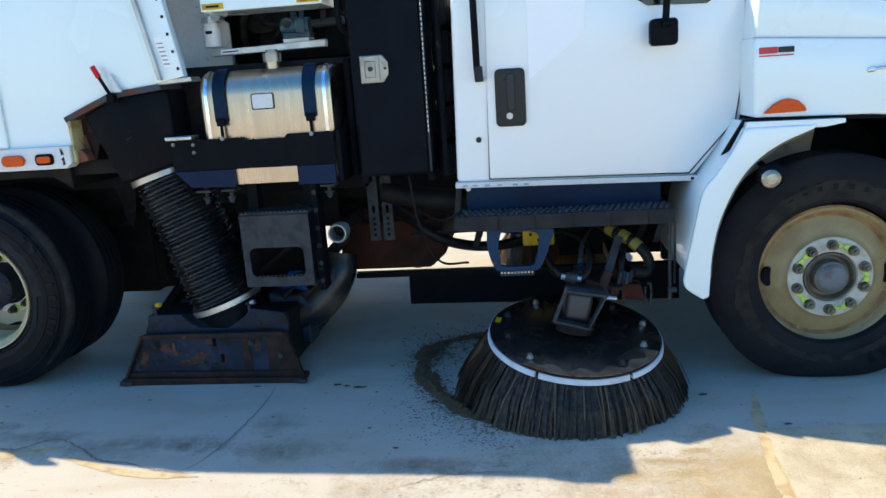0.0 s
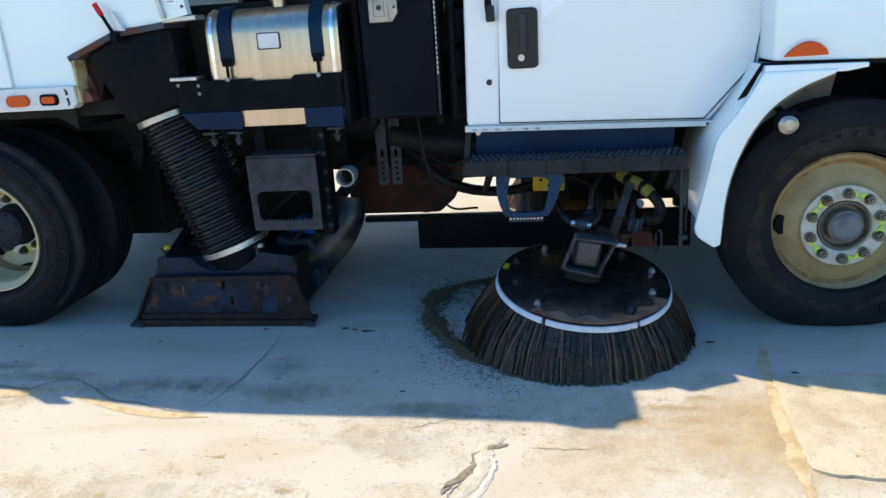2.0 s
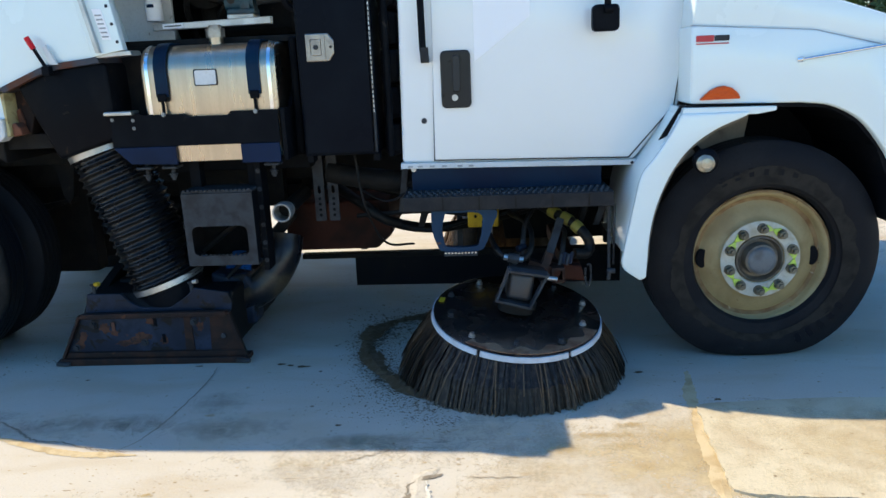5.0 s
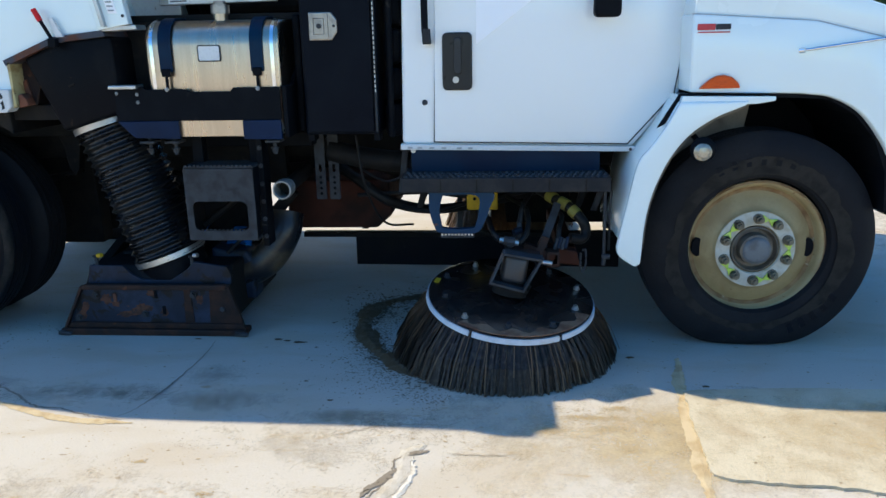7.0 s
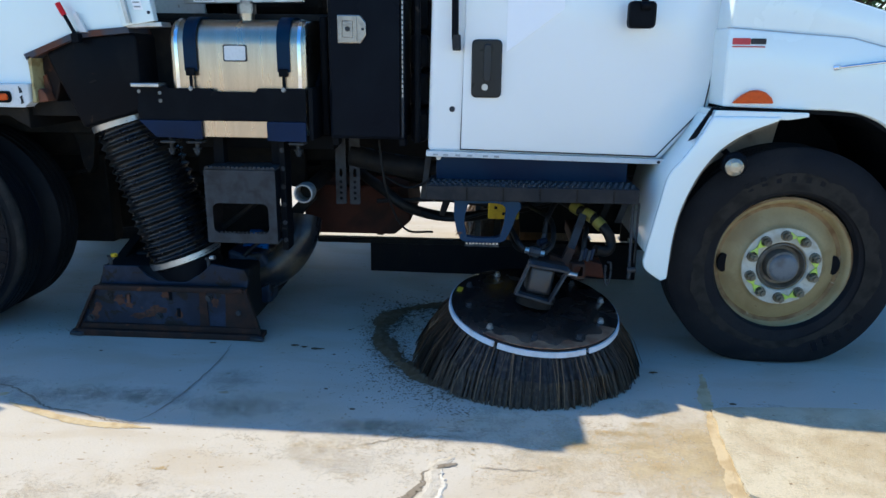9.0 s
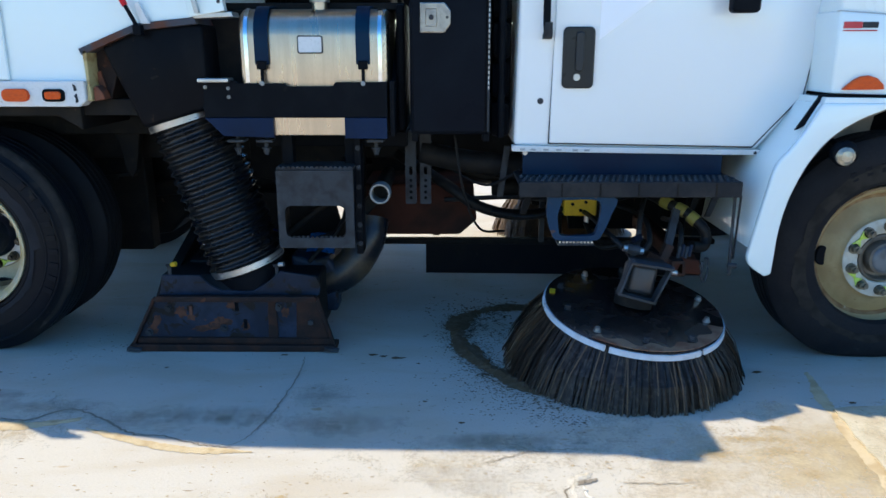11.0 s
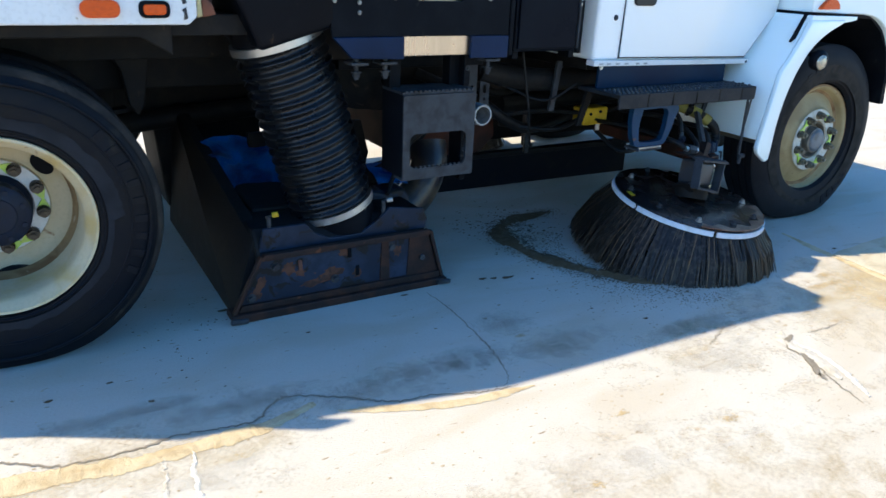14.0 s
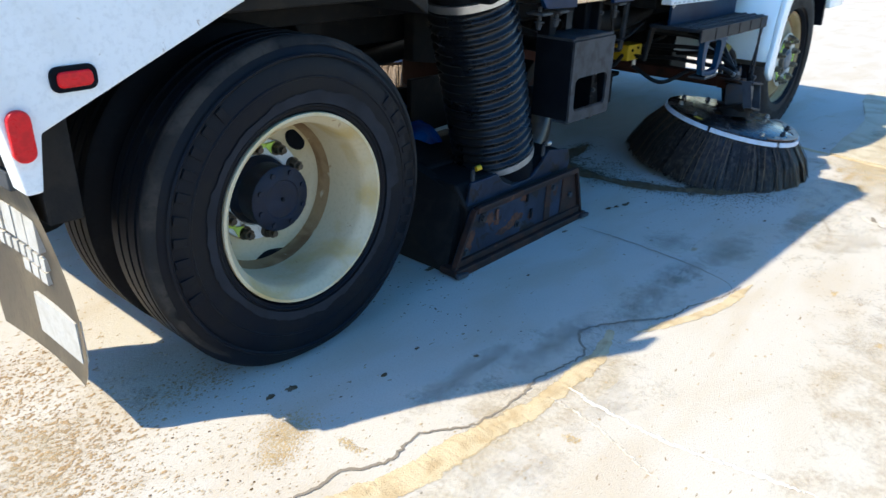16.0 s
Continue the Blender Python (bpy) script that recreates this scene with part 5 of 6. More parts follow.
# cab
PLACE.append(sized(1.0125))
CABY = 3.262
cab = part("cab", join(slab([(-0.242, 0.935), (0.80, 0.915), (0.985, 1.14), (1.005, 1.19), (1.01, 1.70), (0.75, 1.97), (0.50, 2.22), (0.28, 2.315), (0.09, 2.30), (-0.09, 2.25), (-0.18, 2.11), (-0.215, 1.95), (-0.225, 1.75)], CABY, 5.58, 0.02, 3)), WHITE_LIT, truck, "white truck cab", 30)
part("sill_trim", slab([(-0.248, 0.912), (0.835, 0.895), (0.85, 0.905), (0.848, 0.918), (-0.248, 0.937)], 3.245, 3.30, 0.003), WHITE_D, cab, "dirty sill under the door")
door = part("cab_door", slab([(-0.091, 0.948), (0.775, 0.932), (0.965, 1.15), (0.985, 1.30), (0.995, 1.63), (0.90, 1.74), (0.45, 2.05), (-0.02, 2.05), (-0.08, 1.72)], 3.247, CABY + 0.002, 0.006, 3), WHITE_LIT, cab, "white cab door", 30)
part("door_seal", framed([(-0.096, 0.943), (0.778, 0.926), (0.971, 1.148), (0.99, 1.30), (1.0, 1.632), (0.90, 1.75), (0.45, 2.06), (-0.066, 2.06)],
                         [(-0.090, 0.949), (0.774, 0.933), (0.964, 1.151), (0.984, 1.30), (0.994, 1.629), (0.90, 1.739), (0.45, 2.049), (-0.060, 2.049)], 3.255, 3.2605), DULL, cab, "thin dark door seam")
part("window_pane", slab([(0.56, 1.665), (0.60, 1.64), (0.84, 1.632), (0.885, 1.66), (0.90, 1.70), (0.42, 2.0), (0.02, 2.0), (0.0, 1.85), (0.50, 1.80)], 3.241, 3.248, 0.002), GLASS, door, "dark side window")
hb = part("handle_recess", slab(rounded(-0.050, 0.082, 1.176, 1.424, 0.022, 4), 3.233, 3.248, 0.006), HANDLE, door, "black recessed door handle")
part("handle_grip", slab(rounded(0.002, 0.036, 1.245, 1.405, 0.014, 4), 3.222, 3.234, 0.005), GRIP, hb)
part("door_lock", rod((0.010, 3.222, 1.222), (0.010, 3.234, 1.222), 0.014, 16), STEEL, hb, "steel lock cylinder")
part("door_bolt", bolt(-0.133, 3.262, 1.123, 0.009, 0.008), DULL, cab)
part("door_decal", slab([(0.100, 1.372), (0.342, 1.552), (0.345, 1.78), (0.100, 1.78)], 3.2440, 3.2468, 0), DECAL, door, "plain bright white decal")
rail = part("grab_rail", rod((-0.122, 3.215, 1.425), (-0.126, 3.215, 1.9), 0.015, 14), BLACK, cab, "black grab rail")
part("rail_foot", join(rod((-0.115, 3.215, 1.385), (-0.117, 3.215, 1.44), 0.019, 14), box(-0.133, -0.098, 3.215, 3.262, 1.375, 1.40)), DULL, rail)
mirror = part("mirror_foot", slab(rounded(0.594, 0.706, 1.472, 1.580, 0.02, 4), 3.13, 3.19, 0.012, 3), BLACK, cab, "black mirror foot")
part("mirror_arm", join(rod((0.655, 3.14, 1.56), (0.665, 3.10, 1.9), 0.014), rod((0.65, 3.165, 1.52), (0.65, 3.262, 1.52), 0.02), rod((0.64, 3.128, 1.56), (0.675, 3.128, 1.56), 0.018)), BLACK, mirror)
part("pillar_gap", slab([(0.985, 1.20), (1.02, 1.20), (1.034, 1.72), (1.012, 1.72)], 3.258, 3.40, 0.002), BLACK, cab, "dark gap between cab and hood")
for i, x in enumerate((-0.215, -0.17, -0.115, -0.06, 0.01, 0.06)):
    part("sill_bar", box(x, x + 0.022, 3.2425, 3.2452, 0.917 - 0.0163 * (x + 0.2), 0.925 - 0.0163 * (x + 0.2), 0), FADED, cab)
part("sill_rivet", bolt(0.79, 3.245, 0.906, 0.005, 0.004), DULL, cab)
part("cab_floor", box(-0.2, 1.0, 3.35, 5.5, 0.88, 0.94), GREASY, cab)

# hood and wheel arch
PLACE.append(sized(0.968))
HOOD = [(1.025, 1.155), (1.30, 1.148)] + [(p.x, p.z) for p in smooth_path([(1.50, 0, 1.143), (1.625, 0, 1.125), (1.75, 0, 1.06), (1.85, 0, 0.945), (1.91, 0, 0.84), (1.94, 0, 0.74)], 4)] + [(2.25, 0.74), (2.36, 0.9), (2.36, 1.2), (2.28, 1.28), (1.80, 1.375), (1.53, 1.444), (1.018, 1.481)]
hood = part("hood", slab(HOOD, 3.20, 5.80, 0.012, 3), WHITE, truck, "white hood with rounded front fender", 30)
part("hood_top", slab([(1.026, 1.475), (1.53, 1.438), (1.80, 1.37), (2.26, 1.27), (2.24, 1.33), (2.05, 1.413), (1.85, 1.486), (1.65, 1.553), (1.45, 1.611), (1.04, 1.70)], 3.212, 5.78, 0.012, 3), WHITE, hood, "upper hood", 30)
part("hood_crease", slab([(1.018, 1.478), (1.53, 1.441), (1.80, 1.373), (2.2, 1.285), (2.2, 1.289), (1.80, 1.377), (1.53, 1.445), (1.018, 1.482)], 3.204, 3.228, 0.001), FADED, hood)
part("turn_marker", slab([(1.060, 1.170)] + [(1.075, 1.186), (1.10, 1.208), (1.13, 1.224), (1.16, 1.228), (1.195, 1.218), (1.222, 1.195), (1.232, 1.172)], 3.178, 3.202, 0.006), ORANGE, hood, "half-moon orange marker lamp")
mk = part("model_badge", slab(rounded(1.038, 1.112, 1.412, 1.438, 0.003, 2), 3.1955, 3.2005, 0.001), REDMARK, hood, "red and dark badge bars")
part("badge_bar", slab(rounded(1.114, 1.176, 1.414, 1.437, 0.003, 2), 3.1955, 3.2005, 0.001), DULL, mk)
part("badge_shade", box(1.040, 1.174, 3.1955, 3.2005, 1.401, 1.406, 0), REDMARK, mk)
part("hood_latch_rod", join(rod((1.485, 3.185, 1.325), (1.86, 3.18, 1.375), 0.0065), rod((1.485, 3.185, 1.325), (1.47, 3.2, 1.322), 0.012)), CHROME, hood, "thin bright hood latch rod")
part("arch_liner", join(slab([(1.06, 1.14), (1.62, 1.118), (1.74, 1.05), (1.84, 0.94), (1.90, 0.80), (1.92, 0.62), (1.96, 0.62), (1.93, 0.82), (1.86, 0.97), (1.76, 1.08), (1.62, 1.145), (1.06, 1.15)], 3.23, 3.95, 0.003), box(1.0, 1.96, 3.90, 3.95, 0.5, 1.14)), BLACK, hood, "black inner wheel arch")
part("bumper", box(2.25, 2.42, 3.75, 5.25, 0.45, 0.75, 0.04, 3), BLACK, truck, "dark front bumper")
FL_OUT = [(0.982, 1.118), (0.93, 1.02), (0.872, 0.932), (0.818, 0.86), (0.79, 0.74), (0.762, 0.60), (0.742, 0.50), (0.738, 0.46), (0.755, 0.425), (0.82, 0.378)]
FL_IN = [(0.848, 0.39), (0.852, 0.46), (0.858, 0.57), (0.876, 0.68), (0.906, 0.776), (0.955, 0.88), (1.027, 0.974), (1.125, 1.045), (1.255, 1.10)]
def eased(pts, n=4):
    return [(p.x, p.z) for p in smooth_path([(a, 0, b) for a, b in pts], n)]


fend = part("splash_fender", slab(eased(FL_OUT) + eased(FL_IN) + [(1.268, 1.118)], 3.155, 3.185, 0.008, 3), WHITE, truck, "white curved splash fender behind the front wheel", 30)
part("fender_wall", slab([(0.98, 1.118), (0.93, 1.02), (0.872, 0.932), (0.818, 0.86), (0.79, 0.74), (0.762, 0.60), (0.748, 0.50), (0.765, 0.50), (0.778, 0.60), (0.806, 0.74), (0.834, 0.85), (0.89, 0.925), (0.95, 1.015), (1.0, 1.11)], 3.186, 3.80, 0.004), WHITE, fend, "white inner wall of the fender", 30)
part("fender_top", slab([(0.98, 1.105), (1.30, 1.105), (1.38, 1.118), (1.38, 1.136), (0.99, 1.142)], 3.165, 3.9, 0.004), WHITE, fend)
part("fender_liner", slab([(p[0] + 0.012, p[1] - 0.01) for p in FL_IN[1:]] + [(1.262, 1.118), (1.11, 1.07), (1.0, 1.0), (0.92, 0.89), (0.87, 0.78), (0.84, 0.6)], 3.19, 3.78, 0.004), LINER, fend, "dusty grey liner inside the fender")
# Flat black strip painted in place of the recess's shade.
part("fender_recess", slab([(0.895, 1.003), (0.939, 1.025), (1.102, 1.144), (0.984, 1.151)], 3.200, 3.216, 0.003), BLACK, fend, "flat dark strip for the shaded recess beside the fender")
part("well_wall", slab([(1.374, 1.105), (1.344, 0.930), (1.139, 0.920), (1.048, 0.803), (1.02, 0.82), (1.10, 1.0), (1.29, 1.105)], 3.46, 3.475, 0.003), LINER, fend, "dusty tan liner inside the wheel well")
lamp = part("fender_lamp", lathe([(0.0, 3.115), (0.03, 3.117), (0.05, 3.125), (0.056, 3.14), (0.05, 3.17), (0.0, 3.18)], (1.085, 0, 0.915), "y", 26), BLACK, truck, "round clear lamp in a black housing", 50)
part("lamp_lens", lathe([(0.0, 3.106), (0.022, 3.109), (0.038, 3.118), (0.041, 3.124), (0.0, 3.124)], (1.080, 0, 0.908), "y", 22), LAMPLENS, lamp, "ribbed bright lens")
for i in range(4):
    part("lens_rib", rod((1.057, 3.110, 0.925 - 0.011 * i), (1.103, 3.110, 0.918 - 0.011 * i), 0.0018, 6), LAMPLENS, lamp)
part("lamp_bracket", rod((1.085, 3.17, 0.93), (1.06, 3.3, 0.98), 0.014), BLACK, lamp)

# running board
PLACE.append(Matrix.Identity(4))
board = part("running_board", join(box(-0.235, 0.69, 3.11, 3.40, 0.785, 0.803, 0.003), box(-0.235, 0.69, 3.108, 3.122, 0.738, 0.803, 0.004)), BOARDMAT, truck, "dark grip-top running board")
part("riser_panel", slab([(-0.205, 0.80), (0.665, 0.80), (0.665, 0.915), (-0.205, 0.93)], 3.30, 3.315, 0.003), BLUEBLACK, board, "black riser panel tinted blue like reflected sky")
for i in range(34):
    for j in range(3):
        part("grip_stud", lathe([(0.0, 0.812), (0.006, 0.811), (0.009, 0.803)], (-0.215 + 0.0266 * i + 0.013 * (j % 2), 3.135 + 0.05 * j, 0), "z", 7), DULL, board)
for i in range(5):
    part("board_seam", box(-0.06 + 0.16 * i, -0.054 + 0.16 * i, 3.105, 3.109, 0.74, 0.80, 0), GREASY, board)
part("riser_bolt", bolt(-0.195, 3.30, 0.90, 0.008, 0.008), STEEL, board)
for x in (-0.15, 0.62):
    part("board_bracket", slab([(x, 0.785), (x + 0.05, 0.785), (x - 0.02, 0.60), (x - 0.05, 0.60)], 3.42, 3.44, 0.004), GREASY, board)
part("hanging_rod", join(rod((0.67, 3.13, 0.74), (0.675, 3.13, 0.44), 0.007), rod((0.695, 3.13, 0.74), (0.70, 3.16, 0.46), 0.005), rod((0.665, 3.12, 0.44), (0.70, 3.12, 0.44), 0.012), rod((0.672, 3.12, 0.40), (0.675, 3.12, 0.44), 0.009)), DULL, board, "thin hanging rods with clips")
hoop_out = [(-0.112, 0.742), (0.163, 0.738), (0.160, 0.66), (0.128, 0.578), (0.092, 0.546), (-0.056, 0.546), (-0.090, 0.575), (-0.112, 0.655)]
hoop_in = [(-0.050, 0.722), (0.100, 0.719), (0.112, 0.655), (0.100, 0.596), (0.078, 0.568), (-0.042, 0.568), (-0.060, 0.596), (-0.066, 0.655)]
loop = part("stirrup_step", framed(eased(hoop_out + hoop_out[:1])[:-1], eased(hoop_in + hoop_in[:1])[:-1], 3.135, 3.165), BLUE, truck, "blue painted stirrup step with rusty edges", 30)
part("stirrup_tread", box(-0.062, 0.09, 3.125, 3.22, 0.526, 0.538, 0.002), DULL, loop)
for i in range(10):
    part("tread_tooth", box(-0.058 + 0.015 * i, -0.05 + 0.015 * i, 3.124, 3.13, 0.538, 0.545, 0), STEEL, loop)
yb = part("valve_block", box(0.04, 0.20, 3.64, 3.74, 0.54, 0.632, 0.008), YELLOW, truck, "yellow hydraulic valve block")
for x, z in ((0.08, 0.60), (0.145, 0.61), (0.12, 0.57)):
    part("block_port", rod((x, 3.632, z), (x, 3.641, z), 0.008, 10), BLACK, yb)
part("block_nipple", rod((0.155, 3.66, 0.50), (0.155, 3.66, 0.545), 0.012, 10), STEEL, yb)
for i, pts in enumerate((((0.04, 3.70, 0.60), (-0.2, 3.72, 0.62), (-0.55, 3.75, 0.60)), ((0.04, 3.68, 0.57), (-0.15, 3.66, 0.53), (-0.4, 3.8, 0.55)), ((0.2, 3.68, 0.6), (0.4, 3.6, 0.66), (0.6, 3.7, 0.70)),
                         ((0.15, 3.66, 0.5), (0.2, 3.5, 0.42), (0.35, 3.4, 0.48)), ((-0.2, 3.45, 0.80), (-0.35, 3.5, 0.72), (-0.52, 3.6, 0.78)), ((-0.5, 3.5, 0.95), (-0.46, 3.48, 0.7), (-0.38, 3.55, 0.5), (-0.25, 3.7, 0.45)))):
    part("hydraulic_line", tube(pts, 0.012 if i < 4 else 0.006), HYD, truck)
jacket = part("jacketed_hose", tube(((0.30, 3.62, 0.70), (0.39, 3.45, 0.69), (0.453, 3.35, 0.665), (0.521, 3.30, 0.637), (0.584, 3.25, 0.582), (0.605, 3.24, 0.530), (0.585, 3.22, 0.497), (0.53, 3.20, 0.505)), 0.024, 14), HYD, truck, "thick jacketed hose with faded yellow sleeves", 40)
for p, q in (((0.440, 3.37, 0.672), (0.468, 3.338, 0.660)), ((0.488, 3.322, 0.652), (0.524, 3.298, 0.635)), ((0.540, 3.287, 0.622), (0.566, 3.265, 0.600))):
    part("hose_sleeve", rod(p, q, 0.0285, 14), OLIVE, jacket, "faded yellow hose sleeve", 40)



# wheels
def tyre_bm(cx, cz, y0, y1, r, ri):
    """A tyre whose outer face is at y0; the foot is pressed flat."""
    w = y1 - y0
    prof = [(ri, y0 + 0.035), (ri + 0.012, y0 + 0.012), (ri + 0.05, y0 + 0.004), (ri + 0.10, y0), (r - 0.07, y0 + 0.004), (r - 0.035, y0 + 0.018), (r - 0.014, y0 + 0.030), (r - 0.006, y0 + 0.034)]
    n = 4
    for i in range(n):
        a = y0 + 0.04 + (w - 0.08) * i / n
        b = y0 + 0.04 + (w - 0.08) * (i + 1) / n
        prof += [(r, a), (r, b - 0.012), (r - 0.012, b - 0.010), (r - 0.012, b - 0.002)]
    prof += [(r - 0.006, y1 - 0.034), (r - 0.035, y1 - 0.018), (r - 0.09, y1), (ri + 0.05, y1 - 0.004), (ri, y1 - 0.035)]
    bm = lathe(prof, (cx, 0, cz), "y", 96)
    low = 0.5 * (cz - r + math.sqrt((cz - r) ** 2 + 0.0016))
    for v in bm.verts:
        z = v.co.z
        if z < 0.3:
            v.co.z = max(0.0, 0.5 * (z + math.sqrt(z * z + 0.0016)) - low * min(1.0, 1.15 - z / 0.3))
        if z < 0.06 and v.co.y < y0 + 0.05:
            v.co.y -= 0.006 * min(1.0, (0.06 - z) / 0.06)
    return bm


def sidewall_marks(cx, cz, y, r0, r1, a0, count, step, seed, parent):
    """Raised unreadable blocks where the moulded lettering stands."""
    rnd = random.Random(seed)
    for i in range(count):
        a = radians(a0 - step * i)
        h = (r1 - r0)
        bm = slab([(-h * 0.32, r0), (h * 0.32 * rnd.uniform(0.6, 1), r0), (h * 0.32, r1), (-h * 0.3, r1)], y - 0.0025, y + 0.003, 0.001)
        part("moulded_mark", moved(bm, Matrix.Translation((cx, 0, cz)) @ Matrix.Rotation(a - math.pi / 2, 4, "Y").inverted()), RUBBER_WET, parent)


def dust_band(cx, cz, y, r0, r1, seed):
    """Dry dust on the sidewall with a ragged outer edge."""
    rnd = random.Random(seed)
    bm = bmesh.new()
    n = 160
    a_, b_ = [], []
    k = 1.0
    for i in range(n):
        a = 2 * math.pi * i / n
        k = max(0.35, min(1.0, k + rnd.uniform(-0.09, 0.09)))
        rr = r0 + (r1 - r0) * k
        a_.append(bm.verts.new((cx + r0 * math.cos(a), y + 0.012 * (1 if r0 < 0.31 else 0), cz + r0 * math.sin(a))))
        b_.append(bm.verts.new((cx + rr * math.cos(a), y - 0.0012, cz + rr * math.sin(a))))
    for i in range(n):
        bm.faces.new((a_[i], a_[(i + 1) % n], b_[(i + 1) % n], b_[i]))
    bmesh.ops.recalc_face_normals(bm, faces=bm.faces)
    return bm


def lugs(wheel, cx, cz, y, r, count, a0, nut=NUT):
    first = part("lug_nut", join(rod((cx + r * math.cos(a0), y, cz + r * math.sin(a0)), (cx + r * math.cos(a0), y - 0.012, cz + r * math.sin(a0)), 0.023, 18),
                                 rod((cx + r * math.cos(a0), y - 0.012, cz + r * math.sin(a0)), (cx + r * math.cos(a0), y - 0.036, cz + r * math.sin(a0)), 0.0185, 6),
                                 rod((cx + r * math.cos(a0), y - 0.036, cz + r * math.sin(a0)), (cx + r * math.cos(a0), y - 0.05, cz + r * math.sin(a0)), 0.010, 10)), nut, wheel)
    for i in range(1, count):
        a = a0 + 2 * math.pi * i / count
        repeat(first, (r * (math.cos(a) - math.cos(a0)), 0, r * (math.sin(a) - math.sin(a0))), wheel)
    for i in range(count):
        a = a0 + 2 * math.pi * i / count
        d = 1 if i % 2 else -1
        pts = []
        for t, k in ((0.10 * d, 0.020), (0.36 * d, 0.004), (0.10 * d, -0.020)):
            pts.append((cx + (r + k) * math.cos(a + t), cz + (r + k) * math.sin(a + t)))
        part("nut_indicator", slab(pts, y - 0.012, y - 0.006, 0.001), LIME, wheel)


def front_wheel(cx, cz, y0, side=1):
    """Convex steel wheel; y0 is the outer face of the tyre."""
    rim = part("front_wheel", join(lathe([(0.305, y0 + 0.012), (0.312, y0 + 0.006), (0.305, y0), (0.293, y0 + 0.004), (0.285, y0 + 0.022), (0.278, y0 + 0.045), (0.268, y0 + 0.052), (0.255, y0 + 0.048), (0.235, y0 + 0.030), (0.20, y0 + 0.012), (0.182, y0 + 0.004), (0.178, y0 - 0.006), (0.115, y0 - 0.006), (0.108, y0 + 0.0), (0.105, y0 + 0.05)], (cx, 0, cz), "y", 72),
                                  lathe([(0.30, y0 + 0.02), (0.285, y0 + 0.08), (0.285, y0 + 0.23)], (cx, 0, cz), "y", 48)), TANRIM, truck, "tan painted steel front wheel with chalky lug ring", 50)
    part("lug_ring", lathe([(0.176, y0 - 0.004), (0.174, y0 - 0.010), (0.114, y0 - 0.010), (0.11, y0 - 0.002)], (cx, 0, cz), "y", 56), LUGRING, rim, "pale chalky lug ring", 50)
    part("hub", lathe([(0.108, y0 + 0.045), (0.105, y0 - 0.004), (0.098, y0 - 0.008), (0.088, y0 + 0.02), (0.075, y0 + 0.02), (0.070, y0 - 0.025), (0.055, y0 - 0.032), (0.05, y0 - 0.028), (0.0, y0 - 0.026)], (cx, 0, cz), "y", 40), HUBGREY, rim, "bare grey hub cap", 50)
    lugs(rim, cx, cz, y0 - 0.008, 0.143, 10, radians(90), PALENUT)
    part("rim_edge", lathe([(0.300, y0 + 0.003), (0.304, y0 - 0.0015), (0.3125, y0 + 0.0035), (0.313, y0 + 0.010)], (cx, 0, cz), "y", 72), DISHDIRT, rim, "brown dirty rim edge", 50)
    for a in (180, 0):
        x, z = cx + 0.245 * math.cos(radians(a)), cz + 0.245 * math.sin(radians(a))
        part("hand_hole", slab([(x + 0.026 * math.cos(t), z + 0.044 * math.sin(t)) for t in [i * math.pi / 8 for i in range(16)]], y0 + 0.030, y0 + 0.055, 0.002), BLACK, rim, "dark hand hole")
    ty = part("tyre", tyre_bm(cx + 0.008, cz + 0.018, y0 - 0.035, y0 + 0.235, 0.513, 0.302), RUBBER, rim, "dusty black tyre", 40)
    part("dust_band", dust_band(cx, cz, y0 - 0.0355, 0.345, 0.425, 4), DUSTY, rim, "dry dust with a ragged edge")
    sidewall_marks(cx, cz, y0 - 0.034, 0.385, 0.425, 118, 6, 9, 2, rim)
    sidewall_marks(cx, cz, y0 - 0.034, 0.385, 0.43, -32, 5, 8, 6, rim)
    part("hub_cap", lathe([(0.062, y0 - 0.030), (0.058, y0 - 0.036), (0.045, y0 - 0.039), (0.0, y0 - 0.040)], (cx, 0, cz), "y", 32), HUBCAP, rim, "blue-grey hub cap", 50)
    part("rim_groove", lathe([(0.279, y0 + 0.0435), (0.2725, y0 + 0.0485), (0.266, y0 + 0.0510), (0.260, y0 + 0.0490)], (cx, 0, cz), "y", 64), DISHDIRT, rim, "dark brown groove inside the rim", 50)
    return rim


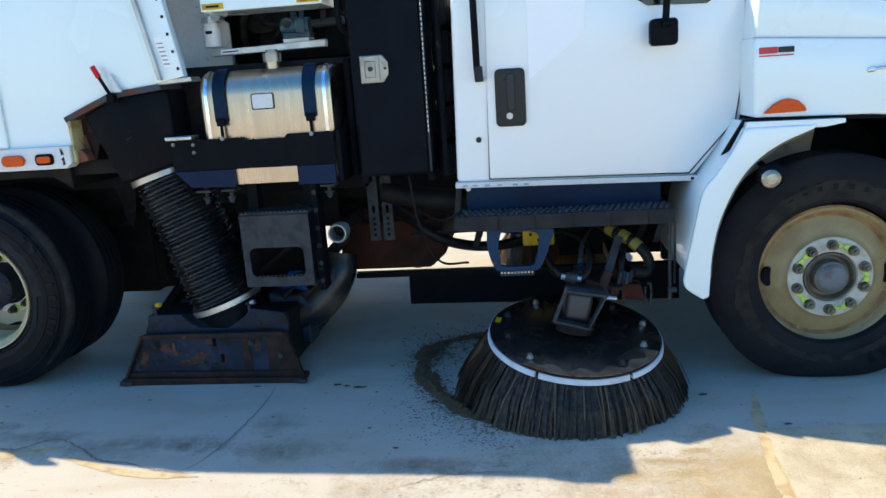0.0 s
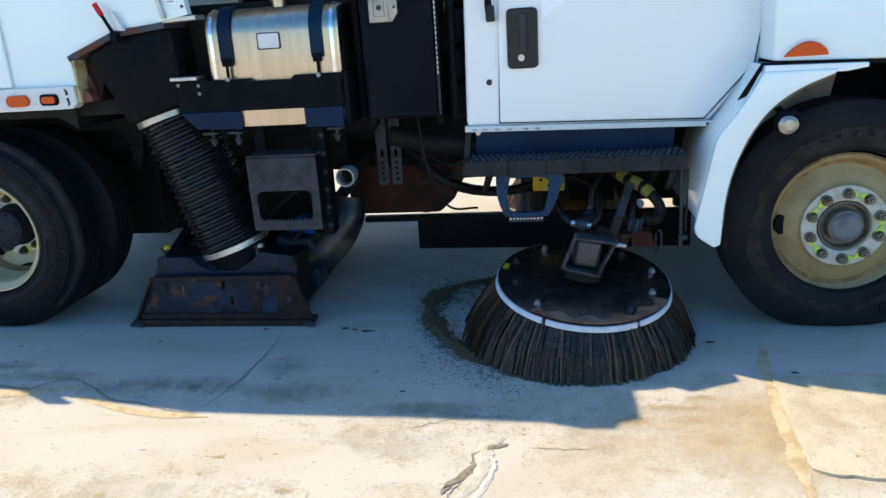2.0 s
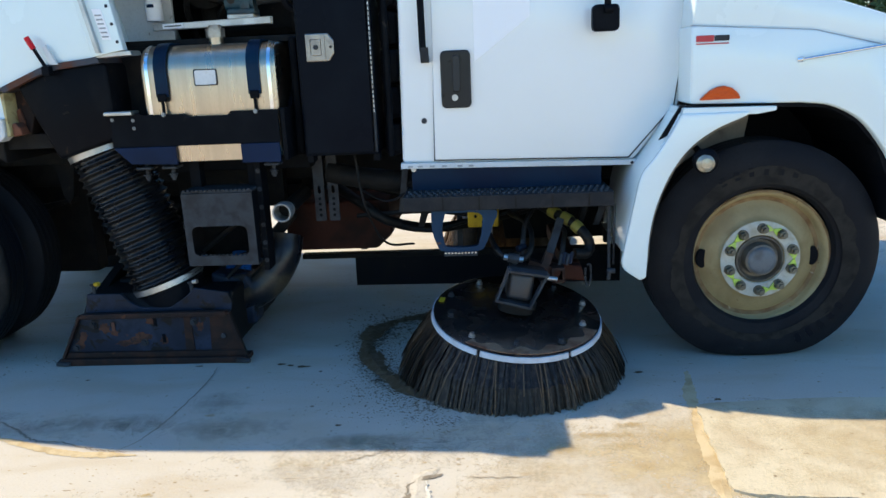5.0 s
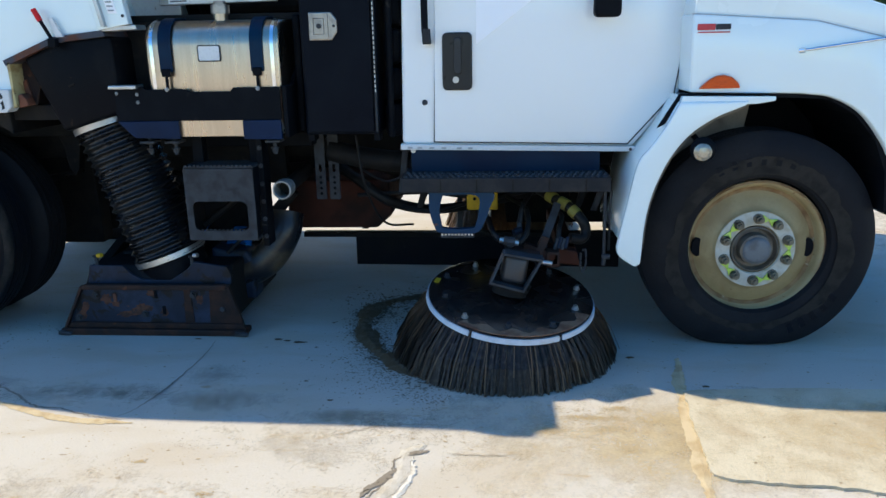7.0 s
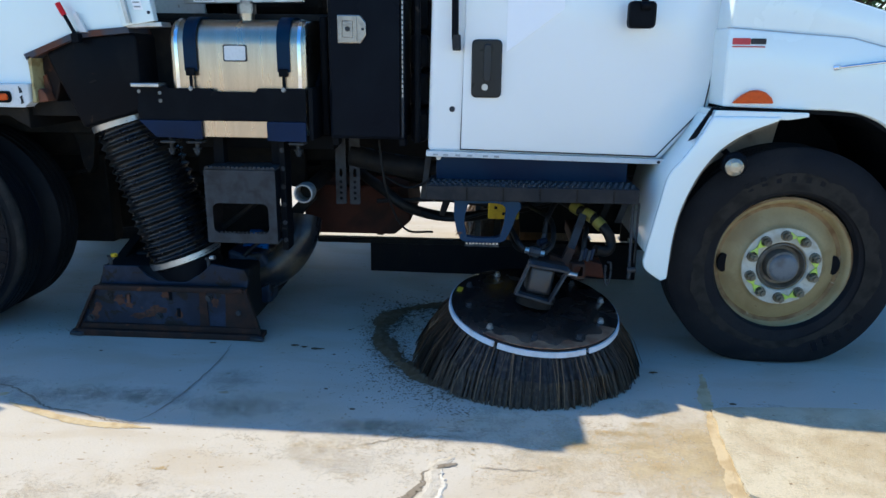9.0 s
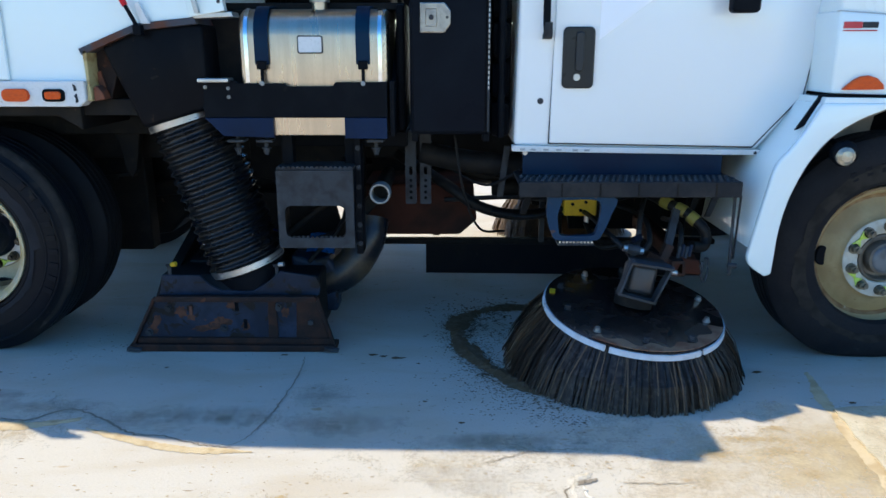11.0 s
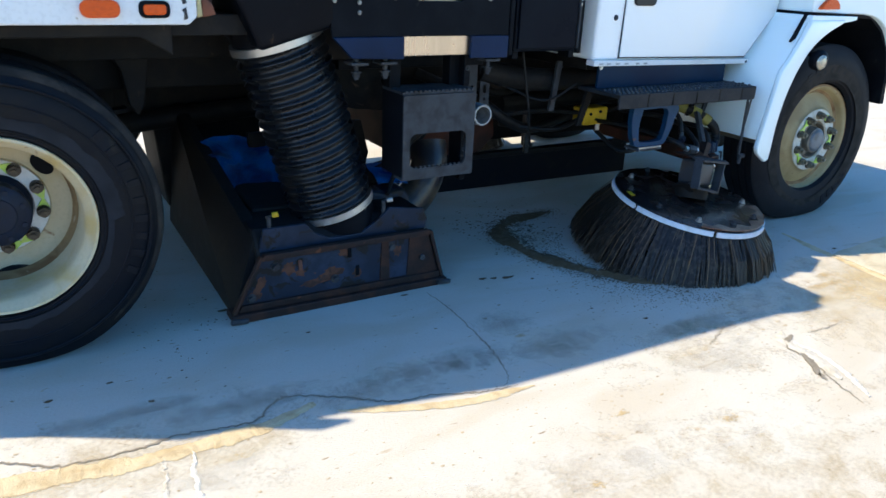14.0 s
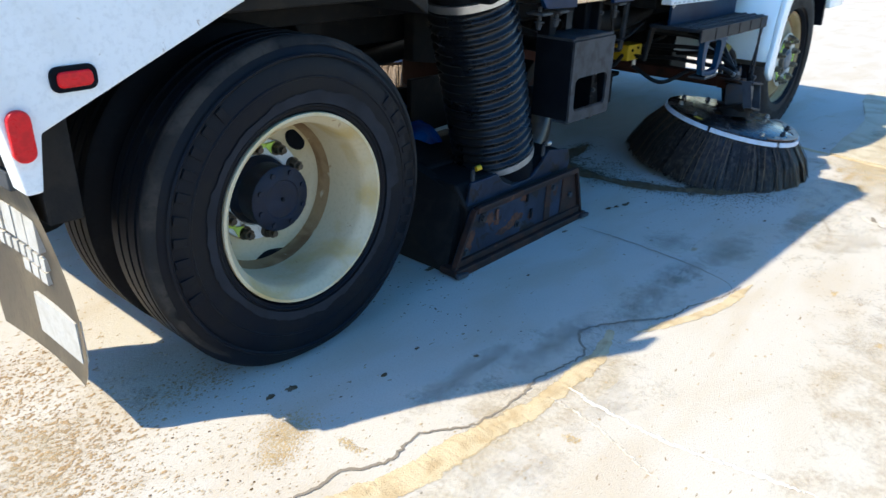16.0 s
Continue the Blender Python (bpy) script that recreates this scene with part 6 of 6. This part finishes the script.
def rear_wheel(cx, cz, y0):
    """Deep dished dual wheel."""
    rim = part("rear_wheel", join(lathe([(0.284, y0 + 0.03), (0.292, y0 + 0.014), (0.290, y0 + 0.006), (0.281, y0 + 0.006), (0.275, y0 + 0.018), (0.258, y0 + 0.034), (0.252, y0 + 0.06), (0.250, y0 + 0.13), (0.248, y0 + 0.205), (0.234, y0 + 0.248), (0.210, y0 + 0.266), (0.168, y0 + 0.267), (0.164, y0 + 0.257), (0.115, y0 + 0.257), (0.11, y0 + 0.27)], (cx, 0, cz), "y", 72)), CREAMRIM, truck, "cream painted deep dished rear wheel", 50)
    part("lug_ring", lathe([(0.164, y0 + 0.257), (0.162, y0 + 0.252), (0.116, y0 + 0.252), (0.112, y0 + 0.261)], (cx, 0, cz), "y", 56), WHITE_D, rim, "pale chalky lug ring", 50)
    part("hub", lathe([(0.112, y0 + 0.261), (0.108, y0 + 0.236), (0.098, y0 + 0.226), (0.098, y0 + 0.166), (0.104, y0 + 0.159), (0.104, y0 + 0.145), (0.096, y0 + 0.139), (0.062, y0 + 0.133), (0.058, y0 + 0.137), (0.0, y0 + 0.135)], (cx, 0, cz), "y", 40), HUBBLUE, rim, "greasy blue-black axle hub", 40)
    for i in range(8):
        a = radians(20 + 45 * i)
        part("hub_bolt", bolt(cx + 0.085 * math.cos(a), y0 + 0.143, cz + 0.085 * math.sin(a), 0.009, 0.012), HUBBLUE, rim)
    part("hub_centre", rod((cx, y0 + 0.129, cz), (cx, y0 + 0.137, cz), 0.006, 10), BLACK, rim)
    lugs(rim, cx, cz, y0 + 0.254, 0.143, 10, radians(96))
    for a in (40, 222):
        x, z = cx + 0.205 * math.cos(radians(a)), cz + 0.205 * math.sin(radians(a))
        part("hand_hole", moved(slab([(0.042 * math.cos(t), 0.028 * math.sin(t)) for t in [i * math.pi / 8 for i in range(16)]], y0 + 0.254, y0 + 0.278, 0.002), Matrix.Translation((x, 0, z)) @ Matrix.Rotation(radians(a + 90), 4, "Y").inverted()), BLACK, rim, "dark oval hand hole")
    part("hand_hole", slab([(cx + 0.238 * math.cos(radians(k)), cz + 0.238 * math.sin(radians(k))) for k in range(258, 291, 4)] + [(cx + (0.238 - 0.020 * math.sin(radians((k - 258) * 180 / 32))) * math.cos(radians(k)), cz + (0.238 - 0.020 * math.sin(radians((k - 258) * 180 / 32))) * math.sin(radians(k))) for k in range(286, 259, -4)], y0 + 0.248, y0 + 0.27, 0.001, 1), BLACK, rim, "dark oval hand hole")
    part("dirt_ring", lathe([(0.2474, y0 + 0.203), (0.2464, y0 + 0.208), (0.2385, y0 + 0.232), (0.2325, y0 + 0.247)], (cx, 0, cz), "y", 64), DISHDIRT, rim, "brown dirt line inside the dish", 50)
    part("tyre", tyre_bm(cx, cz, y0, y0 + 0.255, 0.500, 0.285), RUBBER_WET, rim, "black ribbed tyre", 40)
    part("dust_band", dust_band(cx, cz, y0 + 0.0012, 0.318, 0.372, 9), GREYBAND, rim, "faded grey band round the bead")
    for rr, h in ((0.312, 0.0035), (0.392, 0.003), (0.452, 0.003)):
        yy = y0 + (0.008 if rr < 0.35 else 0.0012)
        part("moulded_rib", lathe([(rr - 0.006, yy + 0.002), (rr - 0.002, yy - h), (rr + 0.002, yy - h), (rr + 0.006, yy + 0.002)], (cx, 0, cz), "y", 96), RUBBER_WET, rim, "", 40)
    part("worn_shoulder", lathe([(0.476, y0 + 0.0205), (0.487, y0 + 0.026), (0.4945, y0 + 0.0325), (0.5006, y0 + 0.0398), (0.5006, y0 + 0.060)], (cx, 0, cz), "y", 96), SHOULDER, rim, "scuffed grey tread shoulder", 40)
    sidewall_marks(cx, cz, y0 + 0.001, 0.402, 0.442, 40, 9, 8.5, 2, rim)
    sidewall_marks(cx, cz, y0 + 0.001, 0.402, 0.442, 200, 10, 8, 6, rim)
    inner = part("inner_tyre", tyre_bm(cx, cz, y0 + 0.32, y0 + 0.575, 0.500, 0.292), RUBBER, rim, "inner dual tyre", 40)
    return rim


fw = front_wheel(1.352, 0.461, 3.175)
rw = rear_wheel(-2.688, 0.495, 3.195)
part("far_tyre", tyre_bm(-2.692, 0.497, 5.05, 5.31, 0.5, 0.29), RUBBER, truck, "far rear tyre", 40)
part("far_tyre", tyre_bm(-2.692, 0.497, 5.37, 5.63, 0.5, 0.29), RUBBER, truck, "far rear tyre", 40)
part("far_tyre", tyre_bm(1.352, 0.470, 5.35, 5.62, 0.505, 0.3), RUBBER, truck, "far front tyre", 40)

# mudflap behind the rear wheel
def flap_bm():
    bm = bmesh.new()
    n, m = 14, 12
    grid = []
    for i in range(n + 1):
        t = i / n
        z = 0.745 - 0.585 * t
        row = []
        for j in range(m + 1):
            s = j / m
            y = 3.28 + 0.56 * s
            if t > 0.86:
                k = (t - 0.86) / 0.14
                y = 3.28 + 0.03 * k * k + (0.56 - 0.06 * k * k) * s
            x = -3.422 + 0.062 * math.sin(t * 2.1) + 0.014 * math.sin(s * 3.1 + 0.4)
            row.append(bm.verts.new((x, y, z)))
        grid.append(row)
    for i in range(n):
        for j in range(m):
            bm.faces.new((grid[i][j], grid[i][j + 1], grid[i + 1][j + 1], grid[i + 1][j]))
    bmesh.ops.solidify(bm, geom=bm.faces, thickness=0.010)
    bmesh.ops.recalc_face_normals(bm, faces=bm.faces)
    return bm


flap = part("mudflap", flap_bm(), FLAP, truck, "muddy grey rubber mudflap with faded white lettering", 60)


def on_flap(y0, y1, z0, z1, d=0.0108):
    t = (0.745 - (z0 + z1) / 2) / 0.585
    s = ((y0 + y1) / 2 - 3.28) / 0.56
    x = -3.422 + 0.062 * math.sin(t * 2.1) + 0.014 * math.sin(s * 3.1 + 0.4)
    return box(x - d, x - d + 0.016, y0, y1, z0, z1, 0)


for k, (z, h, n, w) in enumerate(((0.575, 0.085, 4, 0.062), (0.485, 0.034, 8, 0.030), (0.435, 0.034, 3, 0.040))):
    for i in range(n):
        y = 3.36 + 0.055 * k * 0.5 + (w + 0.012) * i
        part("flap_mark", on_flap(y, y + w, z - h / 2, z + h / 2), MARK, flap)
part("flap_patch", on_flap(3.31, 3.56, 0.225, 0.345, 0.0106), MARK, flap, "worn white strip at the foot of the flap")
part("flap_bracket", box(-3.445, -3.395, 3.27, 3.86, 0.73, 0.775, 0.004), DULL, truck)
can = part("air_can", join(rod((-3.27, 3.62, 0.56), (-3.27, 3.80, 0.56), 0.085, 22), rod((-3.27, 3.57, 0.56), (-3.27, 3.62, 0.56), 0.06, 20)), GREASY, truck, "dark brake air can", 40)
part("can_cap", rod((-3.30, 3.56, 0.60), (-3.30, 3.58, 0.60), 0.012, 10), RED, can)

# ---------------------------------------------------------------- gutter broom
BC = Vector((0.254, 3.053, 0.281))
TILT_M = Matrix.Translation(BC) @ Matrix.Rotation(radians(9.3), 4, "X") @ Matrix.Rotation(radians(4.2), 4, "Y")
disc = part("gutter_broom", moved(lathe([(0.0, 0.012), (0.10, 0.012), (0.357, 0.006), (0.370, 0.0), (0.370, -0.014), (0.352, -0.02), (0.0, -0.02)], (0, 0, 0), "z", 64), TILT_M), DISC, truck, "round gutter broom plate, dark with rust at its edge", 40)


def ring_segment(a0, a1, r, h, z):
    bm = bmesh.new()
    n = 24
    rows = []
    for i in range(n + 1):
        a = radians(a0 + (a1 - a0) * i / n)
        rows.append([bm.verts.new((rr * math.cos(a), rr * math.sin(a), zz)) for rr, zz in ((r - 0.012, z), (r, z), (r + 0.004, z - h), (r - 0.012, z - h))])
    for p, q in zip(rows, rows[1:]):
        for j in range(4):
            bm.faces.new((p[j], p[(j + 1) % 4], q[(j + 1) % 4], q[j]))
    bm.faces.new(rows[0])
    bm.faces.new(rows[-1][::-1])
    bmesh.ops.recalc_face_normals(bm, faces=bm.faces)
    return bm


for a0 in (-161, -101, -41, 19, 79, 139):
    part("ring_segment", moved(ring_segment(a0 - 15, a0 + 42.5, 0.376, 0.022, -0.006), TILT_M), RIMWHITE, disc, "white bristle block edge")
for i in range(10):
    a = radians(15 + 36 * i)
    r = 0.30 if i % 2 else 0.315
    part("plate_bolt", moved(bolt(r * math.cos(a), r * math.sin(a), 0.008, 0.0105, 0.018, (0, 0, 1)), TILT_M), DULL if i % 3 else STEEL, disc)
part("yellow_tag", moved(slab(rounded(-0.012, 0.012, -0.022, 0.022, 0.003, 2), 0.009, 0.0115, 0, 2, "z"), TILT_M @ Matrix.Translation((-0.335, 0.07, 0)) @ Matrix.Rotation(radians(-10), 4, "Z")), YELLOW, disc, "small yellow tag")


def bristles(count, r_top, r_foot, seed, centre_m, floor=0.0015, width=0.0032, drop=0.30):
    """Stiff strands that flare from the plate to the ground."""
    rnd = random.Random(seed)
    verts, faces = [], []
    for i in range(count):
        layer = rnd.random() ** 0.6
        a = rnd.uniform(0, 2 * math.pi)
        a = round(a / (2 * math.pi) * 96) / 96 * 2 * math.pi + rnd.gauss(0, 0.016)
        rt = r_top * (0.62 + 0.38 * layer)
        rf = (r_foot * (0.60 + 0.40 * layer)) * rnd.uniform(0.965, 1.03)
        af = a + rnd.gauss(0, 0.035) + 0.03
        top = centre_m @ Vector((rt * math.cos(a), rt * math.sin(a), -0.02))
        foot = centre_m @ Vector((rf * math.cos(af), rf * math.sin(af), -drop * rnd.uniform(0.93, 1.04)))
        if foot.z < floor:
            k = (top.z - floor) / (top.z - foot.z)
            over = (1 - k) * (top - foot).length
            foot = top + (foot - top) * k
            out = Vector((math.cos(af), math.sin(af), 0))
            foot += out * over * 0.25
            foot.z = floor
        mid = top.lerp(foot, 0.55) + Vector((0, 0, 0.012)) + Vector((math.cos(a), math.sin(a), 0)) * 0.012
        side = (foot - top).cross(Vector((math.cos(a), math.sin(a), 0.2))).normalized()
        out = (foot - top).cross(side).normalized()
        w = width * rnd.uniform(0.7, 1.25)
        k = len(verts)
        for p, q in ((top, 1.0), (mid, 1.0), (foot, 0.8)):
            verts += [tuple(p + side * w * q), tuple(p - side * w * q), tuple(p + out * w * 1.2 * q)]
        for s in (0, 3):
            for j in range(3):
                faces.append((k + s + j, k + s + (j + 1) % 3, k + s + 3 + (j + 1) % 3, k + s + 3 + j))
        faces.append((k + 6, k + 7, k + 8))
    me = bpy.data.meshes.new("strands")
    me.from_pydata(verts, [], faces)
    bm = bmesh.new()
    bm.from_mesh(me)
    bpy.data.meshes.remove(me)
    return bm


tagged(part("bristles", bristles(7000, 0.365, 0.518, 5, TILT_M), BRISTLE, disc, "dense dark brown stiff bristles"), kind="stuff")
tagged(part("bristles", bristles(320, 0.376, 0.53, 25, TILT_M, width=0.0022), BRISTLE_LIT, disc, "stray bristles with sunlight put into their tan"), kind="stuff")
part("bristle_core", moved(lathe([(0.355, -0.02), (0.44, -0.2), (0.30, -0.22), (0.0, -0.15)], (0, 0, 0), "z", 40), TILT_M), DISC, disc)

# motor, bracket and arm over the plate
def strap(a, b, wide, thick):
    """A flat bar from a to b, its width along y."""
    a, b = Vector(a), Vector(b)
    d = (b - a).normalized()
    side = Vector((0, 1, 0))
    up = d.cross(side).normalized()
    side = up.cross(d).normalized()
    bm = bmesh.new()
    ends = [[bm.verts.new(p + side * wide * i / 2 + up * thick * j / 2) for i, j in ((-1, -1), (1, -1), (1, 1), (-1, 1))] for p in (a - d * thick / 2, b + d * thick / 2)]
    bm.faces.new(ends[0][::-1])
    bm.faces.new(ends[1])
    for i in range(4):
        bm.faces.new((ends[0][i], ends[0][(i + 1) % 4], ends[1][(i + 1) % 4], ends[1][i]))
    bmesh.ops.recalc_face_normals(bm, faces=bm.faces)
    return bm


motor = part("broom_motor", moved(box(-0.056, 0.056, -0.06, 0.07, -0.065, 0.06, 0.022, 4), Matrix.Translation((0.270, 3.04, 0.415)) @ Matrix.Rotation(radians(10), 4, "Y") @ Matrix.Rotation(radians(-6), 4, "X")), MOTOR, disc, "grey scuffed hydraulic motor", 40)
part("motor_base", moved(rod((0, 0.01, -0.125), (0, 0.01, -0.064), 0.078, 24), Matrix.Translation((0.270, 3.04, 0.415)) @ Matrix.Rotation(radians(10), 4, "Y") @ Matrix.Rotation(radians(-6), 4, "X")), GREASY, disc, "dark round motor base", 40)
TL, TR, BR, BL = (0.223, 3.00, 0.494), (0.388, 3.00, 0.466), (0.308, 2.95, 0.336), (0.166, 2.95, 0.374)
cage = part("motor_cage", join(strap(TL, TR, 0.075, 0.010), strap(TR, BR, 0.045, 0.009), strap(BR, BL, 0.045, 0.010), strap(BL, TL, 0.045, 0.009)), DULL, disc, "bent steel guard frame round the motor")
part("cage_foot", join(strap((0.175, 2.98, 0.365), (0.20, 3.10, 0.325), 0.05, 0.01), strap((0.31, 2.98, 0.33), (0.33, 3.10, 0.315), 0.05, 0.01)), GREASY, cage)
part("cage_roof", slab([(0.228, 0.497), (0.385, 0.47), (0.385, 0.462), (0.228, 0.488)], 3.03, 3.17, 0.002), HEADEDGE, cage, "rusty top plate")
for p, q, r, m in (((0.205, 3.08, 0.530), (0.290, 3.08, 0.514), 0.014, STEEL), ((0.222, 3.08, 0.527), (0.272, 3.08, 0.517), 0.021, DULL), ((0.25, 3.09, 0.49), (0.25, 3.09, 0.53), 0.014, DULL), ((0.29, 3.18, 0.51), (0.298, 3.2, 0.575), 0.012, DULL), ((0.27, 3.17, 0.54), (0.305, 3.19, 0.548), 0.016, HUBBLUE)):
    part("motor_fitting", rod(p, q, r, 8), m, disc, "steel hose fitting")
for pts in (((0.205, 3.08, 0.53), (0.17, 3.14, 0.56), (0.14, 3.4, 0.58), (0.14, 3.64, 0.56)), ((0.298, 3.2, 0.575), (0.31, 3.24, 0.64), (0.36, 3.38, 0.69), (0.42, 3.6, 0.70)), ((0.29, 3.08, 0.514), (0.33, 3.14, 0.55), (0.33, 3.3, 0.62), (0.25, 3.6, 0.62)),
            ((0.47, 3.16, 0.50), (0.48, 3.2, 0.56), (0.5, 3.32, 0.58), (0.5, 3.55, 0.55))):
    part("hydraulic_line", tube(pts, 0.012, 10), HYD, truck)
arm = part("broom_arm", join(strap((0.335, 3.13, 0.475), (0.43, 3.13, 0.44), 0.05, 0.045), slab([(0.425, 0.475), (0.56, 0.45), (0.575, 0.38), (0.44, 0.395)], 3.17, 3.25, 0.008), box(0.48, 0.56, 3.22, 4.05, 0.39, 0.46, 0.01)), RUSTBROWN, truck, "rust brown steel broom arm")
part("arm_socket", framed(rounded(0.418, 0.475, 0.400, 0.468, 0.006, 3), rounded(0.428, 0.465, 0.412, 0.456, 0.004, 3), 3.09, 3.17), HEADEDGE, arm, "open square tube end")
part("arm_pin", rod((0.395, 3.085, 0.425), (0.44, 3.085, 0.418), 0.011, 12), STEEL, arm, "bright pin", 40)
part("lift_bar", strap((0.402, 3.13, 0.500), (0.468, 3.26, 0.640), 0.018, 0.034), DULL, arm, "slim grey lift bar")
part("bar_clevis", strap((0.375, 3.12, 0.445), (0.405, 3.13, 0.515), 0.04, 0.034), HEADEDGE, arm, "rusty clevis")
for i in range(4):
    part("blue_fitting", join(rod((0.455 + 0.016 * i, 3.14, 0.468 + 0.006 * (i % 2)), (0.468 + 0.016 * i, 3.155, 0.515 + 0.008 * (i % 2)), 0.0085, 8)), HUBBLUE if i % 2 else DULL, arm, "blue-grey hose fitting")
part("hook_wire", tube(((0.585, 3.18, 0.455), (0.60, 3.18, 0.45), (0.602, 3.18, 0.39), (0.59, 3.18, 0.35), (0.578, 3.18, 0.38), (0.578, 3.18, 0.44)), 0.005, 8), DULL, arm)
part("hanger_plate", slab([(0.645, 0.59), (0.672, 0.59), (0.712, 0.70), (0.680, 0.70)], 3.40, 3.41, 0.002), DULL, truck, "grey hanger plate")
part("rust_rim", moved(slab([(0.368 * math.cos(radians(k)), 0.368 * math.sin(radians(k))) for k in range(-128, -22, 4)] + [((0.325 + 0.018 * math.sin(k * 0.3)) * math.cos(radians(k)), (0.325 + 0.018 * math.sin(k * 0.3)) * math.sin(radians(k))) for k in range(-26, -129, -4)], 0.0045, 0.0088, 0.0005, 1, "z"), TILT_M), WORNRIM, disc, "worn orange rust along the plate's edge")
part("torsion_tube", rod((-0.30, 3.95, 0.62), (0.75, 3.95, 0.66), 0.05, 18), GREASY, truck, "", 40)
part("link_bar", slab([(-0.30, 0.66), (-0.27, 0.90), (-0.24, 0.90), (-0.27, 0.66)], 3.52, 3.54, 0.003), DULL, truck)
part("link_bar", slab([(-0.03, 0.30), (-0.03, 0.82), (0.0, 0.82), (0.0, 0.30)], 4.05, 4.07, 0.003), DULL, truck)

# far side of the truck
FM = Matrix.Translation((0.30, 5.62, 0.27)) @ Matrix.Rotation(radians(-8), 4, "X")
fd = part("far_gutter_broom", moved(lathe([(0.0, 0.02), (0.36, 0.012), (0.375, 0.0), (0.36, -0.02), (0.0, -0.02)], (0, 0, 0), "z", 40), FM), DISC, truck, "second gutter broom on the far side", 40)
tagged(part("bristles", bristles(2200, 0.37, 0.50, 15, FM, width=0.004), BRISTLE_LIT, fd, "far bristles with sunlight put into their tan"), kind="stuff")
part("far_side_tank", box(-1.35, -0.75, 5.2, 5.6, 0.92, 1.5, 0.05, 3), BLACK, truck)
# Made-up box that keeps skylight from reaching under the truck.
part("far_light_blocker", slab([(-1.9, 0.44), (0.92, 0.44), (0.95, 0.92), (-1.9, 0.95)], 5.40, 5.49, 0.01), GREASY, truck, "added box keeping far-side skylight off the underbody")
part("far_skirt", slab([(-0.4, 0.86), (0.85, 0.86), (0.85, 0.94), (-0.4, 0.94)], 5.5, 5.56, 0.004), BLACK, truck)


# trees beyond the yard
def crown_bm(seed, r, z0, z1, count):
    """Leaves in clumps, with an uneven outline and gaps."""
    rnd = random.Random(seed)
    clumps = []
    for _ in range(60):
        a, k = rnd.uniform(0, 6.283), rnd.random() ** 0.5
        t = rnd.random()
        w = r * (0.45 + 0.55 * math.sin(math.pi * (0.12 + 0.8 * t)))
        clumps.append((w * k * math.cos(a), w * k * math.sin(a), z0 + (z1 - z0) * t, rnd.uniform(0.5, 1.1)))
    verts, faces = [], []
    for _ in range(count):
        cx, cy, cz, cr = rnd.choice(clumps)
        d = Vector((rnd.gauss(0, 1), rnd.gauss(0, 1), rnd.gauss(0, 0.8))).normalized() * cr * rnd.random() ** 0.4
        p = Vector((cx, cy, cz)) + d
        u = Vector((rnd.gauss(0, 1), rnd.gauss(0, 1), rnd.gauss(0, 0.6))).normalized()
        v = u.cross(Vector((rnd.gauss(0, 1), rnd.gauss(0, 1), rnd.gauss(0, 1)))).normalized()
        s = rnd.uniform(0.09, 0.20)
        k = len(verts)
        verts += [tuple(p - u * s), tuple(p + v * s * 0.45), tuple(p + u * s), tuple(p - v * s * 0.45)]
        faces.append((k, k + 1, k + 2, k + 3))
    me = bpy.data.meshes.new("leaves")
    me.from_pydata(verts, [], faces)
    bm = bmesh.new()
    bm.from_mesh(me)
    bpy.data.meshes.remove(me)
    return bm


for i, (x, y, h) in enumerate(((11.5, 34.0, 6.5), (14.5, 31.0, 7.0), (18.0, 32.0, 7.5), (22.0, 34.0, 7.0))):
    tree = thing("tree", (x, y, -0.1), "leafy dark green tree beyond the concrete yard", "tree")
    rnd_t = random.Random(70 + i)
    limbs = [tube(((x, y, -0.15), (x + 0.05, y, 1.2), (x - 0.05, y + 0.05, 2.4), (x, y, h * 0.75)), 0.16, 10)]
    for _ in range(6):
        a, z = rnd_t.uniform(0, 6.283), rnd_t.uniform(1.2, 3.2)
        limbs.append(tube(((x, y, z), (x + 0.8 * math.cos(a), y + 0.8 * math.sin(a), z + 0.7), (x + 1.9 * math.cos(a), y + 1.9 * math.sin(a), z + 1.8)), 0.06, 8))
    part("trunk", join(*limbs), BARK, tree, "grey-brown trunk with limbs", 40)
    tagged(part("crown", moved(crown_bm(90 + i, 3.2, 0.4, h, 16000), Matrix.Translation((x, y, 0))), LEAF, tree, "uneven crown of small leaves"), kind="stuff")
